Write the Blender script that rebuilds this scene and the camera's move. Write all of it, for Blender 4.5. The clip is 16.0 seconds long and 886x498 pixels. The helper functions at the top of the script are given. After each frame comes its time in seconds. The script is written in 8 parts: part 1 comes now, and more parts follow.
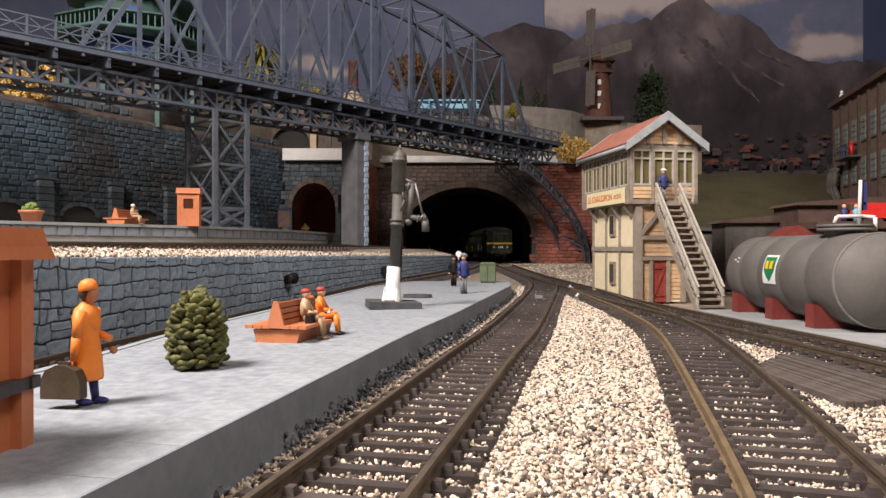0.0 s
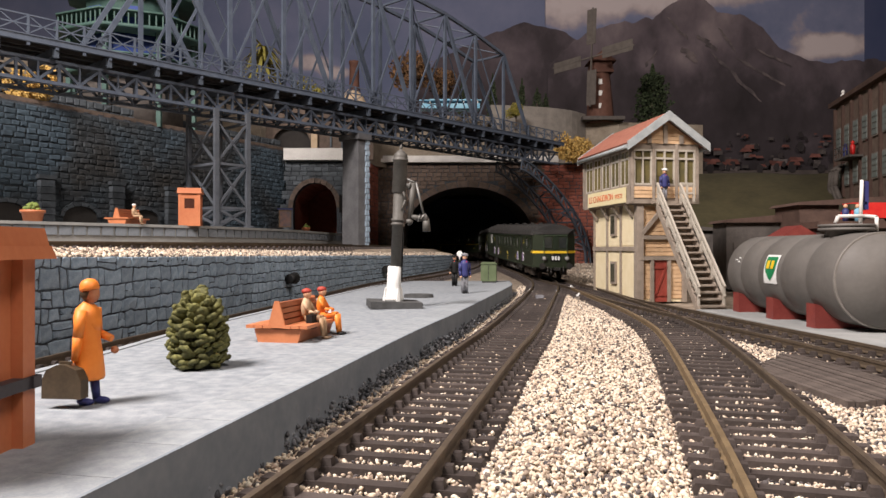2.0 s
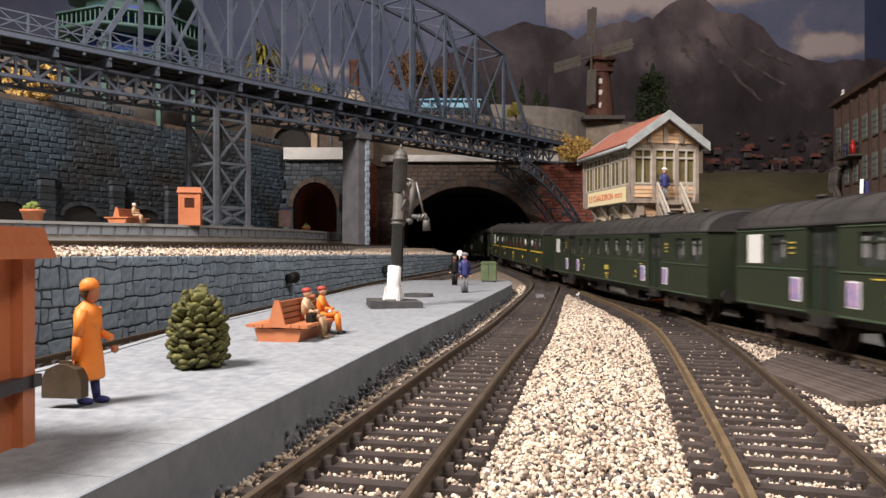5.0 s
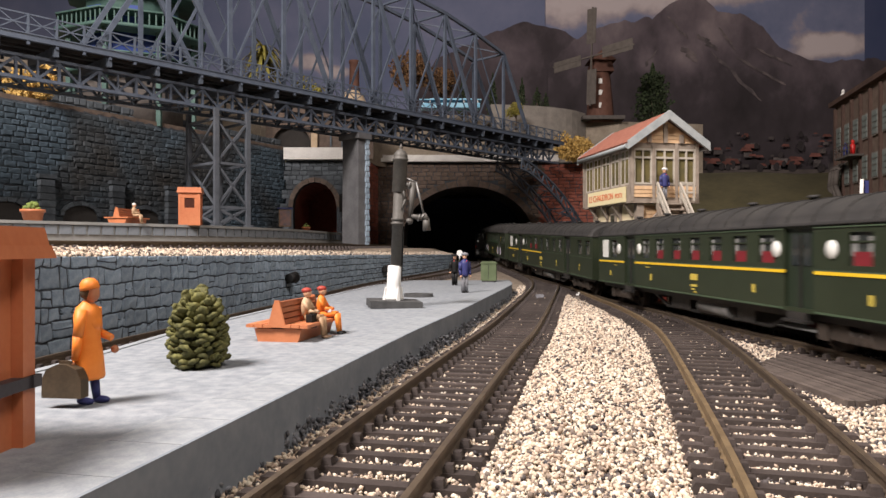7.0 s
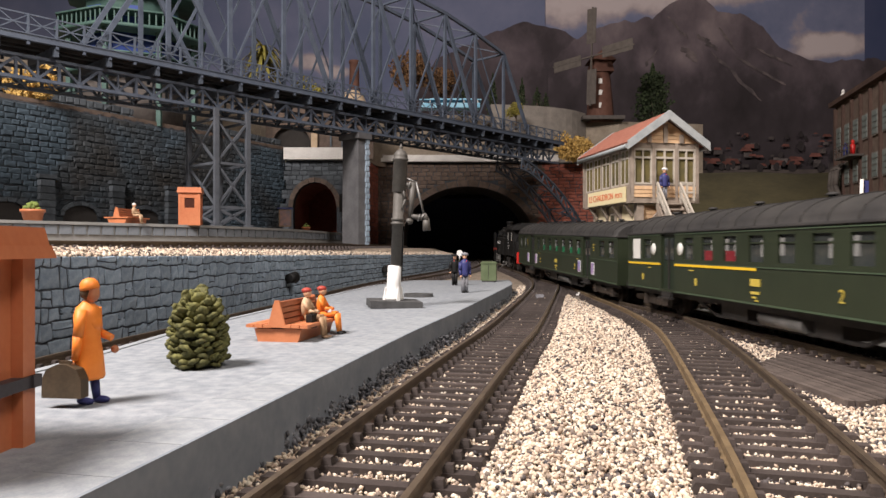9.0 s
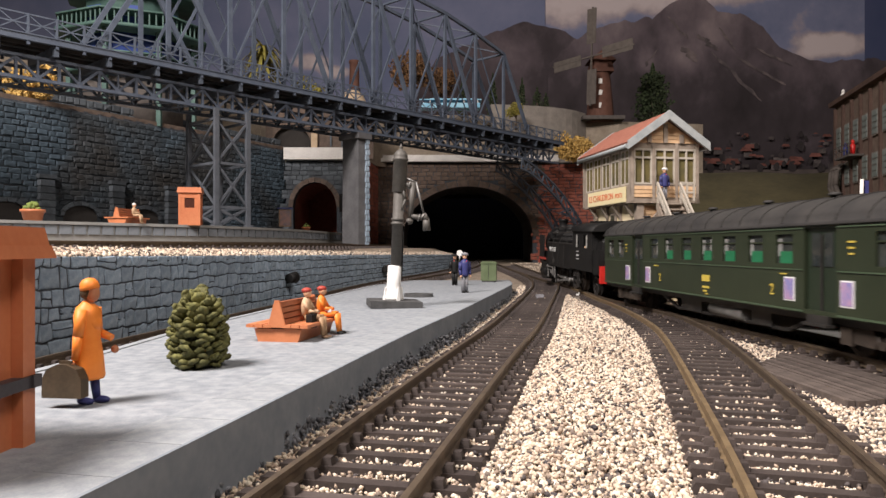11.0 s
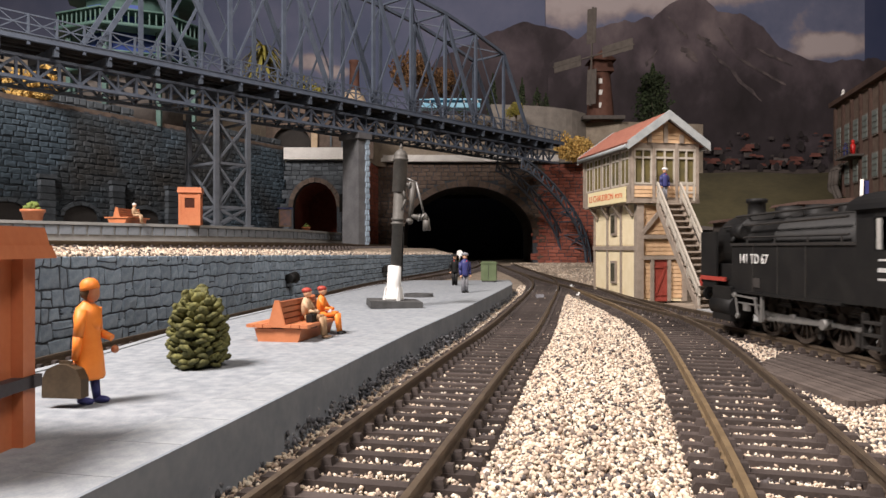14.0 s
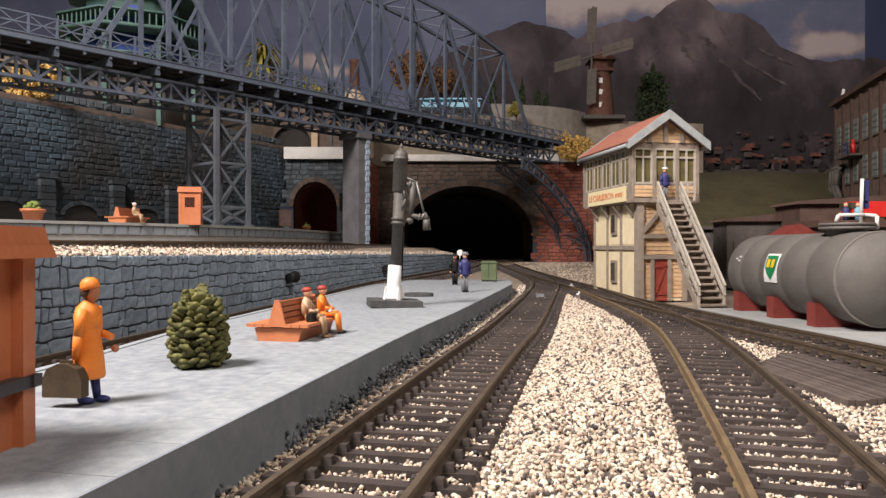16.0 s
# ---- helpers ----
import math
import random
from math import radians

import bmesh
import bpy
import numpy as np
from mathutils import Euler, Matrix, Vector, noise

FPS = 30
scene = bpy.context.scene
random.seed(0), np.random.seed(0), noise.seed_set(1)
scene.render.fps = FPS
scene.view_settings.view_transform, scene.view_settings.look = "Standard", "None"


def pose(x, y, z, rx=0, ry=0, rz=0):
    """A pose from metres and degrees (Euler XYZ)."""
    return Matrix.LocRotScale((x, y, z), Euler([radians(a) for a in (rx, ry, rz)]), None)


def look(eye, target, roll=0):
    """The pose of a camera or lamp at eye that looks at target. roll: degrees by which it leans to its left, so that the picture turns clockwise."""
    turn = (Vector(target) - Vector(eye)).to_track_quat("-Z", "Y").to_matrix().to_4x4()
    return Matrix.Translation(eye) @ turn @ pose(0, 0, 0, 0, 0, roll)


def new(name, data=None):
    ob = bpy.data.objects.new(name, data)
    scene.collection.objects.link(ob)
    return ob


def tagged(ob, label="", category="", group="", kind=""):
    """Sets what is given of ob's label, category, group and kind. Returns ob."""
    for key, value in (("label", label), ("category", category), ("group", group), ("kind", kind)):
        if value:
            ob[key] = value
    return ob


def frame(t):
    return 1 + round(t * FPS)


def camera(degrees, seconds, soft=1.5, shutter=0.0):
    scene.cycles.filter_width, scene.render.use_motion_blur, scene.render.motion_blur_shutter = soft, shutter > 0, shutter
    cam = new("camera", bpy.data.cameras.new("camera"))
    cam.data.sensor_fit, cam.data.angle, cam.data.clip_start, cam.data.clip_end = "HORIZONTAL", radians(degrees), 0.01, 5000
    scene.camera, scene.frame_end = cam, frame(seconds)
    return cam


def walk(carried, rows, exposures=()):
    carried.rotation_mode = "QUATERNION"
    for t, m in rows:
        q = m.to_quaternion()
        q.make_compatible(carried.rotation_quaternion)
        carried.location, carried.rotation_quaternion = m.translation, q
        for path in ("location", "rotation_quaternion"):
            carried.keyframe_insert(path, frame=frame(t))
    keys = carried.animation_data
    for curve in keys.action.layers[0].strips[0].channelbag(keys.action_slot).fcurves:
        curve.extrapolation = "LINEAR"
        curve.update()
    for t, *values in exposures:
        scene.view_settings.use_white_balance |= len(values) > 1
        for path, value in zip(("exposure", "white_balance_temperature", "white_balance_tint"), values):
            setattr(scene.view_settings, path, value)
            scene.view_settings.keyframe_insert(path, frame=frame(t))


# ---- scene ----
cam = camera(64.2, 16.0, shutter=0.5)

# All plan numbers below are in millimetres of the layout (HO model, 16.5 mm gauge); rail head of the yard is z = 0.
MM = 0.001
EYE = Vector((0, 0, 28)) * MM


def aim(dx, dy):
    """The camera's pose with a small turn, in degrees."""
    return Matrix.Translation(EYE) @ pose(0, 0, 0, 90 + dy, 0, dx)


walk(cam, [(0.0, aim(0, 0)), (1.3, aim(0, 0)), (1.8, aim(0.075, 0)), (2.4, aim(0.08, -0.07)), (14.6, aim(0.09, -0.07)),
           (15.1, aim(0.1, -0.1)), (16.0, aim(0.1, -0.11))], [(0.0, 0.0), (16.0, 0.0)])

# ---- light: a lamp over the layout's near left, a weaker one over the yard, in a plain room ----
world = bpy.data.worlds.new("room_air")
scene.world = world
world.use_nodes = True
world.node_tree.nodes["Background"].inputs[0].default_value = (0.75, 0.85, 1.0, 1)
world.node_tree.nodes["Background"].inputs[1].default_value = 0.105


def lamp(name, eye, target, size, watts, colour):
    data = bpy.data.lights.new(name, "AREA")
    data.shape, data.size, data.energy, data.color = "DISK", size, watts, colour
    ob = new(name, data)
    ob.matrix_world = look(Vector(eye) * MM, Vector(target) * MM)
    return ob


lamp("ceiling_lamp", (-330, -60, 590), (0, 220, 0), 0.24, 11.5, (1.0, 0.908, 0.868))
# Unseen fill lamp, added to brighten the yard and faces turned right.
lamp("ceiling_lamp", (420, -260, 760), (60, 330, 20), 0.3, 5.0, (1.0, 0.89, 0.825))


# ---- materials ----
def mat(name, c1, c2=None, rough=0.6, metal=0.0, size=3.0, bump=0.25, rand=0.0, island=0.0, wear=None, detail=6.0, spec=0.4):
    """Two mottled colours at two scales; size is that of the coarse mottling in mm; rand varies by object, island by piece."""
    m = bpy.data.materials.new(name)
    m.use_nodes = True
    nt = m.node_tree
    nd, ln = nt.nodes, nt.links
    b = nd["Principled BSDF"]
    b.inputs["Roughness"].default_value, b.inputs["Metallic"].default_value = rough, metal
    b.inputs["Specular IOR Level"].default_value = spec
    if c2 is None:
        c2 = tuple(c * 0.72 for c in c1)
    tc = nd.new("ShaderNodeTexCoord")
    n1, n2 = nd.new("ShaderNodeTexNoise"), nd.new("ShaderNodeTexNoise")
    n1.inputs["Scale"].default_value, n2.inputs["Scale"].default_value = 1000 / size, 7000 / size
    n1.inputs["Detail"].default_value, n2.inputs["Detail"].default_value = detail, 3
    for n in (n1, n2):
        ln.new(tc.outputs["Object"], n.inputs["Vector"])
    mixf = nd.new("ShaderNodeMath")
    mixf.operation = "MULTIPLY_ADD"
    ln.new(n2.outputs["Fac"], mixf.inputs[0])
    mixf.inputs[1].default_value = 0.45
    ln.new(n1.outputs["Fac"], mixf.inputs[2])
    ramp = nd.new("ShaderNodeValToRGB")
    ramp.color_ramp.elements[0].position, ramp.color_ramp.elements[1].position = 0.5, 0.95
    ramp.color_ramp.elements[0].color, ramp.color_ramp.elements[1].color = (*c1, 1), (*c2, 1)
    if wear:
        e = ramp.color_ramp.elements.new(1.0)
        e.color = (*wear, 1)
    ln.new(mixf.outputs[0], ramp.inputs[0])
    out = ramp.outputs[0]
    for amount, node, socket in ((rand, "ShaderNodeObjectInfo", "Random"), (island, "ShaderNodeNewGeometry", "Random Per Island")):
        if amount:
            src = nd.new(node)
            mr = nd.new("ShaderNodeMapRange")
            mr.inputs["To Min"].default_value, mr.inputs["To Max"].default_value = 1 - amount, 1 + amount
            ln.new(src.outputs[socket], mr.inputs["Value"])
            hs = nd.new("ShaderNodeHueSaturation")
            ln.new(mr.outputs[0], hs.inputs["Value"])
            ln.new(out, hs.inputs["Color"])
            out = hs.outputs[0]
    ln.new(out, b.inputs["Base Color"])
    if bump:
        bp = nd.new("ShaderNodeBump")
        bp.inputs["Strength"].default_value = bump
        bp.inputs["Distance"].default_value = 0.0004
        ln.new(mixf.outputs[0], bp.inputs["Height"])
        ln.new(bp.outputs[0], b.inputs["Normal"])
    return m


def pebbles(name):
    """Crushed stone: each piece its own tint between dark grey, pinkish buff and cream."""
    m = mat(name, (0.6, 0.5, 0.4), None, 0.8, size=3, bump=0.2)
    nt = m.node_tree
    geo, ramp, mix = nt.nodes.new("ShaderNodeNewGeometry"), nt.nodes.new("ShaderNodeValToRGB"), nt.nodes.new("ShaderNodeMix")
    mix.data_type, mix.blend_type = "RGBA", "MULTIPLY"
    tints = ((0.0, (0.05, 0.045, 0.05)), (0.13, (0.10, 0.085, 0.083)), (0.26, (0.31, 0.24, 0.185)), (0.42, (0.56, 0.43, 0.33)), (0.66, (0.73, 0.60, 0.455)), (1.0, (0.84, 0.77, 0.645)))
    els = ramp.color_ramp.elements
    els[0].position, els[0].color = tints[0][0], (*tints[0][1], 1)
    els[1].position, els[1].color = tints[-1][0], (*tints[-1][1], 1)
    for at, c in tints[1:-1]:
        els.new(at).color = (*c, 1)
    nt.links.new(geo.outputs["Random Per Island"], ramp.inputs[0])
    grain = nt.nodes.new("ShaderNodeTexNoise")
    grain.inputs["Scale"].default_value = 1800
    tc = nt.nodes.new("ShaderNodeTexCoord")
    nt.links.new(tc.outputs["Object"], grain.inputs["Vector"])
    mr = nt.nodes.new("ShaderNodeMapRange")
    mr.inputs["To Min"].default_value, mr.inputs["To Max"].default_value = 0.7, 1.15
    nt.links.new(grain.outputs["Fac"], mr.inputs["Value"])
    mix.inputs["Factor"].default_value = 1.0
    nt.links.new(ramp.outputs[0], mix.inputs["A"])
    nt.links.new(mr.outputs[0], mix.inputs["B"])
    nt.links.new(mix.outputs["Result"], nt.nodes["Principled BSDF"].inputs["Base Color"])
    return m


def washed(name):
    """Cast wall blocks under uneven blue-grey and brown washes, with dry-brushed pale specks."""
    m = mat(name, (0.038, 0.043, 0.048), (0.085, 0.094, 0.103), 0.85, size=5, bump=1.0, rand=0.25, island=0.25, wear=(0.27, 0.30, 0.32))
    nt = m.node_tree
    b = nt.nodes["Principled BSDF"]
    old = b.inputs["Base Color"].links[0].from_socket
    nz, rp, mix = (nt.nodes.new(k) for k in ("ShaderNodeTexNoise", "ShaderNodeValToRGB", "ShaderNodeMix"))
    geo = nt.nodes.new("ShaderNodeNewGeometry")
    nz.inputs["Scale"].default_value, nz.inputs["Detail"].default_value = 9.0, 4
    nt.links.new(geo.outputs["Position"], nz.inputs["Vector"])
    els = rp.color_ramp.elements
    els[0].position, els[0].color = 0.36, (1.0, 0.74, 0.52, 1)
    els[1].position, els[1].color = 0.60, (0.86, 1.12, 1.30, 1)
    els.new(0.47).color = (0.66, 0.60, 0.54, 1)
    nt.links.new(nz.outputs["Fac"], rp.inputs[0])
    mix.data_type, mix.blend_type = "RGBA", "MULTIPLY"
    mix.inputs["Factor"].default_value = 1.0
    nt.links.new(old, mix.inputs["A"])
    nt.links.new(rp.outputs[0], mix.inputs["B"])
    nt.links.new(mix.outputs["Result"], b.inputs["Base Color"])
    return m


M = {}
M["earth"] = mat("earth", (0.20, 0.16, 0.12), (0.38, 0.31, 0.24), 0.95, size=6, bump=0.6)
M["ballast"] = pebbles("ballast")
M["dark_ballast"] = mat("dark_ballast", (0.13, 0.14, 0.16), (0.22, 0.22, 0.23), 0.85, size=3, island=0.6)
M["rail"] = mat("rail", (0.095, 0.072, 0.054), (0.155, 0.118, 0.082), 0.42, 0.35, size=4, bump=0.15)
# Rusty tan; light on the siding's left rail is put into its colour.
M["rusty_rail"] = mat("rusty_rail", (0.17, 0.12, 0.07), (0.27, 0.195, 0.11), 0.45, 0.3, size=4, bump=0.15)
M["sleeper"] = mat("sleeper", (0.042, 0.032, 0.029), (0.082, 0.066, 0.06), 0.6, size=4, bump=0.3, rand=0.3)
M["platform"] = mat("platform_concrete", (0.20, 0.222, 0.247), (0.335, 0.355, 0.377), 0.78, size=2.2, bump=0.45)
M["platform_side"] = mat("platform_side", (0.175, 0.20, 0.23), (0.25, 0.275, 0.305), 0.8, size=10, bump=0.15)
M["wall_stone"] = mat("wall_stone", (0.205, 0.278, 0.355), (0.40, 0.482, 0.565), 0.8, size=2.4, bump=1.0, rand=0.16, island=0.16)
M["mortar"] = mat("dark_mortar", (0.035, 0.04, 0.048), (0.085, 0.095, 0.108), 0.9, size=2, bump=0.4)
M["grey_block"] = mat("grey_block", (0.046, 0.054, 0.064), (0.108, 0.124, 0.138), 0.85, size=11, bump=0.6, rand=0.35, island=0.35, wear=(0.26, 0.29, 0.31))
M["washed_block"] = washed("washed_block")
M["red_brick"] = mat("red_brick", (0.24, 0.066, 0.046), (0.35, 0.12, 0.082), 0.85, size=5, bump=0.4, rand=0.25, island=0.25)
M["brown_stone"] = mat("brown_stone", (0.095, 0.07, 0.055), (0.165, 0.12, 0.095), 0.85, size=5, bump=0.4, rand=0.2, island=0.25)
# Near-black: shade inside tunnel mouths and niches is put into the colour.
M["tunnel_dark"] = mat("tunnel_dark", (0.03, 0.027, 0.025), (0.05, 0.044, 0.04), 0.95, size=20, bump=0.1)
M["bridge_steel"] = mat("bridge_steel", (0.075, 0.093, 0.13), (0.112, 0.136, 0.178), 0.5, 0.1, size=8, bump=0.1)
# Darker copy of bridge_steel: shade of far and lower members put into colour.
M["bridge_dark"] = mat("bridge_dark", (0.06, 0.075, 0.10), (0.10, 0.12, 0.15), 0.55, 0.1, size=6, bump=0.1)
# Near-black: the shade under the bridge deck, put into the colour.
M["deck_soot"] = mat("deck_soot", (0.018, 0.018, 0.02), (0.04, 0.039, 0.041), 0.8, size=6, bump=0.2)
M["white_cap"] = mat("white_cap", (0.62, 0.60, 0.57), (0.76, 0.74, 0.70), 0.8, size=10, bump=0.2)
M["tank_grey"] = mat("tank_grey", (0.118, 0.108, 0.099), (0.155, 0.143, 0.131), 0.6, 0.0, size=12, bump=0.06)
M["tank_red"] = mat("saddle_red", (0.17, 0.03, 0.025), (0.24, 0.05, 0.04), 0.5, size=6, bump=0.1)
M["pad"] = mat("pad_concrete", (0.27, 0.275, 0.27), (0.36, 0.365, 0.36), 0.8, size=9, bump=0.2)
M["planks"] = mat("crossing_wood", (0.062, 0.049, 0.043), (0.125, 0.10, 0.087), 0.7, size=5, bump=0.4, rand=0.25)
M["timber"] = mat("timber_grey", (0.25, 0.205, 0.165), (0.36, 0.30, 0.245), 0.75, size=4, bump=0.3)
M["cream"] = mat("cream_plaster", (0.78, 0.66, 0.42), (0.86, 0.75, 0.52), 0.7, size=7, bump=0.1)
M["wood_siding"] = mat("ochre_siding", (0.52, 0.33, 0.18), (0.66, 0.45, 0.27), 0.7, size=4, bump=0.2, rand=0.08)
M["roof_tile"] = mat("roof_tile", (0.31, 0.115, 0.08), (0.43, 0.18, 0.125), 0.75, size=4, bump=0.3)
M["roof_edge"] = mat("roof_edge", (0.30, 0.33, 0.34), (0.42, 0.44, 0.44), 0.7, size=4, bump=0.15)
M["coach_green"] = mat("coach_green", (0.0215, 0.0285, 0.0155), (0.030, 0.039, 0.0215), 0.42, size=25, bump=0.02)
M["coach_roof"] = mat("coach_roof", (0.024, 0.023, 0.023), (0.046, 0.043, 0.040), 0.7, size=12, bump=0.1)
M["black"] = mat("black_paint", (0.006, 0.006, 0.0064), (0.0145, 0.0138, 0.013), 0.6, size=8, bump=0.08, spec=0.3)
M["dark_metal"] = mat("dark_metal", (0.03, 0.029, 0.028), (0.055, 0.05, 0.046), 0.5, 0.3, size=5, bump=0.1)
M["yellow"] = mat("yellow_paint", (0.78, 0.50, 0.02), (0.85, 0.57, 0.04), 0.45, size=8, bump=0.02)
M["white"] = mat("white_paint", (0.76, 0.76, 0.74), (0.84, 0.84, 0.82), 0.5, size=6, bump=0.05)
M["orange"] = mat("orange_plastic", (0.80, 0.21, 0.025), (0.88, 0.28, 0.05), 0.5, size=6, bump=0.05)
M["kiosk"] = mat("terracotta_plastic", (0.50, 0.16, 0.07), (0.60, 0.22, 0.10), 0.5, size=8, bump=0.08)
M["bench"] = mat("bench_plastic", (0.50, 0.17, 0.07), (0.60, 0.22, 0.10), 0.5, size=5, bump=0.08)
M["skin"] = mat("painted_skin", (0.66, 0.36, 0.22), (0.74, 0.44, 0.28), 0.55, size=4, bump=0.03)
M["navy"] = mat("navy_paint", (0.03, 0.035, 0.14), (0.05, 0.055, 0.18), 0.5, size=4, bump=0.05)
M["grey_cloth"] = mat("grey_paint", (0.20, 0.20, 0.22), (0.28, 0.28, 0.30), 0.6, size=4, bump=0.05)
M["brown"] = mat("brown_paint", (0.16, 0.10, 0.05), (0.24, 0.15, 0.09), 0.6, size=4, bump=0.1)
M["red"] = mat("red_paint", (0.60, 0.02, 0.02), (0.70, 0.04, 0.03), 0.4, size=6, bump=0.03)
M["green_box"] = mat("green_box", (0.085, 0.115, 0.055), (0.13, 0.165, 0.085), 0.6, size=5, bump=0.1)
M["crane_grey"] = mat("crane_grey", (0.075, 0.071, 0.064), (0.13, 0.122, 0.11), 0.55, 0.1, size=4, bump=0.2)
M["asphalt_base"] = mat("asphalt_base", (0.05, 0.05, 0.05), (0.09, 0.09, 0.09), 0.8, size=4, bump=0.3)
M["tan"] = mat("tan_paint", (0.50, 0.33, 0.20), (0.58, 0.40, 0.25), 0.6, size=4, bump=0.05)
M["tan_dark"] = mat("tan_dark_paint", (0.36, 0.22, 0.12), (0.44, 0.28, 0.16), 0.6, size=4, bump=0.05)
M["hat_red"] = mat("hat_red", (0.33, 0.04, 0.03), (0.4, 0.06, 0.04), 0.6, size=4, bump=0.05)
M["glass"] = mat("window_glass", (0.05, 0.05, 0.035), (0.09, 0.085, 0.06), 0.12, size=10, bump=0.0)


# ---- mesh helpers ----
def quad_box(bm, c, s, turn=None, slot=0, taper=1.0):
    """A box of size s round c; taper shrinks its top."""
    c, vs = Vector(c), []
    for dz in (-0.5, 0.5):
        k = taper if dz > 0 else 1.0
        for dx, dy in ((-0.5, -0.5), (0.5, -0.5), (0.5, 0.5), (-0.5, 0.5)):
            v = Vector((dx * s[0] * k, dy * s[1] * k, dz * s[2]))
            vs.append(bm.verts.new(c + (turn @ v if turn else v)))
    for f in ((3, 2, 1, 0), (4, 5, 6, 7), (0, 1, 5, 4), (1, 2, 6, 5), (2, 3, 7, 6), (3, 0, 4, 7)):
        bm.faces.new([vs[i] for i in f]).material_index = slot
    return vs


def beam(bm, p, q, w, h, slot=0):
    """A straight bar of w across and h high from p to q."""
    p, q = Vector(p), Vector(q)
    d = q - p
    turn = d.to_track_quat("X", "Z").to_matrix()
    quad_box(bm, (p + q) / 2, (d.length, w, h), turn, slot)


def tube(bm, p, q, r, r2=None, seg=12, slot=0, cap=True):
    p, q = Vector(p), Vector(q)
    r2 = r if r2 is None else r2
    turn = (q - p).to_track_quat("Z", "Y").to_matrix()
    rings = []
    for c, k in ((p, r), (q, r2)):
        rings.append([bm.verts.new(c + turn @ Vector((k * math.cos(a), k * math.sin(a), 0)))
                      for a in [2 * math.pi * i / seg for i in range(seg)]])
    for i in range(seg):
        f = bm.faces.new((rings[0][i], rings[0][(i + 1) % seg], rings[1][(i + 1) % seg], rings[1][i]))
        f.smooth, f.material_index = seg > 6, slot
    if cap:
        bm.faces.new(rings[0][::-1]).material_index = slot
        bm.faces.new(rings[1]).material_index = slot


def lathe(bm, at, profile, seg=20, slot=0, turn=None):
    """Rings (radius, height) round the z axis through at."""
    at, rings = Vector(at), []
    for r, z in profile:
        ring = []
        for i in range(seg):
            a = 2 * math.pi * i / seg
            v = Vector((r * math.cos(a), r * math.sin(a), z))
            ring.append(bm.verts.new(at + (turn @ v if turn else v)))
        rings.append(ring)
    for a, b in zip(rings, rings[1:]):
        for i in range(seg):
            f = bm.faces.new((a[i], a[(i + 1) % seg], b[(i + 1) % seg], b[i]))
            f.smooth, f.material_index = True, slot
    bm.faces.new(rings[0][::-1]).material_index = slot
    bm.faces.new(rings[-1]).material_index = slot


def blob(bm, c, s, slot=0, sub=2, rough=0.0, turn=None):
    """A rounded lump of half sizes s."""
    made = bmesh.ops.create_icosphere(bm, subdivisions=sub, radius=1)["verts"]
    for v in made:
        k = 1 + rough * noise.noise(v.co * 2.3 + Vector(c))
        p = Vector((v.co.x * s[0], v.co.y * s[1], v.co.z * s[2])) * k
        v.co = Vector(c) + (turn @ p if turn else p)
    for f in {f for v in made for f in v.link_faces}:
        f.smooth, f.material_index = True, slot


def prism(bm, outline, z0, z1, slot=0):
    """An upright prism over a plan outline, anticlockwise; z may be a function of (x, y)."""
    zf = lambda z, p: z(*p) if callable(z) else z
    low = [bm.verts.new((*p, zf(z0, p))) for p in outline]
    top = [bm.verts.new((*p, zf(z1, p))) for p in outline]
    n = len(outline)
    for i in range(n):
        bm.faces.new((low[i], low[(i + 1) % n], top[(i + 1) % n], top[i])).material_index = slot
    bm.faces.new(top).material_index = slot
    bm.faces.new(low[::-1]).material_index = slot


def slab(bm, outline, axis, depth, slot=0):
    """A plate: an outline of 3D points pushed along the vector axis by depth."""
    d = Vector(axis).normalized() * depth
    a = [bm.verts.new(Vector(p)) for p in outline]
    b = [bm.verts.new(Vector(p) + d) for p in outline]
    n = len(a)
    for i in range(n):
        bm.faces.new((a[i], a[(i + 1) % n], b[(i + 1) % n], b[i])).material_index = slot
    bm.faces.new(a[::-1]).material_index = slot
    bm.faces.new(b).material_index = slot


def chamfer(bm, width, seg=1):
    bmesh.ops.bevel(bm, geom=[e for e in bm.edges if len(e.link_faces) == 2 and e.calc_face_angle(0) > 0.5],
                    offset=width, segments=seg, affect="EDGES", clamp_overlap=True)


def part(name, bm, materials, parent=None, label="", at=None):
    """Links a bmesh, drawn in mm, as one mesh object, under parent if given."""
    me = bpy.data.meshes.new(name)
    bmesh.ops.recalc_face_normals(bm, faces=bm.faces[:])
    bmesh.ops.scale(bm, vec=(MM, MM, MM), verts=bm.verts[:])
    bm.to_mesh(me)
    bm.free()
    for m in (materials if isinstance(materials, (list, tuple)) else [materials]):
        me.materials.append(M[m] if isinstance(m, str) else m)
    ob = new(name, me)
    if parent:
        ob.parent = parent
    if at is not None:
        ob.matrix_basis = at
    if label:
        ob["label"] = label
    return ob


def at_mm(x, y, z, rz=0.0, rx=0.0, ry=0.0):
    return pose(x * MM, y * MM, z * MM, rx, ry, rz)


def thing(name, m, label, category, group="", kind=""):
    ob = new(name)
    ob.empty_display_size = 0.01
    ob.matrix_basis = m
    return tagged(ob, label, category, group, kind)


def twin(ob, m, parent):
    """Another object on the same mesh."""
    o = new(ob.name.split(".")[0], ob.data)
    o.parent = parent
    o.matrix_basis = m
    return o


def rise(y):
    """The yard climbs gently towards the tunnel."""
    t = min(max((y - 400) / 450, 0), 1)
    return 13.5 * t


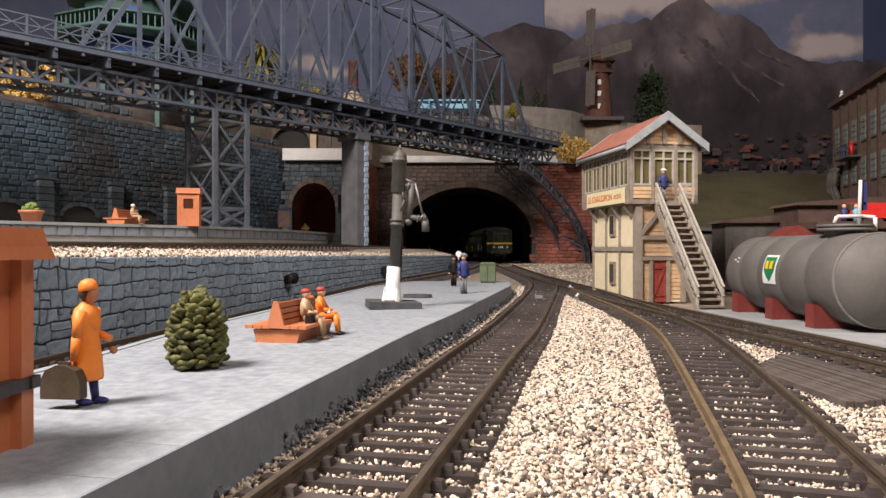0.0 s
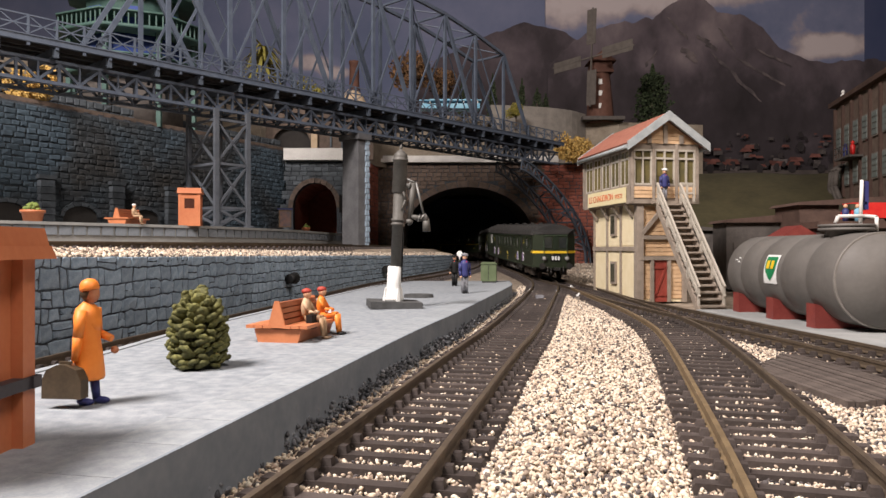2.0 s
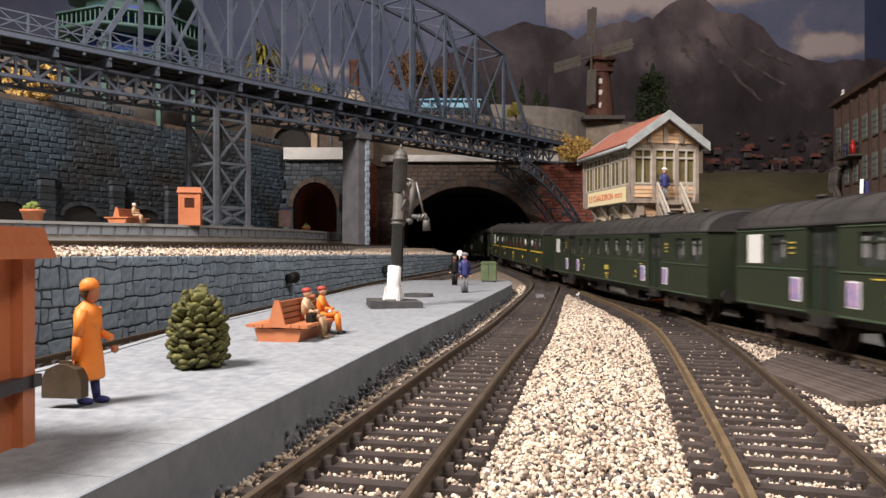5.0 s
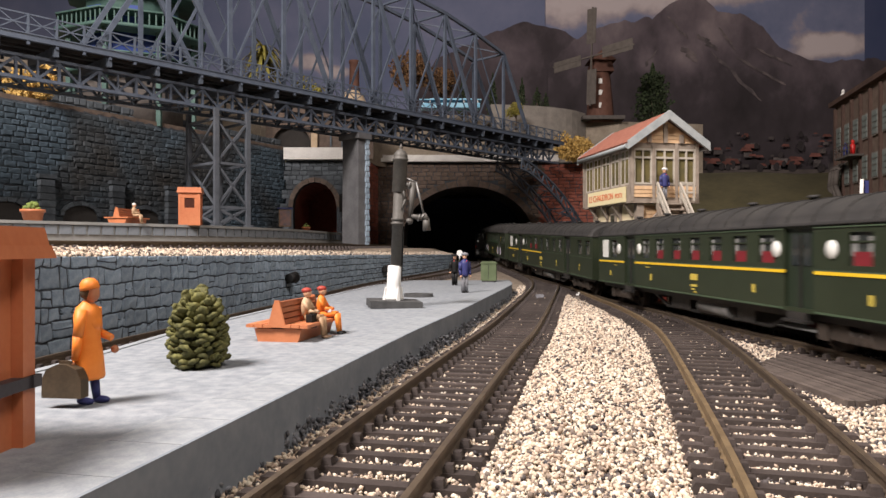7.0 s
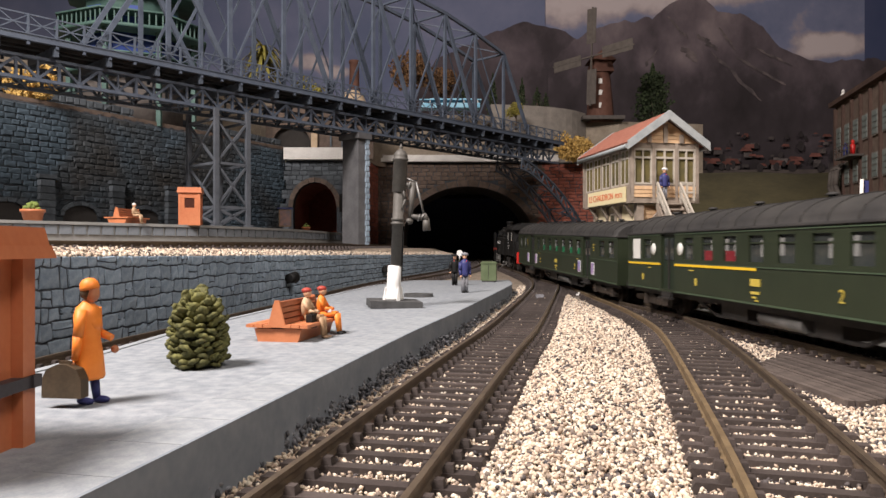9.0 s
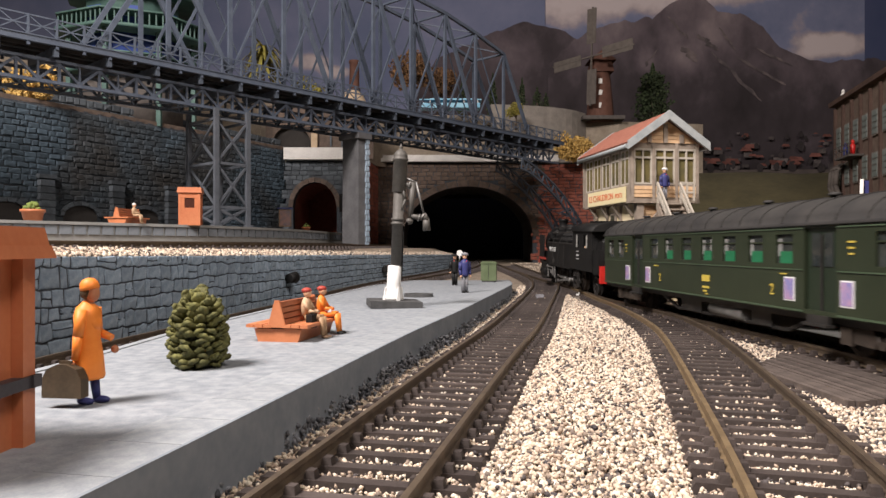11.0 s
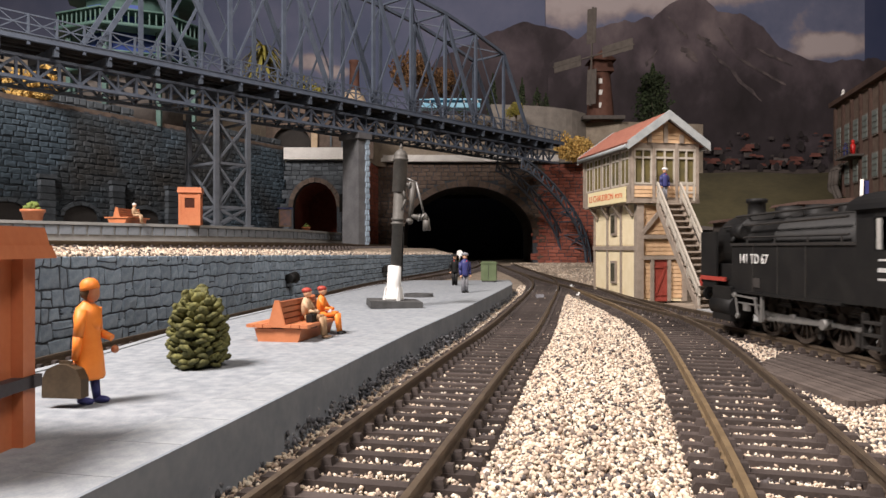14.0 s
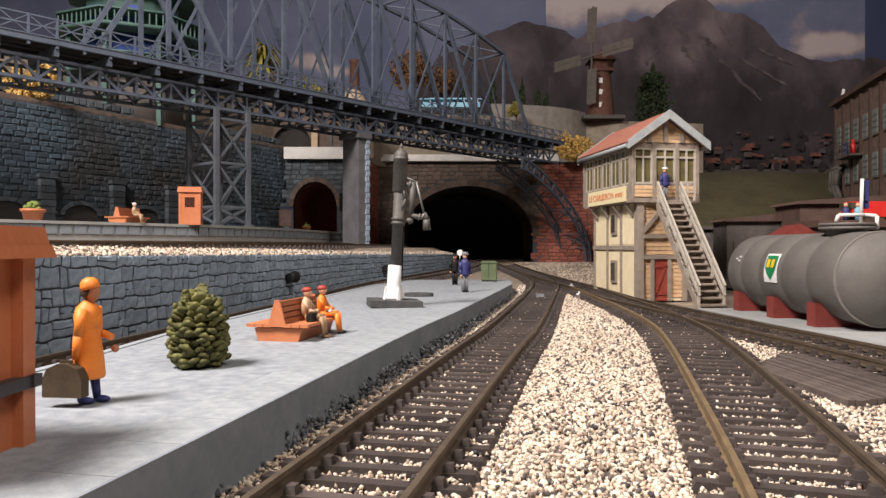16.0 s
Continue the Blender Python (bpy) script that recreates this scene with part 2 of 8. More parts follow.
def spline(points, step):
    """A smooth line through plan points, sampled about every step mm: a list of (x, y)."""
    p, out = [Vector(q) for q in points], []
    p = [2 * p[0] - p[1]] + p + [2 * p[-1] - p[-2]]
    for a, b, c, d in zip(p, p[1:], p[2:], p[3:]):
        n = max(1, round((c - b).length / step))
        for i in range(n):
            t = i / n
            out.append(0.5 * (2 * b + (c - a) * t + (2 * a - 5 * b + 4 * c - d) * t * t + (3 * b - a - 3 * c + d) * t ** 3))
    out.append(p[-2])
    return [tuple(v) for v in out]


class Line:
    """A plan line with its length."""

    def __init__(self, points, step=4.0):
        self.p = [Vector(q) for q in spline(points, step)]
        self.s = [0.0]
        for a, b in zip(self.p, self.p[1:]):
            self.s.append(self.s[-1] + (b - a).length)
        self.length = self.s[-1]

    def at(self, s):
        """The place and the direction at s mm along."""
        i = int(np.searchsorted(self.s, min(max(s, 0), self.length - 1e-6), side="right")) - 1
        i = min(max(i, 0), len(self.p) - 2)
        d = self.p[i + 1] - self.p[i]
        return self.p[i] + d.normalized() * (s - self.s[i]), d.normalized()


# ---- ground ----
def ground():
    bm = bmesh.new()
    xs = [-1650, -300, -120, -60, 0, 60, 120, 200, 400, 980]
    ys = [-520, 0, 100, 200, 300, 400, 450, 520, 600, 700, 800, 850, 1000, 1560]
    rows = [[bm.verts.new((x, y, rise(y) - 4.6)) for x in xs] for y in ys]
    for a, b in zip(rows, rows[1:]):
        for i in range(len(xs) - 1):
            bm.faces.new((a[i], a[i + 1], b[i + 1], b[i]))
    return tagged(part("ground", bm, "earth"), "brown earth base of the model railway", "ground", kind="structure")


ground()

TRACK_A = Line([(-35, -20), (-13.5, 79), (9.5, 187), (26.5, 263), (54, 405), (67, 469), (75, 527), (77, 575), (74, 640), (67, 760), (66, 888), (66, 1000)])
TRACK_T = Line([(-1560, 1290), (-900, 1290), (-224, 1290), (-78, 1251), (28, 1145), (66, 1000), (67, 888), (68, 760), (75, 640), (82, 560), (88.5, 509), (94, 469), (101.6, 368), (110.8, 259), (116, 204), (122, 89),
                (127, 0), (129, -60), (176, -235), (304, -363), (479, -410), (654, -363), (782, -235), (829, -60), (829, 300), (829, 1000)])
TRACK_B = Line([(20, -60), (30, 30), (44, 80), (58, 135), (78, 219), (87, 269), (93, 333), (95.5, 400), (93.5, 470)])
TRACK_W = Line([(-118, -30), (-108, 60), (-98, 134), (-94, 194), (-87, 255), (-66, 417), (-42, 520), (2, 640), (28, 745), (34, 888), (34, 1000)])


def railway(name, line, s0, s1, rail, label, zf=rise, pitch=6.2, off=0.0):
    """A track: two swept rails and its sleepers."""
    top = thing(name, at_mm(0, 0, 0), label, "railway track", "tracks", "structure")
    prof = ((-0.45, 0), (-0.45, -0.8), (-0.2, -1.0), (-0.2, -2.0), (-0.8, -2.3), (-0.8, -2.6), (0.8, -2.6), (0.8, -2.3), (0.2, -2.0), (0.2, -1.0), (0.45, -0.8), (0.45, 0))
    for side in (-8.7, 8.7):
        bm, last = bmesh.new(), None
        n = int((s1 - s0) / 5)
        for i in range(n + 1):
            p, d = line.at(s0 + (s1 - s0) * i / n)
            nrm = Vector((d.y, -d.x))
            ring = [bm.verts.new((p.x + nrm.x * (side + a), p.y + nrm.y * (side + a), zf(p.y) + b + off)) for a, b in prof]
            if last:
                for k in range(len(prof)):
                    bm.faces.new((last[k], last[(k + 1) % 12], ring[(k + 1) % 12], ring[k]))
            else:
                bm.faces.new(ring)
            last = ring
        bm.faces.new(last[::-1])
        # Left rail takes the given tone; on the siding that paints its lit side.
        part("rail", bm, rail if side < 0 else "rail", top)
    bm = bmesh.new()
    quad_box(bm, (0, 0, -3.45), (30, 2.45, 1.9), taper=0.93)
    for x in (-8.7, 8.7):
        for k in (-1.55, 1.55):
            quad_box(bm, (x + k, 0, -2.05), (1.7, 1.9, 1.3), taper=0.72)
    first, s = None, s0 + 2
    while s < s1:
        p, d = line.at(s)
        m = at_mm(p.x, p.y, zf(p.y) + off, math.degrees(math.atan2(-d.x, d.y)) + random.uniform(-0.7, 0.7))
        if first is None:
            first = part("sleeper", bm, "sleeper", top, at=m)
        else:
            twin(first, m, top)
        s += pitch
    return top


railway("main_track", TRACK_A, 20, 760, "rail", "dark main track beside the low platform")
railway("siding_track", TRACK_B, 20, TRACK_B.length, "rusty_rail", "siding track with a rusty left rail toned as lit, curving off in light ballast")
S_EXIT = next(s for s, p in zip(TRACK_T.s, TRACK_T.p) if p.y < 600 and p.x > 0)
railway("running_track", TRACK_T, S_EXIT - 180, S_EXIT + 900, "rail", "running track of the train out of the tunnel")
railway("wall_track", TRACK_W, 40, 960, "rail", "track between the platform and the stone retaining wall")

# ---- rough forms ----
PLAT_FRONT = [(-50, -10), (-33.5, 65), (-10, 187), (6, 260), (36, 410), (43, 450), (46, 505)]
PLAT_BACK = [(-95, -10), (-86, 60), (-77, 134), (-74, 194), (-67, 255), (-46, 417), (-38, 450), (-22, 505)]


def platform():
    bm = bmesh.new()
    f, b = spline(PLAT_FRONT, 20), spline(PLAT_BACK, 20)
    prism(bm, f + b[::-1], lambda x, y: rise(y) - 5, lambda x, y: 5.0)
    return tagged(part("platform", bm, ["platform"]), "low grey concrete station platform", "platform", kind="structure")


platform()


# ---- stone walls ----
def stone_piece(seed, sx, sy, sz):
    """A rough-faced block: its front (-y) bulges, corners uneven."""
    rnd = random.Random(seed)
    bm = bmesh.new()
    j = lambda k: rnd.uniform(-k, k)
    back = [bm.verts.new((x * sx / 2, 0, z * sz / 2)) for x, z in ((-1, -1), (1, -1), (1, 1), (-1, 1))]
    mid = [bm.verts.new((x * sx / 2 * (0.97 + j(0.06)), -sy * 0.7, z * sz / 2 * (0.95 + j(0.1)))) for x, z in ((-1, -1), (1, -1), (1, 1), (-1, 1))]
    front = [bm.verts.new((x * sx / 2 * (0.68 + j(0.14)), -sy * (1.0 + j(0.25)), z * sz / 2 * (0.6 + j(0.16)))) for x, z in ((-1, -1), (1, -1), (1, 1), (-1, 1))]
    for a, b in ((back, mid), (mid, front)):
        for i in range(4):
            bm.faces.new((a[i], a[(i + 1) % 4], b[(i + 1) % 4], b[i]))
    bm.faces.new(front)
    return bm


def masonry(wall, line, s0, s1, z_low, z_top, material, row, long, deep, near, keep=None, seed=1, jitter=0.25, side=-1, name="stone", wild=0.3):
    """Courses of blocks on the face of a wall along a plan line; those between near[0] and near[1] are objects, the rest one joined part."""
    rnd = random.Random(seed)
    kinds = []
    for k in range(7):
        ob = part(name, stone_piece(seed * 31 + k, 1.0, 1.0, 1.0), material, wall)
        kinds.append(ob.data)
        bpy.data.objects.remove(ob)
    rest, count = bmesh.new(), 0
    z = None
    rows = int((z_top(line.at(s0)[0].y) - z_low(line.at(s0)[0].y)) / row)
    for r in range(rows):
        s = s0 - rnd.uniform(0, long)
        while s < s1:
            w = long * rnd.uniform(1 - jitter * 1.6, 1 + jitter * 1.8)
            p, d = line.at(s + w / 2)
            lo, hi = z_low(p.y), z_top(p.y)
            h = (hi - lo) / rows
            zc = lo + h * (r + 0.5) + rnd.uniform(-0.16, 0.16) * h * wild + 0.16 * h * wild * noise.noise(Vector((s * 0.05, r * 1.7, seed)))
            if s + w > s0 and (keep is None or keep(s + w / 2, zc)):
                n = Vector((d.y, -d.x)) * -side
                ang = math.degrees(math.atan2(d.y, d.x)) + (0 if side < 0 else 180)
                sx, sz = (w - 0.09 * row) , h * rnd.uniform(0.92 - 0.2 * wild, 0.95 + 0.04 * wild)
                m = pose(p.x * MM, p.y * MM, zc * MM, 0, rnd.uniform(-3, 3) * (1 + wild), ang) @ Matrix.Diagonal((sx * 0.96, deep * rnd.uniform(0.7, 1.3), sz, 1))
                me = kinds[rnd.randrange(7)]
                if near[0] < s < near[1] and count < 300:
                    o = new(name, me)
                    o.parent, o.matrix_basis, count = wall, m, count + 1
                else:
                    b2 = bmesh.new()
                    b2.from_mesh(me)
                    b2.transform(m)
                    tmp = bpy.data.meshes.new("t")
                    b2.to_mesh(tmp)
                    b2.free()
                    rest.from_mesh(tmp)
                    bpy.data.meshes.remove(tmp)
            s += w
    if rest.verts:
        bmesh.ops.scale(rest, vec=(1000, 1000, 1000), verts=rest.verts[:])
        tagged(part("far_" + name + "s", rest, material, wall), kind="stuff")
    else:
        rest.free()


def rubble(wall, line, s0, s1, z_low, z_top, material, row, long, deep, near, seed):
    """Coursed rubble: flat-faced stones with wandering beds and raked joints; those between near[0] and near[1] are objects."""
    rnd = random.Random(seed)
    y0 = line.at(s0)[0].y
    rows = max(3, int((z_top(y0) - z_low(y0)) / row))
    share = [rnd.uniform(0.75, 1.3) for _ in range(rows)]
    total, acc, beds = sum(share), 0.0, [0.0]
    for v in share:
        acc += v / total
        beds.append(acc)

    def bed(i, s):
        f = beds[i]
        if 0 < i < rows:
            f += (0.20 * noise.noise(Vector((s * 0.045, i * 3.7, seed))) + 0.20 * noise.noise(Vector((s * 0.23, i * 5.1, seed)))) / rows
        return f

    rest, count = bmesh.new(), 0
    for i in range(rows):
        s = s0 - rnd.uniform(0, long)
        tilt = rnd.uniform(-0.8, 0.8)
        while s < s1:
            w = long * rnd.choice((0.55, 0.75, 0.9, 1.1, 1.35, 1.6)) * rnd.uniform(0.85, 1.15)
            tilt2 = rnd.uniform(-0.9, 0.9)
            if s > s0:
                split = [(0.0, 1.0)] if rnd.random() > 0.22 else [(0.0, 0.5), (0.5, 1.0)]
                for fa, fb in split:
                    g, gz = 0.38, 0.28
                    edge = []
                    for u, v in ((0, 0), (0.33, 0), (0.67, 0), (1, 0), (1, 0.5), (1, 1), (0.67, 1), (0.33, 1), (0, 1), (0, 0.5)):
                        v2 = fa + (fb - fa) * v
                        lean = (tilt * (1 - u) + tilt2 * u) * (v2 - 0.5)
                        a = s + g + (w - 2 * g) * u + lean + rnd.uniform(-0.22, 0.22)
                        edge.append((a, u, v, v2))
                    b2 = bmesh.new()
                    rings = [[], [], []]
                    mid = s + w / 2
                    p0, d0 = line.at(mid)
                    lo, hi = z_low(p0.y), z_top(p0.y)
                    zm = lo + (hi - lo) * (bed(i, mid) + bed(i + 1, mid)) / 2
                    dz = deep * rnd.uniform(0.65, 1.35)
                    for a, u, v, v2 in edge:
                        za, zb = bed(i, a), bed(i + 1, a)
                        z = lo + (hi - lo) * (za + (zb - za) * v2) + (gz if v == 0 else -gz if v == 1 else 0) + rnd.uniform(-0.14, 0.14)
                        for k, (inset, out) in enumerate(((0.0, 0.0), (0.02, 0.72), (0.13, 1.0))):
                            rings[k].append(b2.verts.new(((a - mid) * (1 - inset), -dz * (out + (rnd.uniform(-0.25, 0.25) if k == 2 else 0)), (z - zm) * (1 - inset * 1.4))))
                    for ra, rb in zip(rings, rings[1:]):
                        for k in range(10):
                            b2.faces.new((ra[k], ra[(k + 1) % 10], rb[(k + 1) % 10], rb[k]))
                    c = b2.verts.new((w * rnd.uniform(-0.15, 0.15), -dz * rnd.uniform(0.85, 1.35), row * rnd.uniform(-0.12, 0.12)))
                    for k in range(10):
                        b2.faces.new((rings[2][k], rings[2][(k + 1) % 10], c))
                    m = at_mm(p0.x, p0.y, zm, math.degrees(math.atan2(d0.y, d0.x)))
                    if near[0] < mid < near[1] and count < 300:
                        part("stone", b2, material, wall, at=m)
                        count += 1
                    else:
                        b2.transform(Matrix.Translation((p0.x, p0.y, zm)) @ m.to_3x3().to_4x4())
                        tmp = bpy.data.meshes.new("t")
                        b2.to_mesh(tmp)
                        b2.free()
                        rest.from_mesh(tmp)
                        bpy.data.meshes.remove(tmp)
            s += w
            tilt = tilt2
    tagged(part("far_stones", rest, material, wall), kind="stuff")


def ribbon_wall(bm, line, s0, s1, z_low, z_top, thick, side=1):
    """A wall along a plan line, its face on the line and its body behind it."""
    n, last = max(2, int((s1 - s0) / 12)), None
    for i in range(n + 1):
        p, d = line.at(s0 + (s1 - s0) * i / n)
        q = p + Vector((-d.y, d.x)) * thick * side
        ring = [bm.verts.new((p.x, p.y, z_low(p.y))), bm.verts.new((p.x, p.y, z_top(p.y))), bm.verts.new((q.x, q.y, z_top(p.y))), bm.verts.new((q.x, q.y, z_low(p.y)))]
        if last:
            for k in range(4):
                bm.faces.new((last[k], last[(k + 1) % 4], ring[(k + 1) % 4], ring[k]))
        else:
            bm.faces.new(ring)
        last = ring
    bm.faces.new(last[::-1])


WALL_LINE = Line([(-126, 20), (-119, 134), (-114, 194), (-107, 255), (-86, 419), (-61, 528), (-15, 652), (8, 750), (12, 880)])
wall_top = lambda y: 25.5 - 0.008 * max(0, y - 200)


def retaining_wall():
    bm = bmesh.new()
    ribbon_wall(bm, WALL_LINE, 0, WALL_LINE.length, lambda y: rise(y) - 5, wall_top, 10)
    w = tagged(part("retaining_wall", bm, "mortar"), "blue-grey rough stone retaining wall", "wall", kind="structure")
    rubble(w, WALL_LINE, 60, WALL_LINE.length, lambda y: rise(y) - 3, lambda y: wall_top(y) + 0.3, "wall_stone", 4.5, 5.8, 0.5, (95, 330), 3)
    return w


retaining_wall()

UP_EDGE = Line([(-330, 262), (-238, 380), (-185, 444), (-151, 493), (-122, 580), (-107, 694), (-104, 740)])
BACK_LINE = Line([(-420, 302), (-314, 500), (-245, 631), (-175, 771)])


def upper_level():
    bm = bmesh.new()
    w = [WALL_LINE.at(s)[0] for s in np.linspace(60, WALL_LINE.length, 24)]
    e = [UP_EDGE.at(s)[0] for s in np.linspace(0, UP_EDGE.length, 24)]
    rows = []
    for a, b in zip(w, e):
        off = (b - a).normalized() * 4
        rows.append([(a.x + off.x, a.y + off.y, wall_top(a.y) - 1), (*(a + (b - a) * 0.2), 27.6), (*(a + (b - a) * 0.6), 28.4), (b.x, b.y, 28.4), (b.x, b.y, 4)])
    vs = [[bm.verts.new(p) for p in r] for r in rows]
    for a, b in zip(vs, vs[1:]):
        for i in range(4):
            bm.faces.new((a[i], a[i + 1], b[i + 1], b[i]))
    tagged(part("upper_trackbed", bm, "earth"), "raised trackbed behind the stone retaining wall", "ground", kind="structure")
    bm = bmesh.new()
    front = [tuple(UP_EDGE.at(s)[0]) for s in np.linspace(0, UP_EDGE.length, 30)]
    back = [tuple(BACK_LINE.at(s)[0] + Vector((-6, 4))) for s in np.linspace(0, BACK_LINE.length, 12)]
    prism(bm, front + back[::-1], 20, 43)
    p = tagged(part("upper_platform", bm, ["pad"]), "raised grey platform with panelled edge", "platform", kind="structure")
    bm = bmesh.new()
    quad_box(bm, (0, -0.4, 0), (6.6, 1.0, 5.2))
    first, s = None, 6
    while s < UP_EDGE.length - 6:
        q, d = UP_EDGE.at(s)
        m = at_mm(q.x, q.y, 38.6, math.degrees(math.atan2(d.y, d.x)))
        if first is None:
            first = part("panel", bm, "platform_side", p, at=m)
        else:
            twin(first, m, p)
        s += 8
    bm = bmesh.new()
    ribbon_wall(bm, UP_EDGE, 0, UP_EDGE.length, lambda y: 41.6, lambda y: 43.3, -1.6)
    part("edge_strip", bm, "pad", p)


upper_level()
UP_TRACK = Line([(-300, 232), (-214, 360), (-160, 425), (-129, 477), (-98, 576), (-82, 689), (-80, 760), (-90, 900)])
railway("upper_track", UP_TRACK, 0, UP_TRACK.length, "rusty_rail", "upper track beside the raised platform", zf=lambda y: 32.0)
UP_TRACK2 = Line([(-220, 140), (-170, 300), (-118, 430), (-85, 540), (-56, 680), (-50, 760), (-60, 900)])
railway("upper_track", UP_TRACK2, 0, UP_TRACK2.length, "rail", "upper track along the edge of the retaining wall", zf=lambda y: 31.0)


def arch_outline(half, spring, apex, n=14):
    """(x, z) of an opening's edge from the left foot over the crown to the right foot."""
    return [(-half, 0)] + [(-half * math.cos(math.pi * i / n), spring + (apex - spring) * math.sin(math.pi * i / n)) for i in range(n + 1)] + [(half, 0)]


def pierced(bm, width_l, width_r, height, arch, thick, slot=0):
    """An upright wall in the xz plane with one arched opening through it, pushed to +y by thick."""
    xs = [p[0] for p in arch]
    n = len(arch)
    for y0, flip in ((0, False), (thick, True)):
        a = [bm.verts.new((x, y0, z)) for x, z in arch]
        o = [bm.verts.new((x, y0, height)) for x, z in arch]
        for i in range(n - 1):
            if abs(arch[i][0] - arch[i + 1][0]) > 1e-6:
                bm.faces.new((a[i], a[i + 1], o[i + 1], o[i])).material_index = slot
        for x0, x1 in ((-width_l, xs[0]), (xs[-1], width_r)):
            f = [bm.verts.new((x, y0, z)) for x, z in ((x0, 0), (x1, 0), (x1, height), (x0, height))]
            bm.faces.new(f).material_index = slot
    a = [bm.verts.new((x, 0, z)) for x, z in arch]
    b = [bm.verts.new((x, thick, z)) for x, z in arch]
    for i in range(n - 1):
        bm.faces.new((a[i], a[i + 1], b[i + 1], b[i])).material_index = slot
    for pts in (((-width_l, 0, 0), (-width_l, thick, 0), (-width_l, thick, height), (-width_l, 0, height)), ((width_r, 0, 0), (width_r, thick, 0), (width_r, thick, height), (width_r, 0, height)),
                ((-width_l, 0, height), (width_r, 0, height), (width_r, thick, height), (-width_l, thick, height))):
        bm.faces.new([bm.verts.new(p) for p in pts]).material_index = slot


def voussoirs(wall, arch, deep, proud, material, at):
    """The ring of wedge stones round an opening."""
    c = Vector((0, arch[1][1]))
    for (x0, z0), (x1, z1) in zip(arch[1:-1], arch[2:-1]):
        p, q = Vector((x0, z0)), Vector((x1, z1))
        bm = bmesh.new()
        pc, qc = p + (p - c).normalized() * deep, q + (q - c).normalized() * deep
        e = (q - p) * 0.04
        slab(bm, [(v.x, 0.5, v.y) for v in (p + e, q - e, qc - e, pc + e)], (0, -1, 0), proud + 0.5)
        part("arch_stone", bm, material, wall, at=at)


def straight(x0, x1):
    return Line([(x0, 0), (x1, 0)], 6)


# back wall with its three blind arches and piers
def back_wall():
    bm = bmesh.new()
    ribbon_wall(bm, BACK_LINE, 0, BACK_LINE.length, lambda y: 30, lambda y: 136, 12)
    w = tagged(part("wall_back", bm, "mortar"), "tall dark grey block retaining wall with blind arches", "wall", kind="structure")
    arches = (228, 285, 345, 398)
    def keep(s, z):
        return not any(abs(s - a) < 16 and z < 43 + 12 + 8 * math.sqrt(max(0, 1 - ((s - a) / 16) ** 2)) for a in arches)
    masonry(w, BACK_LINE, 150, BACK_LINE.length, lambda y: 43, lambda y: 134, "washed_block", 4.3, 7.6, 0.9, (225, 280), keep, seed=8, jitter=0.2, name="block", wild=0.6)
    for a in arches:
        p, d = BACK_LINE.at(a)
        m = at_mm(p.x, p.y, 43, math.degrees(math.atan2(d.y, d.x)))
        arch = arch_outline(14.5, 10, 18.5, 8)
        voussoirs(w, arch, 3.2, 2.4, "grey_block", m)
        # Flat near-black plate stands for the shade inside the blind arch.
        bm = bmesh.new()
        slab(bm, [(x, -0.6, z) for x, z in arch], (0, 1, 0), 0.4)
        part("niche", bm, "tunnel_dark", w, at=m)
    for a in (256, 316, 372):
        p, d = BACK_LINE.at(a)
        bm = bmesh.new()
        for k in range(7):
            quad_box(bm, (random.uniform(-0.3, 0.3), -2.6, 2.6 + k * 5.2), (11.5 + random.uniform(-0.8, 0.8), 6, 4.7), taper=0.94)
        quad_box(bm, (0, -2.4, 38.5), (13.5, 7, 3))
        part("pier", bm, "grey_block", w, at=at_mm(p.x, p.y, 43, math.degrees(math.atan2(d.y, d.x))))
    bm = bmesh.new()
    ribbon_wall(bm, BACK_LINE, 120, BACK_LINE.length, lambda y: 135, lambda y: 138.5, 12)
    part("coping", bm, "brown_stone", w)
    # the road's parapet behind the coping
    bm = bmesh.new()
    par = Line([(-440, 310), (-334, 510), (-262, 645), (-190, 790)])
    ribbon_wall(bm, par, 100, par.length, lambda y: 130, lambda y: 150, 5)
    v = tagged(part("parapet", bm, "mortar"), "light grey stone parapet above the retaining wall", "wall", kind="structure")
    masonry(v, par, 150, par.length, lambda y: 138, lambda y: 150.5, "grey_block", 4.4, 8, 1.2, (260, 420), seed=12, name="block")


back_wall()


def side_portal():
    at = at_mm(-139, 760, 36)
    bm = bmesh.new()
    arch = arch_outline(23.5, 36, 63, 12)
    pierced(bm, 31, 36, 86, arch, 10)
    w = tagged(part("side_portal", bm, "mortar", at=at), "grey-brown masonry portal of the small side tunnel", "tunnel portal", kind="structure")
    voussoirs(w, arch, 5, 1.6, "brown_stone", at_mm(0, 0, 0))
    def keep(s, z):
        x = s - 31
        return abs(x) > 30 or z > 36 + 33 * math.sqrt(max(0, 1 - (x / 30.5) ** 2))
    masonry(w, straight(-31, 36), 0, 67, lambda y: 0, lambda y: 85, "grey_block", 4.8, 8, 1.2, (0, 70), keep, seed=21, jitter=0.12, name="block")
    bm = bmesh.new()
    quad_box(bm, (2.5, 1, 93), (69, 18, 12.5))
    chamfer(bm, 1.5, 2)
    part("white_slab", bm, "white_cap", w, "white-painted concrete capping slab")
    bm = bmesh.new()
    n = len(arch)
    a = [bm.verts.new((x, 10, z)) for x, z in arch]
    b = [bm.verts.new((x, 90, z)) for x, z in arch]
    for i in range(n - 1):
        bm.faces.new((a[i], a[i + 1], b[i + 1], b[i]))
    bm.faces.new(b)
    part("tunnel_lining", bm, "red_brick", w)


side_portal()


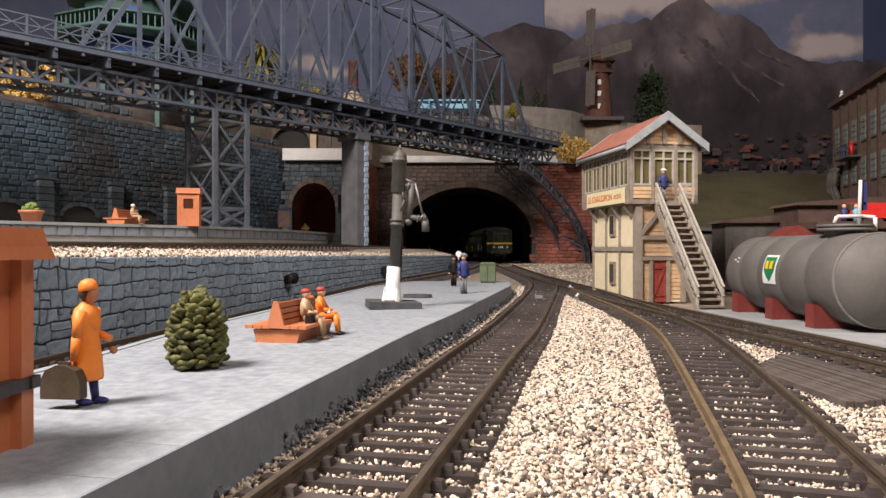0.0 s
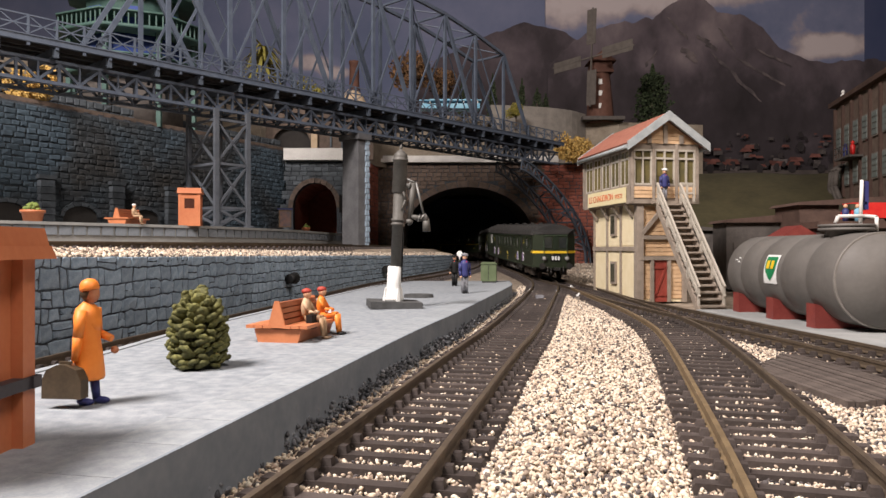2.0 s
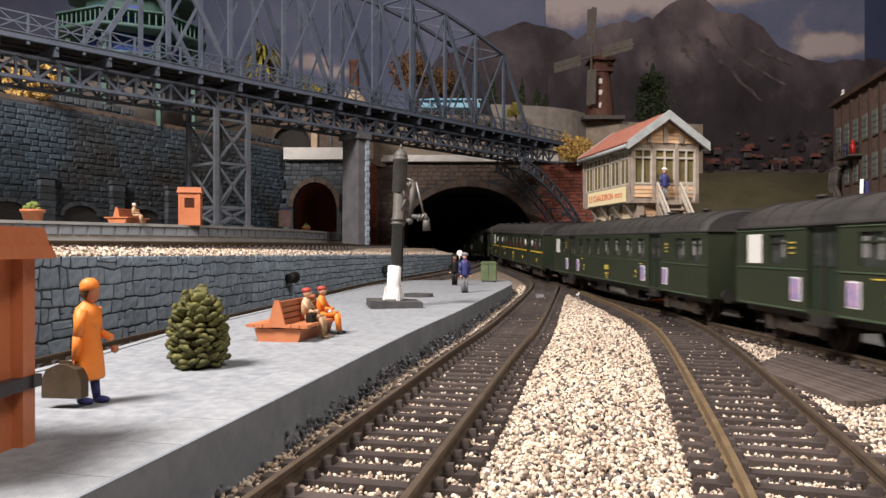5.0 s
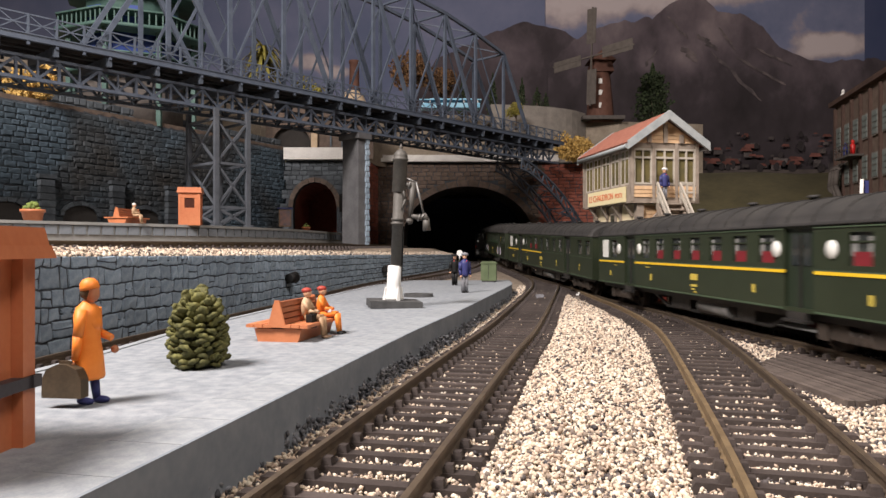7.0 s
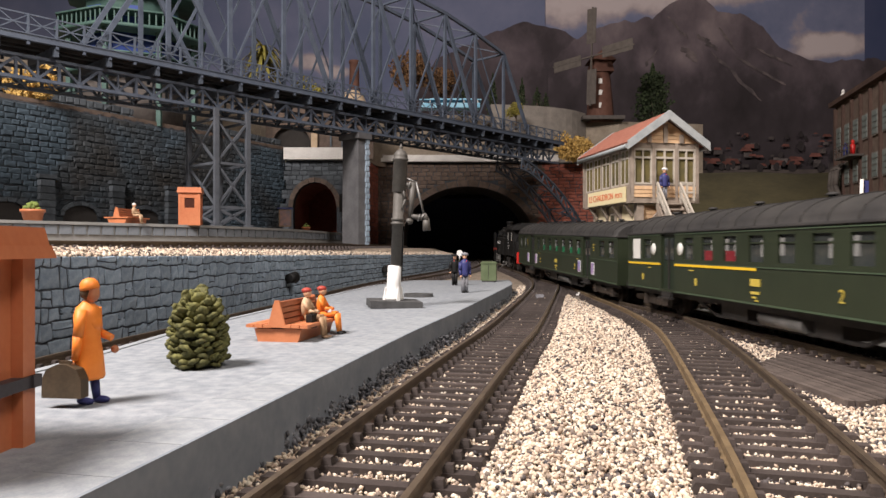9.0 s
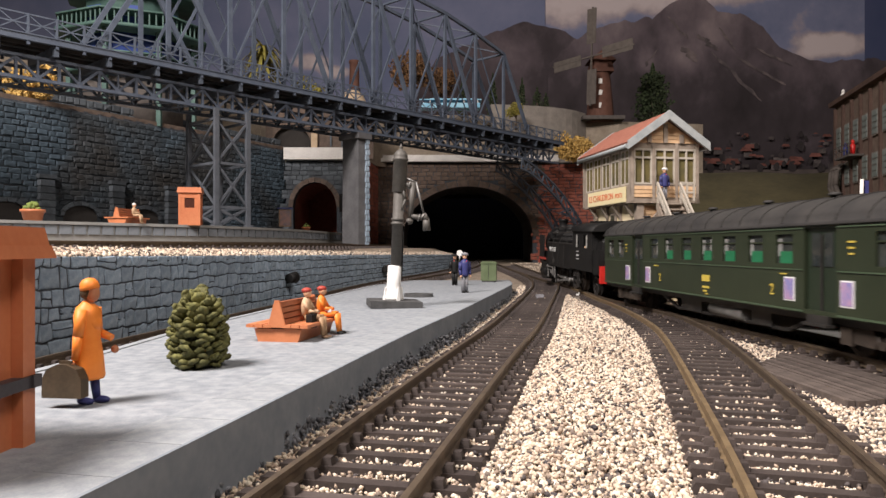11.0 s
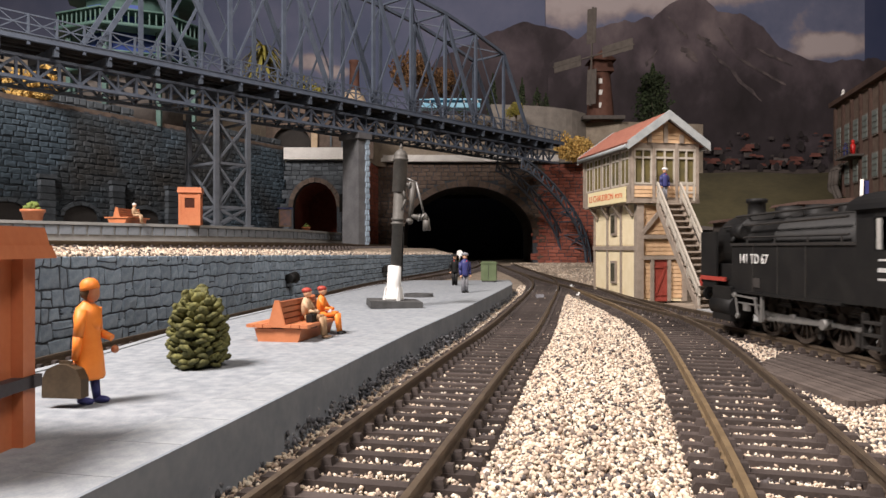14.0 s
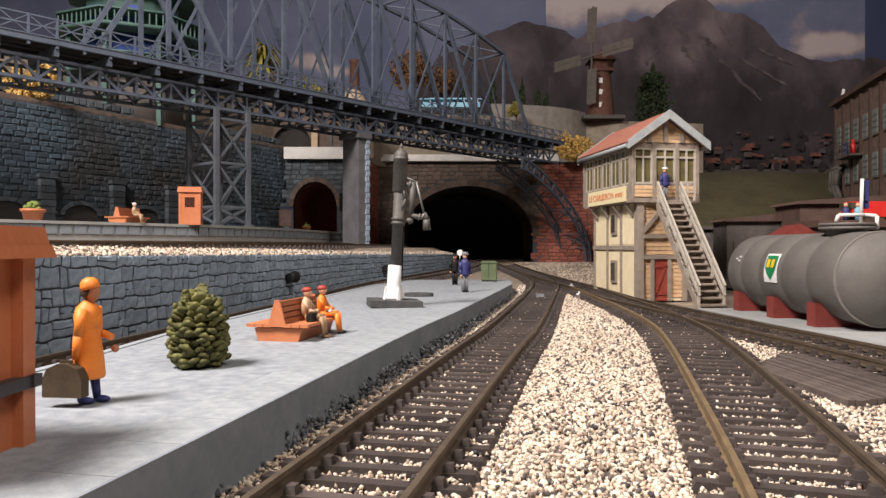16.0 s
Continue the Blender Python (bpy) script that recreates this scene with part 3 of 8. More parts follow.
def main_portal():
    at = at_mm(31, 915, 8)
    arch = arch_outline(84, 35, 100, 20)
    bm = bmesh.new()
    pierced(bm, 116, 262, 131, arch, 12)
    w = tagged(part("main_portal", bm, "mortar", at=at), "wide arched tunnel portal in brown and red masonry", "tunnel portal", kind="structure")
    voussoirs(w, arch, 8, 1.8, "brown_stone", at_mm(0, 0, 0))
    def opening(x, z):
        return abs(x) > 93 or z > 35 + 75 * math.sqrt(max(0, 1 - (x / 93.0) ** 2))
    masonry(w, straight(-116, 91), 0, 207, lambda y: 0, lambda y: 129, "brown_stone", 5.2, 10, 1.2, (20, 180), lambda s, z: opening(s - 116, z), seed=31, jitter=0.1, name="block")
    masonry(w, straight(91, 262), 0, 171, lambda y: 0, lambda y: 129, "red_brick", 4.4, 11, 1.0, (0, 75), lambda s, z: True, seed=32, jitter=0.15, name="brick")
    bm = bmesh.new()
    quad_box(bm, (0, 2, 133.5), (232, 22, 4.5))
    quad_box(bm, (0, 4, 138), (232, 20, 4))
    part("ledge", bm, "white_cap", w, "pale concrete ledge")
    # Lining coloured near-black for the unlit tunnel.
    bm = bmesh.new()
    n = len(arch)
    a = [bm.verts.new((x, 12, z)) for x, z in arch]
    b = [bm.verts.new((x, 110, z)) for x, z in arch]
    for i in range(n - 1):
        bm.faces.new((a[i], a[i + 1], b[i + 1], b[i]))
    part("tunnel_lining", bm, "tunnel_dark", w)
    # return wall between the two portals
    bm = bmesh.new()
    ret = Line([(-103, 762), (-86, 915)])
    ribbon_wall(bm, ret, 0, ret.length, lambda y: 20, lambda y: 134, 6)
    v = tagged(part("wall_return", bm, "mortar"), "red-brown brick return wall beside the tunnel", "wall", kind="structure")
    masonry(v, ret, 0, ret.length, lambda y: 24, lambda y: 133, "red_brick", 5, 10, 1.0, (0, 160), seed=35, name="brick")


main_portal()


# ---- hill over the tunnels ----
def hill():
    bm = bmesh.new()
    prism(bm, [(-1640, 150), (-470, 300), (-345, 515), (-200, 800), (-100, 800), (-90, 926), (285, 926), (285, 1310), (-1640, 1310)], 126, 134)
    o = tagged(part("hill", bm, "hill_grass"), "olive and brown hillside over the tunnels", "hill", kind="structure")
    # Unseen side walls, added to keep light out of the hollow hill.
    bm = bmesh.new()
    for q, r in (((-1640, 150), (-1640, 1310)), ((-1640, 150), (-440, 300)), ((285, 920), (285, 1310))):
        beam(bm, (*q, 61), (*r, 61), 6, 134)
    part("hill_flank", bm, "hill_grass", o)


M["hill_grass"] = mat("hill_grass", (0.10, 0.10, 0.045), (0.17, 0.14, 0.08), 0.9, size=30, bump=0.8)
hill()

# ---- steel truss bridge ----
BU = Vector((0.672, 0.740, 0))
BN = Vector((0.740, -0.672, 0))
BRIDGE_AT = Matrix.Translation(Vector((-254.6, 406, 0)) * MM) @ Matrix(((BU.x, -BN.x, 0, 0), (BU.y, -BN.y, 0, 0), (0, 0, 1, 0), (0, 0, 0, 1)))


def bridge():
    """Along local x, the near face at y = 0, the far one at y = 48."""
    top = thing("truss_bridge", BRIDGE_AT, "blue-grey steel truss railway bridge with lattice girders", "bridge")
    x0, x1 = -110, 592
    # Deck and stringers are coloured dark as the shaded underside.
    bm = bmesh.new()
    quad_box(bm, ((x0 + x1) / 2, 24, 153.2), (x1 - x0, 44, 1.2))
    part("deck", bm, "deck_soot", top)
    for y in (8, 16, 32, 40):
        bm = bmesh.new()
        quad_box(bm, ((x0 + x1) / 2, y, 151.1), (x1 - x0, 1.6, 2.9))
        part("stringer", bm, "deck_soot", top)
    for y in (0, 48):
        bm = bmesh.new()
        beam(bm, (x0, y, 152.6), (x1, y, 152.6), 1.6, 3.4)
        fascia = part("fascia_girder", bm, "bridge_steel", top)
        for z in (154.4, 150.8):
            bm = bmesh.new()
            beam(bm, (x0, y, z), (x1, y, z), 2.6, 0.7)
            part("flange", bm, "bridge_steel", fascia)
        for z in (160.2, 166):
            bm = bmesh.new()
            beam(bm, (x0, y, z), (x1, y, z), 0.7, 0.9)
            part("handrail", bm, "bridge_steel", top)
        post = brace = None
        k = -6
        while -2 + k * 15.8 < x1:
            x = -2 + k * 15.8
            if post is None:
                b1, b2 = bmesh.new(), bmesh.new()
                quad_box(b1, (0, 0, 158), (1.3, 1.3, 17))
                quad_box(b1, (0, 0, 149.0), (1.8, 1.8, 1.6))
                beam(b2, (0, 0, 155), (15.8, 0, 165.6), 0.5, 0.7)
                beam(b2, (0, 0, 165.6), (15.8, 0, 155), 0.5, 0.7)
                post = part("railing_post", b1, "bridge_steel", top, at=at_mm(x, y, 0))
                brace = part("railing_brace", b2, "bridge_steel", top, at=at_mm(x, y, 0))
            else:
                twin(post, at_mm(x, y, 0), top)
                twin(brace, at_mm(x, y, 0), top)
            k += 1
    # cross bearers and stringers seen from below, their shade put into the darker colour
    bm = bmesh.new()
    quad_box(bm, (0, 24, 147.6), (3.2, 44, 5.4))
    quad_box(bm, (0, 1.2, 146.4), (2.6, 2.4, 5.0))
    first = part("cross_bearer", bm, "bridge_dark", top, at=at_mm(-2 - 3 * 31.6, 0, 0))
    x = -2 - 2 * 31.6
    while x < x1:
        twin(first, at_mm(x, 0, 0), top)
        x += 31.6
    # lower lattice girders; the far one takes the darker, shaded copy of the steel
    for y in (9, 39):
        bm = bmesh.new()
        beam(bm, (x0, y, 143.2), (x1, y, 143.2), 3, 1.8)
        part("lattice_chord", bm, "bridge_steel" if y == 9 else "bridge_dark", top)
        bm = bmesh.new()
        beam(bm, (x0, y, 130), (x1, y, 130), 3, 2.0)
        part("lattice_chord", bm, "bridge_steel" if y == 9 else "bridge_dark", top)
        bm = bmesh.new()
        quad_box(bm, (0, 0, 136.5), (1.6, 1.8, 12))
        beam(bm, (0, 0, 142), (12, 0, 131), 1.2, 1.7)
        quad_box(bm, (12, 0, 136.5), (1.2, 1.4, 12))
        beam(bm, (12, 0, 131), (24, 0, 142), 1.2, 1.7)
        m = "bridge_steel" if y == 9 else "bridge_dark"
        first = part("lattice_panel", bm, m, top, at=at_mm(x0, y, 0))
        x = x0 + 24
        while x < x1 - 20:
            twin(first, at_mm(x, y, 0), top)
            x += 24
    # Shade beneath the deck is put into the bracing's darker colour.
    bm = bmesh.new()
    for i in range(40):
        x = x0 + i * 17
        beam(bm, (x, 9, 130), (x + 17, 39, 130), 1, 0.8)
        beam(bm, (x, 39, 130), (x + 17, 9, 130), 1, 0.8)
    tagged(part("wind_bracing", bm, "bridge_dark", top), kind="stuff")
    # main trusses
    nodes = [54.5 + 47 * i for i in range(11)]
    tops = [155, 237, 249, 258, 263, 265, 263, 258, 249, 237, 155]
    for y in (3, 45):
        for i in range(10):
            a, b = nodes[i], nodes[i + 1]
            bm = bmesh.new()
            beam(bm, (a, y, tops[i]), (b, y, tops[i + 1]), 3.0, 3.0)
            part("end_post" if i in (0, 9) else "top_chord", bm, "bridge_steel", top)
        for i in range(1, 10):
            bm = bmesh.new()
            quad_box(bm, (nodes[i], y, (tops[i] + 155) / 2), (3.0, 2.2, tops[i] - 155))
            part("upright", bm, "bridge_steel", top)
        for i in range(1, 9):
            a, b = nodes[i], nodes[i + 1]
            bm = bmesh.new()
            if i % 2:
                beam(bm, (a, y, tops[i]), (b, y, 155), 2.6, 3.4)
                beam(bm, (a, y + 0.8, 155), (b, y + 0.8, tops[i + 1]), 1.2, 1.8)
            else:
                beam(bm, (a, y, 155), (b, y, tops[i + 1]), 1.2, 1.5)
                beam(bm, (a, y + 0.8, tops[i]), (b, y + 0.8, 155), 0.9, 1.1)
            part("diagonal", bm, "bridge_steel", top)
    for i in range(1, 10):
        bm = bmesh.new()
        beam(bm, (nodes[i], 3, tops[i]), (nodes[i], 45, tops[i]), 2, 2)
        if i < 9:
            beam(bm, (nodes[i], 3, tops[i]), (nodes[i + 1], 45, tops[i + 1]), 1, 1)
            beam(bm, (nodes[i], 45, tops[i]), (nodes[i + 1], 3, tops[i + 1]), 1, 1)
        part("top_bracing", bm, "bridge_steel", top)
    # arched lattice legs at the far end
    for y in (6, 42):
        pts = []
        for i in range(11):
            a = i / 10 * math.pi / 2
            pts.append((516 + 148 * math.sin(a) ** 1.0 * (0.35 + 0.65 * math.sin(a)) , 128 - 118 * (1 - math.cos(a)) ** 0.95))
        bm = bmesh.new()
        ring_in = []
        for (xa, za), (xb, zb) in zip(pts, pts[1:]):
            beam(bm, (xa, y, za), (xb, y, zb), 2.6, 1.8)
        for i, (x, z) in enumerate(pts):
            q = Vector(pts[min(i + 1, 10)]) - Vector(pts[max(i - 1, 0)])
            q.normalize()
            ring_in.append((x + q.y * 11, z - q.x * 11))
        for (xa, za), (xb, zb) in zip(ring_in, ring_in[1:]):
            beam(bm, (xa, y, za), (xb, y, zb), 2.6, 1.8)
        for i in range(10):
            beam(bm, (pts[i][0], y, pts[i][1]), (ring_in[i + 1][0], y, ring_in[i + 1][1]), 1.3, 1.3)
            beam(bm, (pts[i][0], y, pts[i][1]), (ring_in[i][0], y, ring_in[i][1]), 1.3, 1.3)
        part("arch_rib", bm, "bridge_dark", top)
    bm = bmesh.new()
    for i in range(2, 10):
        a = pts[i]
        b = pts[i + 1]
        beam(bm, (a[0], 6, a[1]), (a[0], 42, a[1]), 1.3, 1.3)
        if i % 2 == 0 and i > 4:
            beam(bm, (a[0] - 26, 6, a[1] - 6), (a[0], 6, a[1]), 1.2, 1.6)
            beam(bm, (a[0] - 26, 6, a[1] - 6), (b[0], 6, b[1]), 1.2, 1.6)
        if i % 2 == 0:
            beam(bm, (a[0], 6, a[1]), (b[0], 42, b[1]), 1, 1)
            beam(bm, (a[0], 42, a[1]), (b[0], 6, b[1]), 1, 1)
    part("rib_bracing", bm, "bridge_dark", top)
    return top


bridge()


def bridge_tower():
    top = thing("bridge_tower", BRIDGE_AT, "grey steel lattice tower under the bridge", "bridge support")
    legs = [(138, 4), (164, 4), (138, 44), (164, 44)]
    for x, y in legs:
        bm = bmesh.new()
        quad_box(bm, (x, y, 86), (3.2, 3.2, 87))
        quad_box(bm, (x, y, 44), (6, 6, 2.4))
        part("leg", bm, "tower_steel", top)
    for a, b in ((0, 1), (2, 3), (0, 2), (1, 3)):
        (xa, ya), (xb, yb) = legs[a], legs[b]
        for z in (58, 90, 122):
            bm = bmesh.new()
            beam(bm, (xa, ya, z), (xb, yb, z), 1.6, 1.8)
            part("tie", bm, "tower_steel", top)
        for z0, z1 in ((45, 58), (58, 90), (90, 122)):
            for za, zb in ((z0, z1), (z1, z0)):
                bm = bmesh.new()
                beam(bm, (xa, ya, za), (xb, yb, zb), 1.3, 1.6)
                part("brace", bm, "tower_steel", top)


M["tower_steel"] = mat("tower_steel", (0.075, 0.085, 0.10), (0.115, 0.125, 0.145), 0.55, 0.1, size=6, bump=0.1)
bridge_tower()


def bridge_pier():
    top = thing("bridge_pier", BRIDGE_AT, "grey stone bridge pier with rusticated corners", "bridge support")
    bm = bmesh.new()
    quad_box(bm, (283, 20, 76), (11, 22, 96), taper=0.97)
    part("shaft", bm, "pier_grey", top)
    bm = bmesh.new()
    quad_box(bm, (283, 20, 126.5), (15, 27, 5))
    chamfer(bm, 0.8)
    part("cap", bm, "pier_grey", top)
    bm = bmesh.new()
    quad_box(bm, (0, 0, 0), (4, 4, 4.3), taper=0.9)
    first = part("quoin", bm, "wall_stone", top, at=at_mm(287, 9.6, 31))
    for k in range(1, 20):
        twin(first, at_mm(287 + (k % 2) * 0.7, 9.6, 31 + k * 4.8), top)


M["pier_grey"] = mat("pier_grey", (0.085, 0.085, 0.09), (0.13, 0.13, 0.135), 0.8, size=10, bump=0.3)
bridge_pier()


# ---- ballast ----
def stones(name, places, sizes, material, parent=None, seed=5, label="", category=""):
    """Many small broken stones at places (n x 3, mm) as one mesh."""
    rng = np.random.default_rng(seed)
    bm = bmesh.new()
    bmesh.ops.create_icosphere(bm, subdivisions=1, radius=0.5)
    base = np.array([v.co[:] for v in bm.verts])
    tri = np.array([[v.index for v in f.verts] for f in bm.faces])
    bm.free()
    n = len(places)
    q = rng.normal(size=(n, 4))
    q /= np.linalg.norm(q, axis=1)[:, None]
    w, x, y, z = q.T
    rot = np.stack([1 - 2 * (y * y + z * z), 2 * (x * y - z * w), 2 * (x * z + y * w), 2 * (x * y + z * w), 1 - 2 * (x * x + z * z), 2 * (y * z - x * w),
                    2 * (x * z - y * w), 2 * (y * z + x * w), 1 - 2 * (x * x + y * y)], 1).reshape(n, 3, 3)
    shape = base[None] * rng.uniform(0.5, 1.35, (n, len(base), 1)) * rng.uniform(0.55, 1.3, (n, 1, 3)) * np.asarray(sizes)[:, None, None]
    co = (np.einsum("nij,nvj->nvi", rot, shape) + places[:, None]) * MM
    faces = (tri[None] + (np.arange(n) * len(base))[:, None, None]).reshape(-1, 3)
    me = bpy.data.meshes.new(name)
    me.vertices.add(n * len(base))
    me.vertices.foreach_set("co", co.reshape(-1))
    me.loops.add(faces.size)
    me.loops.foreach_set("vertex_index", faces.reshape(-1))
    me.polygons.add(len(faces))
    me.polygons.foreach_set("loop_start", np.arange(len(faces)) * 3)
    me.update(calc_edges=True)
    me.materials.append(M[material])
    ob = new(name, me)
    if parent:
        ob.parent = parent
    return tagged(ob, label, category, kind="stuff")


def across(line, y):
    """The line's x at a given y, on its visible stretch."""
    ok = [p for p in line.p if -200 < p.x < 200 and -60 < p.y < 900]
    ok.sort(key=lambda p: p.y)
    return np.interp(y, [p.y for p in ok], [p.x for p in ok])


def ballast():
    rng = np.random.default_rng(7)
    n = 430000
    x, y = rng.uniform(-60, 150, n), 45 + 560 * rng.uniform(0, 1, n) ** 1.25
    xa, xb, xt = across(TRACK_A, y), across(TRACK_B, y), across(TRACK_T, y)
    xb = np.where(y > 470, xt, xb)
    mid = (x > xa + 14.8) & (x < xb - 14.8) & (y < 470)
    hump = np.clip(np.minimum(x - xa - 14, xb - 14 - x) / 9, 0, 1)
    z = -3.9 + 1.9 * hump
    right = (x > xb + 14.5) & (x < xt - 12) & (y < 330) & ~((x > 79) & (x < 103) & (y > 140) & (y < np.minimum(177 + (x - 79) * 1.3, 201)))
    z = np.where(right, -3.5, z)
    left = (x < xa - 13.2) & (x > xa - 19.5) & (y < 520)
    z = np.where(left, -3.6, z)
    tracks = ((np.abs(x - xa) < 14) | (np.abs(x - xb) < 14) | ((np.abs(x - xt) < 14) & (y < 420))) & (rng.uniform(0, 1, n) < np.where(y > 260, 0.16, 0.85))
    z = np.where(tracks, -3.55, z)
    far = (y > 420) & (np.abs(x - xa) > 14) & (x > xa) & (x < xt + 22) & (rng.uniform(0, 1, n) < 0.3)
    z = np.where(far, -4.0, z)
    keep = mid | right | left | tracks | far
    z = z + np.clip((y - 400) / 450, 0, 1) * 13.5 + rng.normal(0, 0.25, n)
    pts = np.stack([x, y, z], 1)[keep]
    size = rng.uniform(0.5, 1.0, len(pts))
    size *= np.where(tracks[keep] & ~mid[keep], 0.85, 1.05) * np.where(pts[:, 1] > 260, 1.35, 1.0)
    stones("ballast", pts, size, "ballast", seed=9, label="cream and grey crushed stone ballast between the tracks", category="gravel")
    # dark clumps at the platform's foot
    m = 17000
    y = 40 + 420 * rng.uniform(0, 1, m) ** 1.2
    xa = across(TRACK_A, y)
    ok = noise_mask(y, m)
    x = xa - 18.6 + rng.normal(0, 0.8, m)
    p = np.stack([x, y, -4.2 + rng.uniform(0, 4.6, m) * rng.uniform(0.15, 1, m)], 1)[ok]
    stones("dark_gravel", p, rng.uniform(0.5, 1.25, len(p)), "dark_ballast", seed=10, label="dark grey gravel clumps along the platform foot", category="gravel")
    # upper trackbed shoulder
    m = 15000
    s = rng.uniform(80, WALL_LINE.length - 60, m)
    pos = np.array([[*(WALL_LINE.at(v)[0] + Vector((-WALL_LINE.at(v)[1].y, WALL_LINE.at(v)[1].x)) * d)] for v, d in zip(s, 1 + 16 * rng.uniform(0, 1, m))])
    d2 = np.hypot(*(pos - np.array([[*WALL_LINE.at(v)[0]] for v in s])).T)
    zz = np.array([wall_top(v) for v in pos[:, 1]]) + np.clip(d2 / 12, 0, 1) * 2.4
    stones("upper_ballast", np.column_stack([pos, zz + rng.normal(0, 0.3, m)]), rng.uniform(0.75, 1.6, m), "ballast", seed=11, label="pale ballast along the upper trackbed", category="gravel")


def yard_gravel():
    """Loose pale stones on the ground between the running track, the signal box and the tunnel wall."""
    rng = np.random.default_rng(21)
    n = 9000
    x, y = rng.uniform(70, 190, n), rng.uniform(430, 900, n)
    box_side = np.where(y < 484, 109 - (y - 411) * 0.17, 190)
    patch = np.array([noise.noise(Vector((a * 0.03, b * 0.02, 5))) for a, b in zip(x, y)])
    keep = (x > across(TRACK_T, y) + 15) & (x < box_side) & (patch + rng.uniform(-0.4, 0.4, n) > -0.1)
    p = np.stack([x, y, np.clip((y - 400) / 450, 0, 1) * 13.5 - 4.4], 1)[keep]
    stones("yard_gravel", p, rng.uniform(0.6, 1.5, len(p)), "ballast", seed=22, label="sparse pale gravel on the ground by the tunnel", category="gravel")


def noise_mask(y, m):
    return np.array([noise.noise(Vector((v * 0.11, 3.1, 0))) > -0.12 for v in y])


ballast()
yard_gravel()


def trackbed_patch():
    """The glued stone bed under the loose stones."""
    bm, last = bmesh.new(), None
    for y in range(30, 480, 10):
        xa, xb = float(across(TRACK_A, y)), float(across(TRACK_B, y))
        z = rise(y)
        row = [bm.verts.new((x, y, z + h)) for x, h in ((xa - 19.6, -4.2), (xa + 13, -4.3), (xa + 16, -3.9), (xa + 23, -2.5), (max(xa + 23.5, xb - 23), -2.5), (max(xa + 24, xb - 16), -3.9), (max(xa + 24.5, xb - 13), -4.3), (xb + 15, -4.3), (max(xb + 16, 112), -4.1))]
        if last:
            for i in range(len(row) - 1):
                bm.faces.new((last[i], last[i + 1], row[i + 1], row[i]))
        last = row
    tagged(part("trackbed", bm, "ballast_bed"), "cream stone bed under the tracks", "gravel", kind="structure")


M["ballast_bed"] = mat("ballast_bed", (0.10, 0.083, 0.07), (0.34, 0.28, 0.23), 0.9, size=1.2, bump=1.0)
trackbed_patch()


def crossing():
    top = thing("crossing_deck", at_mm(0, 0, 0), "dark weathered timber crossing boards beside the track", "crossing")
    for k in range(14):
        x, y0 = 79 + k * 1.68, 138 + k * 0.4 + random.uniform(-1, 1)
        y1 = min(177 + (x - 79) * 1.3, 201) + random.uniform(-1.5, 1)
        bm = bmesh.new()
        quad_box(bm, (0, 0, 0), (1.5, y1 - y0, 1.4))
        chamfer(bm, 0.12)
        part("board", bm, "planks", top, at=at_mm(x, (y0 + y1) / 2, -2.6 + random.uniform(-0.16, 0.16), 2.5 + random.uniform(-0.5, 0.5)))


crossing()


def point_motor():
    top = thing("point_motor", at_mm(58, 428, -4), "small grey point motor box between the rails", "point motor")
    bm = bmesh.new()
    quad_box(bm, (0, 0, 2.6), (4.4, 5, 2.6))
    chamfer(bm, 0.4)
    part("cover", bm, "grey_cloth", top)
    bm = bmesh.new()
    quad_box(bm, (0, 0, 0.8), (6, 8, 1.6))
    part("base", bm, "dark_metal", top)
    for x, y in ((57, 468), (72, 452), (86, 470), (90, 500), (84, 440)):
        bm = bmesh.new()
        quad_box(bm, (0, 0, 0.8), (2.4, 2.4, 1.4))
        quad_box(bm, (0.2, 0, 2.0), (1.1, 1.2, 1.4), taper=0.7)
        chamfer(bm, 0.2)
        tagged(part("point_marker", bm, "white", at=at_mm(x, y, rise(y) - 3.2, random.uniform(0, 90))), "tiny white marker between the rails", "marker", "point markers")


point_motor()

# ---- signal box ----
BOX_AT = at_mm(113, 411, -3) @ pose(0, 0, 0, 0, 0, -(-9.7))


def siding(parent, at_fn, x0, x1, z0, z1, row=2.4, material="wood_siding"):
    lip = 0.33 if material == "cream" else 0.6
    z = z0
    while z < z1 - 0.3:
        h = min(row, z1 - z)
        bm = bmesh.new()
        a, b = at_fn(x0, z, 0), at_fn(x1, z, 0)
        c, d = at_fn(x1, z + h * 0.97, 0), at_fn(x0, z + h * 0.97, 0)
        o = [at_fn(x, zz, k) for x, zz, k in ((x0, z, lip), (x1, z, lip), (x1, z + h * 0.99, 0.28), (x0, z + h * 0.99, 0.28))]
        vs = [bm.verts.new(p) for p in (a, b, c, d, *o)]
        for f in ((0, 1, 2, 3), (4, 5, 6, 7), (0, 1, 5, 4), (1, 2, 6, 5), (2, 3, 7, 6), (3, 0, 4, 7)):
            bm.faces.new([vs[i] for i in f])
        part("plank", bm, material, parent)
        z += h


def glyphs(body, size, material, m, parent, label=""):
    """Lettering as a thin mesh."""
    cu = bpy.data.curves.new("lettering", "FONT")
    cu.body, cu.size, cu.extrude, cu.align_x, cu.align_y = body, size * MM, 0.00008, "CENTER", "CENTER"
    tmp = new("lettering", cu)
    me = bpy.data.meshes.new_from_object(tmp.evaluated_get(bpy.context.evaluated_depsgraph_get()))
    bpy.data.objects.remove(tmp)
    me.materials.clear()
    me.materials.append(M[material])
    ob = new("lettering", me)
    ob.parent, ob.matrix_basis = parent, m
    if label:
        ob["label"] = label
    return ob


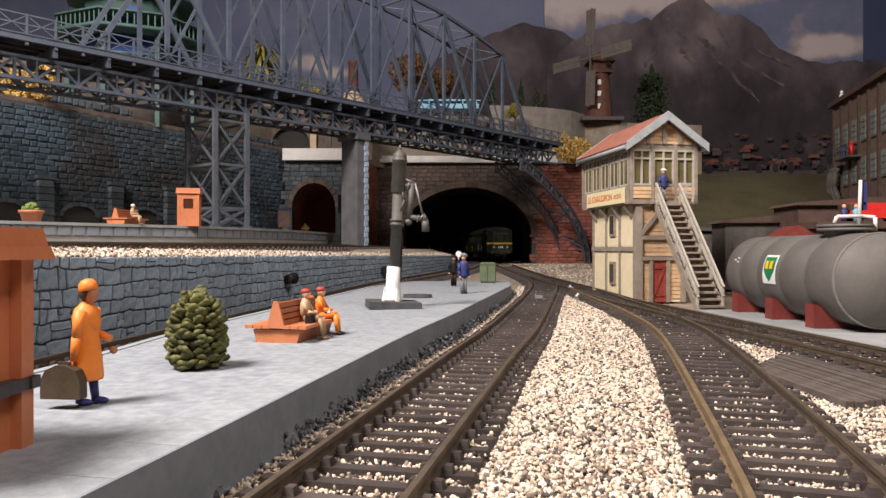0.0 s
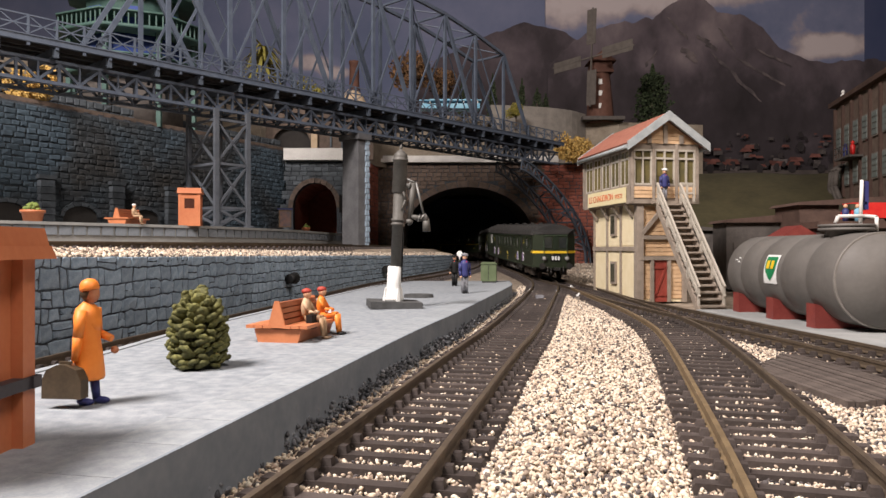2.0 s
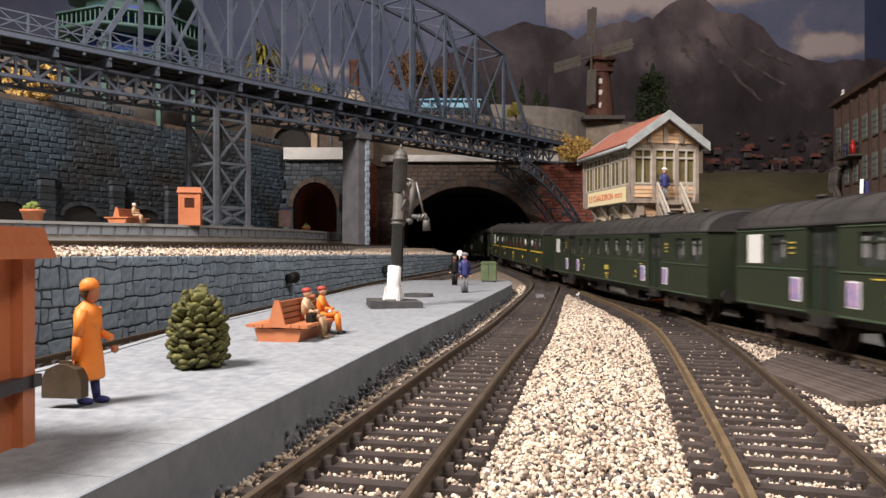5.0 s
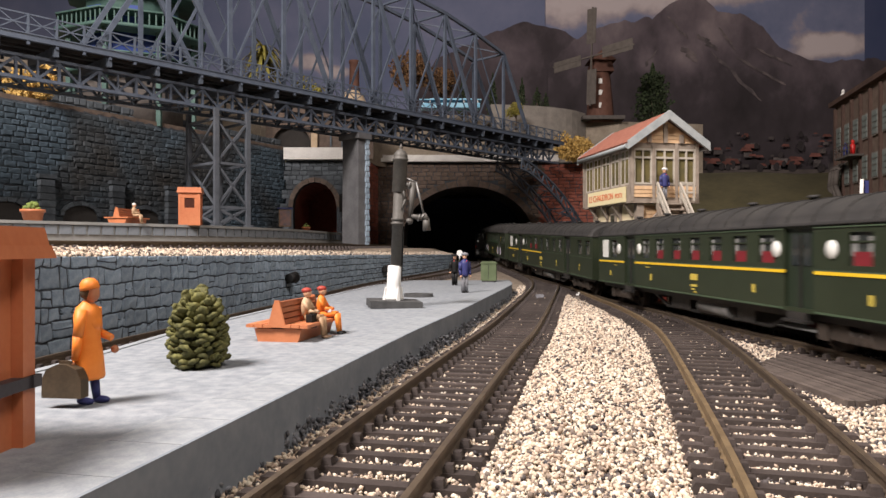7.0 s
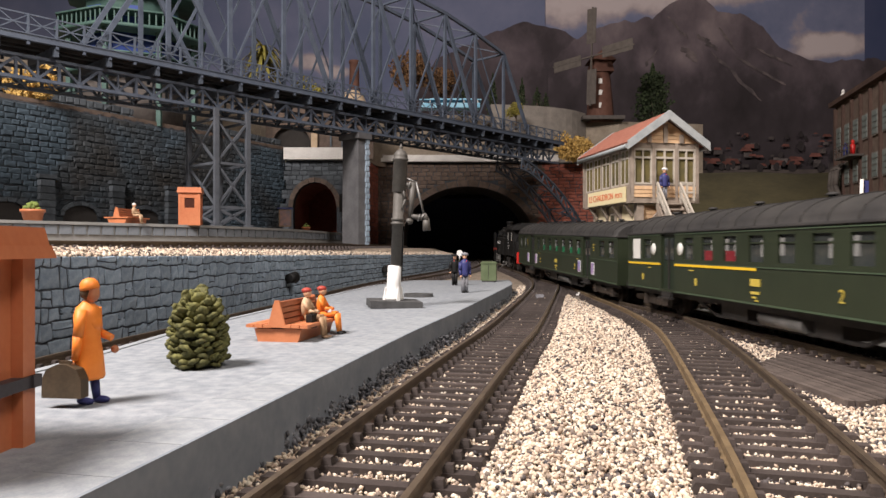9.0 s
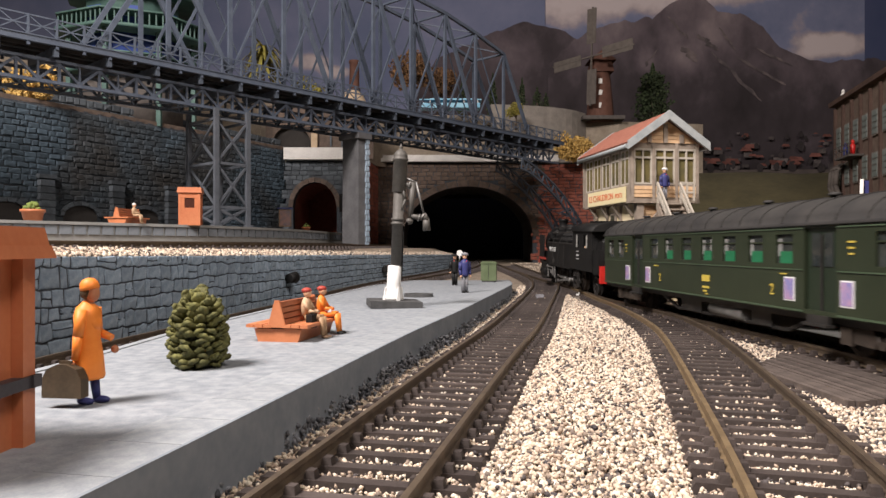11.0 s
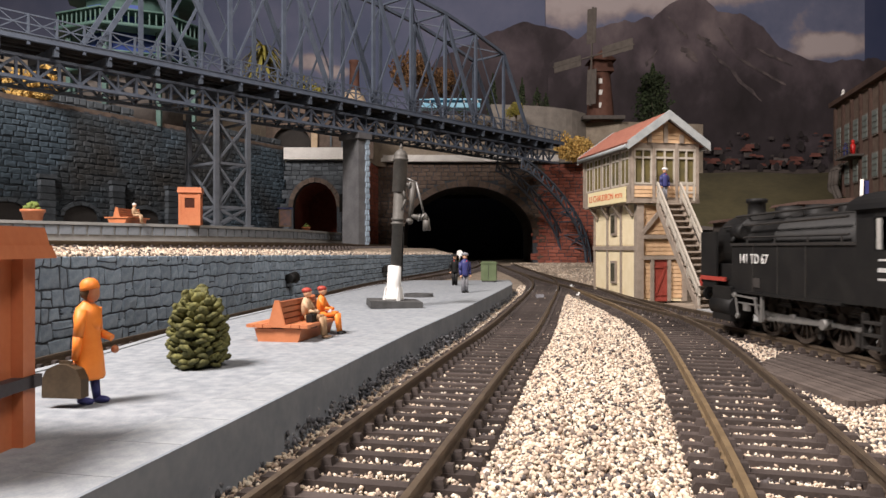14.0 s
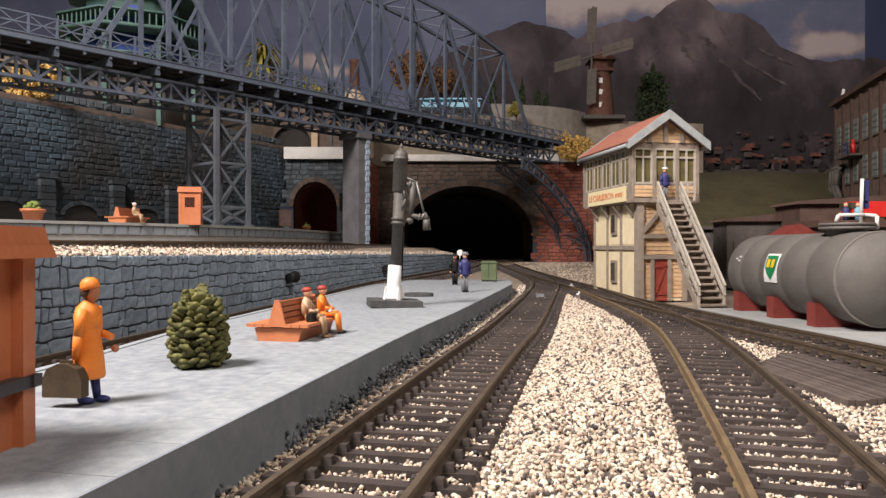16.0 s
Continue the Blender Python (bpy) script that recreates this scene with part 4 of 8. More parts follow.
def signal_box():
    """Local x along the gable front, y away from it, z up from the ground."""
    top = thing("signal_box", BOX_AT, "cream and timber-framed two-storey signal box with red tiled roof", "signal box")
    W, L, H = 29, 66, 57
    bm = bmesh.new()
    quad_box(bm, (W / 2, L / 2, H / 2), (W, L, H))
    lower = part("lower_storey", bm, "cream", top)
    left = lambda a, z, k: Vector((-k, a, z))
    front = lambda a, z, k: Vector((a, -k, z))
    # cream boards on the long side, in three bays with timber posts
    for a, b in ((3, 21.6), (23.4, 42.6), (44.4, 64)):
        siding(lower, left, a, b, 2, 29, 2.7, "cream")
        siding(lower, left, a, b, 33, 56, 2.7, "cream")
    bm = bmesh.new()
    quad_box(bm, (-0.65, L / 2, 31), (1.5, L + 2, 2.6))
    part("beam", bm, "timber", lower)
    for a in (1.0, 22.5, 43.5, 65):
        bm = bmesh.new()
        quad_box(bm, (-0.6, a, H / 2), (1.4, 1.8 if a > 2 else 4.2, H))
        part("post", bm, "timber", lower)
    bm = bmesh.new()
    quad_box(bm, (-0.6, L / 2, 1), (1.4, L + 1, 2.0))
    part("sill_beam", bm, "timber", lower)
    for a, z in ((33, 16), (33, 46)):
        win = bmesh.new()
        quad_box(win, (-0.8, a, z), (1.6, 8, 14))
        w = part("window", win, "timber", lower)
        bm = bmesh.new()
        quad_box(bm, (-1.3, a, z), (1.2, 5.2, 11))
        part("pane", bm, "glass", w)
    # gable front: door, siding, braces
    siding(lower, front, 2, 7.5, 2, 24, 2.4)
    siding(lower, front, 19, 28, 2, 24, 2.4)
    siding(lower, front, 2, 28, 27, 36, 2.4)
    siding(lower, front, 2, 28, 39, 56, 2.4)
    for a, b, w in (((8, 0), (8, 26), 2.0), ((18.5, 0), (18.5, 26), 2.0), ((0.4, 0), (0.4, 57), 4.2), ((28.2, 0), (28.2, 57), 2.6), ((0, 25.5), (29, 25.5), 2.6), ((0, 37.6), (29, 37.6), 2.4), ((2, 40), (15, 55), 2.6), ((27, 40), (15, 55), 2.6)):
        bm = bmesh.new()
        beam(bm, (a[0], -0.9, a[1]), (b[0], -0.9, b[1]), w if a[0] != b[0] else 2.2, 2.2 if a[0] != b[0] else w)
        part("post" if a[0] == b[0] else "beam", bm, "timber", lower)
    bm = bmesh.new()
    quad_box(bm, (13.2, -0.5, 12.2), (8.4, 1.2, 24.2))
    door = part("door", bm, "door_red", top, "dark red plank door")
    bm = bmesh.new()
    beam(bm, (9.6, -1.3, 3), (16.8, -1.3, 21), 0.6, 1.2)
    for z in (4, 20):
        beam(bm, (9.3, -1.3, z), (17.1, -1.3, z), 0.6, 1.2)
    part("door_brace", bm, "door_red", door)
    # upper storey, jettied
    X0, X1, Y0, Y1, Z0, Z1 = -6, 36, -3, 70, 57.5, 92
    bm = bmesh.new()
    quad_box(bm, ((X0 + X1) / 2, (Y0 + Y1) / 2, Z0 + 0.8), (X1 - X0 + 1, Y1 - Y0 + 1, 2.2))
    up = part("upper_floor", bm, "timber", top)
    for z0, z1 in ((Z0 + 1.6, 68), (88.5, 92)):
        bm = bmesh.new()
        for c, s in (((X0 + 0.8, (Y0 + Y1) / 2), (1.6, Y1 - Y0)), ((X1 - 0.8, (Y0 + Y1) / 2), (1.6, Y1 - Y0)), (((X0 + X1) / 2, Y0 + 0.8), (X1 - X0, 1.6)), (((X0 + X1) / 2, Y1 - 0.8), (X1 - X0, 1.6))):
            quad_box(bm, (*c, (z0 + z1) / 2), (*s, z1 - z0))
        part("wall_band", bm, "timber", top)
    uf = lambda a, z, k: Vector((a, Y0 - k, z))
    for a, b in ((X0 + 1.8, 7.2), (8.6, 21.4), (22.8, X1 - 1.8)):
        siding(up, uf, a, b, Z0 + 3, 67, 2.2)
        bm = bmesh.new()
        quad_box(bm, ((a + b) / 2, Y0 + 1.1, 78.3), (b - a, 0.4, 19.5))
        win = part("window", bm, "box_glass", top)
        for c, s in [(((a + b) / 2, Y0 + 0.5, z), (b - a, 1.4, 1.1)) for z in (68.4, 88.2, 83.5)] + [((x, Y0 + 0.5, 78.3), (0.9, 1.5, 20)) for x in (a + 0.5, (a + b) / 2, b - 0.5)]:
            bm = bmesh.new()
            quad_box(bm, c, s)
            part("glazing_bar", bm, "timber_pale", win)
    for x in (X0 + 0.9, 7.9, 22.1, X1 - 0.9):
        bm = bmesh.new()
        quad_box(bm, (x, Y0 + 0.1, 75), (1.8, 1.6, 34))
        part("post", bm, "timber", top)
    for k in range(5):
        a, b = Y0 + 2.4 + k * 14, Y0 + 2.4 + k * 14 + 12
        bm = bmesh.new()
        quad_box(bm, (X0 + 0.55, (a + b) / 2, 78.3), (0.3, b - a, 19.5))
        win = part("window", bm, "box_glass", top)
        for c, s in [((X0 + 0.3, (a + b) / 2, z), (0.6, b - a, 1.0)) for z in (68.4, 88.2, 83.5)] + [((X0 + 0.3, y, 78.3), (0.6, 0.7, 20)) for y in (a + 0.5, (a + b) / 2, b - 0.5)]:
            bm = bmesh.new()
            quad_box(bm, c, s)
            part("glazing_bar", bm, "timber_pale", win)
        bm = bmesh.new()
        quad_box(bm, (X0 + 0.4, a - 1.0, 75), (1.2, 1.4, 34))
        part("post", bm, "timber", top)
    bm = bmesh.new()
    quad_box(bm, (X0, Y1 - 0.6, 75), (2.0, 2.0, 34))
    part("post", bm, "timber", top)
    bm = bmesh.new()
    quad_box(bm, ((X0 + X1) / 2, Y0 + 20, 70), (X1 - X0 - 6, 0.6, 22))
    quad_box(bm, (X1 - 5, (Y0 + Y1) / 2, 75), (0.6, Y1 - Y0 - 6, 32))
    part("inner_partition", bm, "brown", top)
    # brackets under the jetty
    for y in (6, 24, 42, 60):
        bm = bmesh.new()
        beam(bm, (-1, y, 50), (-5.5, y, 57), 1.6, 1.6)
        part("bracket", bm, "timber", top)
    # gable
    bm = bmesh.new()
    slab(bm, [(X0, Y0, 92), (X1, Y0, 92), ((X0 + X1) / 2, Y0, 106)], (0, 1, 0), 2)
    slab(bm, [(X0, Y1 - 2, 92), (X1, Y1 - 2, 92), ((X0 + X1) / 2, Y1 - 2, 106)], (0, 1, 0), 2)
    gable = part("gable", bm, "wood_siding", top)
    for k in range(6):
        z = 92 + k * 2.2
        half = (X1 - X0) / 2 * (106 - z - 2) / 14 - 0.5
        if half > 2:
            siding(gable, uf, (X0 + X1) / 2 - half, (X0 + X1) / 2 + half, z, z + 2.1, 2.2)
    for x, z in ((5, 97), (15, 103), (25, 97)):
        bm = bmesh.new()
        quad_box(bm, (x, Y0 - 0.6, (92 + z) / 2), (2.4, 1.4, z - 92))
        part("post", bm, "timber", top)
    # roof in two slopes with pale verges and rows of tiles
    cx = (X0 + X1) / 2
    for sgn in (-1, 1):
        e, r = Vector((cx + sgn * 24.6, 0, 90)), Vector((cx, 0, 107.6))
        nrm = Vector((sgn * (r.z - e.z), 0, abs(e.x - r.x))).normalized()
        bm = bmesh.new()
        slab(bm, [(e.x, Y0 - 5, e.z), (r.x, Y0 - 5, r.z), (r.x, Y1 + 1, r.z), (e.x, Y1 + 1, e.z)], nrm, 1.4)
        roof = part("roof_slope", bm, "roof_tile", top)
        for k in range(10):
            p = e.lerp(r, (k + 0.5) / 10) + nrm * 1.6
            bm = bmesh.new()
            turn = Matrix.Rotation(-sgn * math.atan2(r.z - e.z, abs(e.x - r.x)) + 0.06 * sgn, 3, "Y").inverted() if sgn > 0 else Matrix.Rotation(math.atan2(r.z - e.z, abs(e.x - r.x)), 3, "Y").inverted()
            quad_box(bm, (p.x, (Y0 + Y1) / 2 - 2, p.z), (3.3, Y1 - Y0 + 5.4, 0.6), turn)
            part("tile_course", bm, "roof_tile", roof)
        for y in (Y0 - 5.4, Y1 + 1.4):
            bm = bmesh.new()
            slab(bm, [(e.x + sgn * 0.6, y - 0.8, e.z - 2.8), (r.x, y - 0.8, r.z - 2.6), (r.x, y - 0.8, r.z + 2.6), (e.x + sgn * 0.6, y - 0.8, e.z + 2.2)], (0, 1, 0), 1.8)
            part("verge_board", bm, "roof_edge", top)
        bm = bmesh.new()
        tube(bm, (e.x + sgn * 0.6, Y0 - 4, e.z - 0.6), (e.x + sgn * 0.6, Y1 + 1, e.z - 0.6), 1.2, seg=8)
        part("gutter", bm, "roof_edge", top)
    # name board
    bm = bmesh.new()
    quad_box(bm, (X0 - 1.0, 31, 62.5), (1.0, 58, 9))
    chamfer(bm, 0.2)
    board = part("name_board", bm, "sign_cream", top, "cream name board with red letters")
    glyphs("LE CHAUDRON", 5.6, "sign_red", at_mm(X0 - 1.6, 38, 62.4, 0) @ pose(0, 0, 0, 90, 0, -90), board)
    glyphs("POSTE", 3.6, "sign_red", at_mm(X0 - 1.6, 10.5, 62.0, 0) @ pose(0, 0, 0, 90, 0, -90), board)
    # stair
    cx0, half = 14.3, 7.0
    y_top, y_bot, z_top = Y0 - 6, -56, 58
    bm = bmesh.new()
    quad_box(bm, (cx0 + 4, Y0 - 3, 57.6), (24, 7, 1.2))
    part("landing", bm, "timber", top)
    for x in (cx0 - half, cx0 + half):
        bm = bmesh.new()
        slab(bm, [(x - 0.6, y_top, z_top), (x - 0.6, y_bot, 0), (x - 0.6, y_bot + 4, 0), (x - 0.6, y_top, z_top - 5)], (1, 0, 0), 1.2)
        stringer = part("stringer", bm, "timber", top)
        for k in range(5):
            f = k / 4
            y, z = y_top + (y_bot - y_top) * (0.02 + 0.94 * f), z_top * (1 - 0.02 - 0.94 * f)
            bm = bmesh.new()
            quad_box(bm, (x, y, z + 5), (1.1, 1.1, 11))
            part("baluster", bm, "timber_pale", stringer)
        for h in (5.5, 10.5):
            bm = bmesh.new()
            beam(bm, (x, y_top, z_top + h), (x, y_bot + 1, 1 + h), 1.1, 1.2)
            part("handrail", bm, "timber_pale", stringer)
    bm = bmesh.new()
    quad_box(bm, (0, 0.6, 0), (2 * half, 5.0, 0.9))
    quad_box(bm, (0, 2.6, -1.4), (2 * half, 0.5, 3.2))
    first = None
    n = 17
    for k in range(n):
        f = (k + 0.5) / n
        m = at_mm(cx0, y_top + (y_bot - y_top) * f, z_top * (1 - f))
        first = part("step", bm, "timber", top, at=m) if first is None else first
        if k:
            twin(first, m, top)
    for x0, x1, y in ((cx0 + half, cx0 + 15.5, Y0 - 6.2),):
        for h in (5, 10.5):
            bm = bmesh.new()
            beam(bm, (x0, y, 58 + h), (x1, y, 58 + h), 1, 1.1)
            part("landing_rail", bm, "timber_pale", top)
        for x in (x1, (x0 + x1) / 2):
            bm = bmesh.new()
            quad_box(bm, (x, y, 63.5), (1.1, 1.1, 11))
            part("landing_post", bm, "timber_pale", top)
    return top


M["door_red"] = mat("door_red", (0.27, 0.045, 0.03), (0.36, 0.07, 0.05), 0.6, size=4, bump=0.2)
M["box_glass"] = mat("box_glass", (0.20, 0.16, 0.06), (0.10, 0.09, 0.05), 0.15, size=20, bump=0.0)
M["sign_cream"] = mat("sign_cream", (0.82, 0.70, 0.40), (0.86, 0.76, 0.48), 0.5, size=10, bump=0.02)
M["sign_red"] = mat("sign_red", (0.62, 0.10, 0.03), (0.66, 0.13, 0.04), 0.5, size=10, bump=0.0)
M["timber_pale"] = mat("timber_pale", (0.42, 0.38, 0.32), (0.52, 0.47, 0.40), 0.7, size=4, bump=0.2)
signal_box()


# ---- oil tank on its pad ----
def oil_tank():
    bm = bmesh.new()
    prism(bm, [(131.5, 196), (230, 205), (222, 352), (121.5, 340)], -5, -1.2)
    tagged(part("concrete_pad", bm, "pad"), "pale concrete slab under the oil tank", "slab", kind="structure")
    top = thing("oil_tank", at_mm(152, 245, -1.2), "grey horizontal oil tank on dark red saddles", "tank")
    r, zc, n = 16.8, 18.2, 40
    prof = [(0.05, -7.2), (4, -7.0), (9, -5.6), (13, -3.2), (15.6, -1.0), (r, 0.6)]
    for y in (20, 40, 60, 78):
        prof += [(r, y - 1.2), (r - 0.35, y - 0.5), (r - 0.35, y + 0.5), (r, y + 1.2)]
    prof += [(r, 92), (15.6, 93.6), (13, 95.8), (9, 98), (0.05, 99.6)]
    bm = bmesh.new()
    lathe(bm, (0, 0, zc), prof, n, turn=Matrix.Rotation(-math.pi / 2, 3, "X"))
    body = part("shell", bm, "tank_grey", top)
    bm = bmesh.new()
    lathe(bm, (0, 0, zc), [(r, -0.2), (r + 0.15, 0), (r + 0.15, 0.5), (r, 0.7)], n, turn=Matrix.Rotation(-math.pi / 2, 3, "X"))
    part("weld_seam", bm, "tank_seam", body)
    for y in (17, 50, 84):
        bm = bmesh.new()
        out = [(-16, 0), (16, 0), (16, 9)] + [(r * 1.005 * math.sin(a), zc - r * 1.005 * math.cos(a)) for a in [math.radians(d) for d in range(58, -59, -8)]] + [(-16, 9)]
        slab(bm, [(x, y - 3.2, z) for x, z in out], (0, 1, 0), 6.4)
        part("saddle", bm, "tank_red", top, "dark red steel saddle")
    # company plate: white field, green shield, yellow blocks
    def on_shell(a, y, k):
        return Vector((-(r + k) * math.cos(a), y, zc + (r + k) * math.sin(a)))
    def patch(pts, k, mname, nm, par):
        bm = bmesh.new()
        vs = [bm.verts.new(on_shell(a, y, k)) for a, y in pts]
        bm.faces.new(vs)
        return part(nm, bm, mname, par)
    a0, a1, y0, y1 = -0.2, 0.52, 42, 53.5
    bm = bmesh.new()
    g = [[bm.verts.new(on_shell(a0 + (a1 - a0) * i / 6, y, 0.25)) for y in (y0, y1)] for i in range(7)]
    for u, v in zip(g, g[1:]):
        bm.faces.new((u[0], u[1], v[1], v[0]))
    plate = part("plate", bm, "white", body, "white plate with green shield and yellow blocks")
    cy = (y0 + y1) / 2
    bm = bmesh.new()
    rows = []
    for i in range(9):
        f = i / 8
        w = 4.6 * min(1, math.sin(min(1, f * 1.7) * math.pi / 2)) + 0.05
        a = a0 + 0.07 + (a1 - a0 - 0.13) * f
        rows.append([bm.verts.new(on_shell(a, cy - w, 0.45)), bm.verts.new(on_shell(a, cy + w, 0.45))])
    for u, v in zip(rows, rows[1:]):
        bm.faces.new((u[0], u[1], v[1], v[0]))
    part("shield", bm, "shield_green", plate)
    for c in (cy - 1.9, cy + 1.9):
        bm = bmesh.new()
        vs = [[bm.verts.new(on_shell(a0 + 0.36 + 0.2 * i / 3, c + d, 0.65)) for d in (-1.3, 1.3)] for i in range(4)]
        for u, v in zip(vs, vs[1:]):
            bm.faces.new((u[0], u[1], v[1], v[0]))
        part("emblem_block", bm, "yellow", plate)
    # manhole, pipe and vent pole
    bm = bmesh.new()
    lathe(bm, (0, 22, zc + r - 1.2), [(7, 0), (7, 2.2), (9.6, 2.2), (9.6, 3.2), (9.0, 3.3), (9.0, 3.6), (9.6, 3.7), (9.6, 4.6), (0.1, 5.0)], 28)
    part("manhole", bm, "tank_grey", top)
    bm = bmesh.new()
    pts = [(9, 18, zc + r + 1), (9, 18, zc + r + 6), (7, 22, zc + r + 6.6), (-2, 24, zc + r + 6.6), (-3, 24, zc + r + 4)]
    for a, b in zip(pts, pts[1:]):
        tube(bm, a, b, 0.7, seg=8)
    part("vent_pipe", bm, "white_cap", top)
    bm = bmesh.new()
    tube(bm, (10, 30, zc + r - 4), (10, 30, zc + r + 3), 2.6, 1.6, 12)
    tube(bm, (10, 30, zc + r + 3), (10.6, 30, zc + r + 21), 0.7, 0.65, 10)
    part("filler_pole", bm, "white_cap", top)
    bm = bmesh.new()
    quad_box(bm, (12.6, 31, zc + r + 15), (1.6, 1.6, 11))
    quad_box(bm, (11.6, 30.6, zc + r + 12), (2.4, 0.8, 1))
    part("blue_tag", bm, "navy", top)
    for y, z in ((80, 6), (80, 8), (83, 7)):
        bm = bmesh.new()
        p = on_shell(math.asin(z / 20), y, 0.3)
        quad_box(bm, p, (0.3, 1.6, 0.6))
        part("stencil_mark", bm, "white", body)


M["tank_seam"] = mat("tank_seam", (0.17, 0.155, 0.14), (0.23, 0.21, 0.19), 0.5, size=4, bump=0.1)
M["shield_green"] = mat("shield_green", (0.01, 0.19, 0.07), (0.02, 0.23, 0.09), 0.5, size=10, bump=0.0)
oil_tank()


# ---- the train ----
M["pane"] = mat("coach_pane", (0.018, 0.022, 0.022), (0.05, 0.055, 0.05), 0.07, size=12, bump=0.0)
M["red_seat"] = mat("red_seat", (0.15, 0.012, 0.018), (0.21, 0.02, 0.026), 0.6, size=8, bump=0.0)
M["green_seat"] = mat("green_seat", (0.01, 0.12, 0.05), (0.02, 0.17, 0.075), 0.6, size=8, bump=0.0)
M["curtain"] = mat("curtain", (0.13, 0.13, 0.125), (0.25, 0.25, 0.24), 0.8, size=3, bump=0.3)
M["cab_glass"] = mat("cab_glass", (0.34, 0.34, 0.32), (0.44, 0.43, 0.40), 0.15, size=6, bump=0.0)
M["faded_white"] = mat("faded_white", (0.40, 0.40, 0.40), (0.55, 0.55, 0.54), 0.6, size=2, bump=0.0)
# Darker copy of coach_green: shade of the door recesses put into colour.
M["coach_dark"] = mat("coach_dark", (0.015, 0.024, 0.014), (0.022, 0.032, 0.019), 0.45, size=20, bump=0.02)
M["lamp_white"] = mat("lamp_white", (0.75, 0.75, 0.70), (0.8, 0.8, 0.76), 0.2, size=8, bump=0.0)
M["poster"] = mat("poster", (0.16, 0.20, 0.48), (0.50, 0.30, 0.42), 0.5, size=2.5, bump=0.0)
M["coach_line"] = mat("coach_line", (0.055, 0.085, 0.05), (0.07, 0.10, 0.06), 0.4, size=10, bump=0.0)
M["wheel_brown"] = mat("wheel_brown", (0.034, 0.027, 0.022), (0.07, 0.054, 0.043), 0.6, 0.1, size=5, bump=0.2)
M["coal"] = mat("coal", (0.01, 0.01, 0.01), (0.03, 0.03, 0.03), 0.4, size=1, bump=1.0)
R_WHEEL, R_DRIVE = 5.6, 8.4


def wheelset(r, spokes):
    bm = bmesh.new()
    turn = Matrix.Rotation(math.pi / 2, 3, "X")
    tube(bm, (0, -8, 0), (0, 8, 0), 1.0, seg=8)
    for y in (-8.4, 8.4):
        s = 1 if y > 0 else -1
        n = 28
        rings = []
        for rr, yy in ((r - 1.3, y + s * 0.9), (r, y + s * 0.9), (r, y - s * 0.9), (r + 0.8, y - s * 1.1), (r + 0.8, y - s * 1.6), (r - 1.3, y - s * 1.6)):
            rings.append([bm.verts.new((rr * math.cos(2 * math.pi * i / n), yy, rr * math.sin(2 * math.pi * i / n))) for i in range(n)])
        rings.append(rings[0])
        for a, b in zip(rings, rings[1:]):
            for i in range(n):
                bm.faces.new((a[i], a[(i + 1) % n], b[(i + 1) % n], b[i]))
        tube(bm, (0, y - 1.2, 0), (0, y + 1.2, 0), r * 0.24, seg=12)
        for k in range(spokes):
            a = 2 * math.pi * k / spokes
            beam(bm, (0, y, 0), ((r - 0.9) * math.cos(a), y, (r - 0.9) * math.sin(a)), 0.9, 1.0)
        if spokes < 9:
            tube(bm, (0, y - 0.5, 0), (0, y + 0.3, 0), r - 0.8, seg=20)
    return bm


ROLLING = []  # (wheelset, radius)


def bogie(parent, x):
    bm = bmesh.new()
    for y in (-11.5, 11.5):
        slab(bm, [(-17, y, 4.4), (-14, y, 7.6), (-5, y, 7.8), (-3, y, 5.4), (3, y, 5.4), (5, y, 7.8), (14, y, 7.6), (17, y, 4.4), (14, y, 3.8), (6, y, 3.4), (-6, y, 3.4), (-14, y, 3.8)], (0, 1 if y > 0 else -1, 0), 1.4)
        for k in (-14, 14):
            quad_box(bm, (k, y * 1.05, 5.4), (4.4, 3, 4.6))
        for k in (-3.4, 0, 3.4):
            tube(bm, (k, y * 1.04, 3.4), (k, y * 1.04, 6.6), 1.2, seg=8)
    quad_box(bm, (0, 0, 7), (7, 22, 3))
    b = part("bogie", bm, "wheel_brown", parent, at=at_mm(x, 0, 0))
    for k in (-14, 14):
        w = part("wheelset", wheelset(R_WHEEL, 6), "wheel_brown", b, at=at_mm(k, 0, R_WHEEL))
        ROLLING.append((w, R_WHEEL))
    return b


HALF, SIDE, SILL, GUTTER = 118, 16.2, 10.0, 34.5
DOORS = (-70, 67)
WINDOWS = [-108, -93, -54 + 4, -34, -17, 0, 17, 34, 50, 93, 108]


def side_mesh(bm, y, openings):
    """A wall in the xz plane at y with rectangular openings (x0, x1, z0, z1), and their reveals inwards."""
    xs = sorted({-HALF, HALF, *[o[0] for o in openings], *[o[1] for o in openings]})
    zs = sorted({SILL, GUTTER, *[o[2] for o in openings], *[o[3] for o in openings]})
    inn = y - math.copysign(1.0, y)
    for xa, xb in zip(xs, xs[1:]):
        for za, zb in zip(zs, zs[1:]):
            if any(o[0] <= xa and xb <= o[1] and o[2] <= za and zb <= o[3] for o in openings):
                continue
            bm.faces.new([bm.verts.new(p) for p in ((xa, y, za), (xb, y, za), (xb, y, zb), (xa, y, zb))])
    for x0, x1, z0, z1 in openings:
        for p, q in (((x0, z0), (x1, z0)), ((x1, z0), (x1, z1)), ((x1, z1), (x0, z1)), ((x0, z1), (x0, z0))):
            bm.faces.new([bm.verts.new(v) for v in ((p[0], y, p[1]), (q[0], y, q[1]), (q[0], inn, q[1]), (p[0], inn, p[1]))])


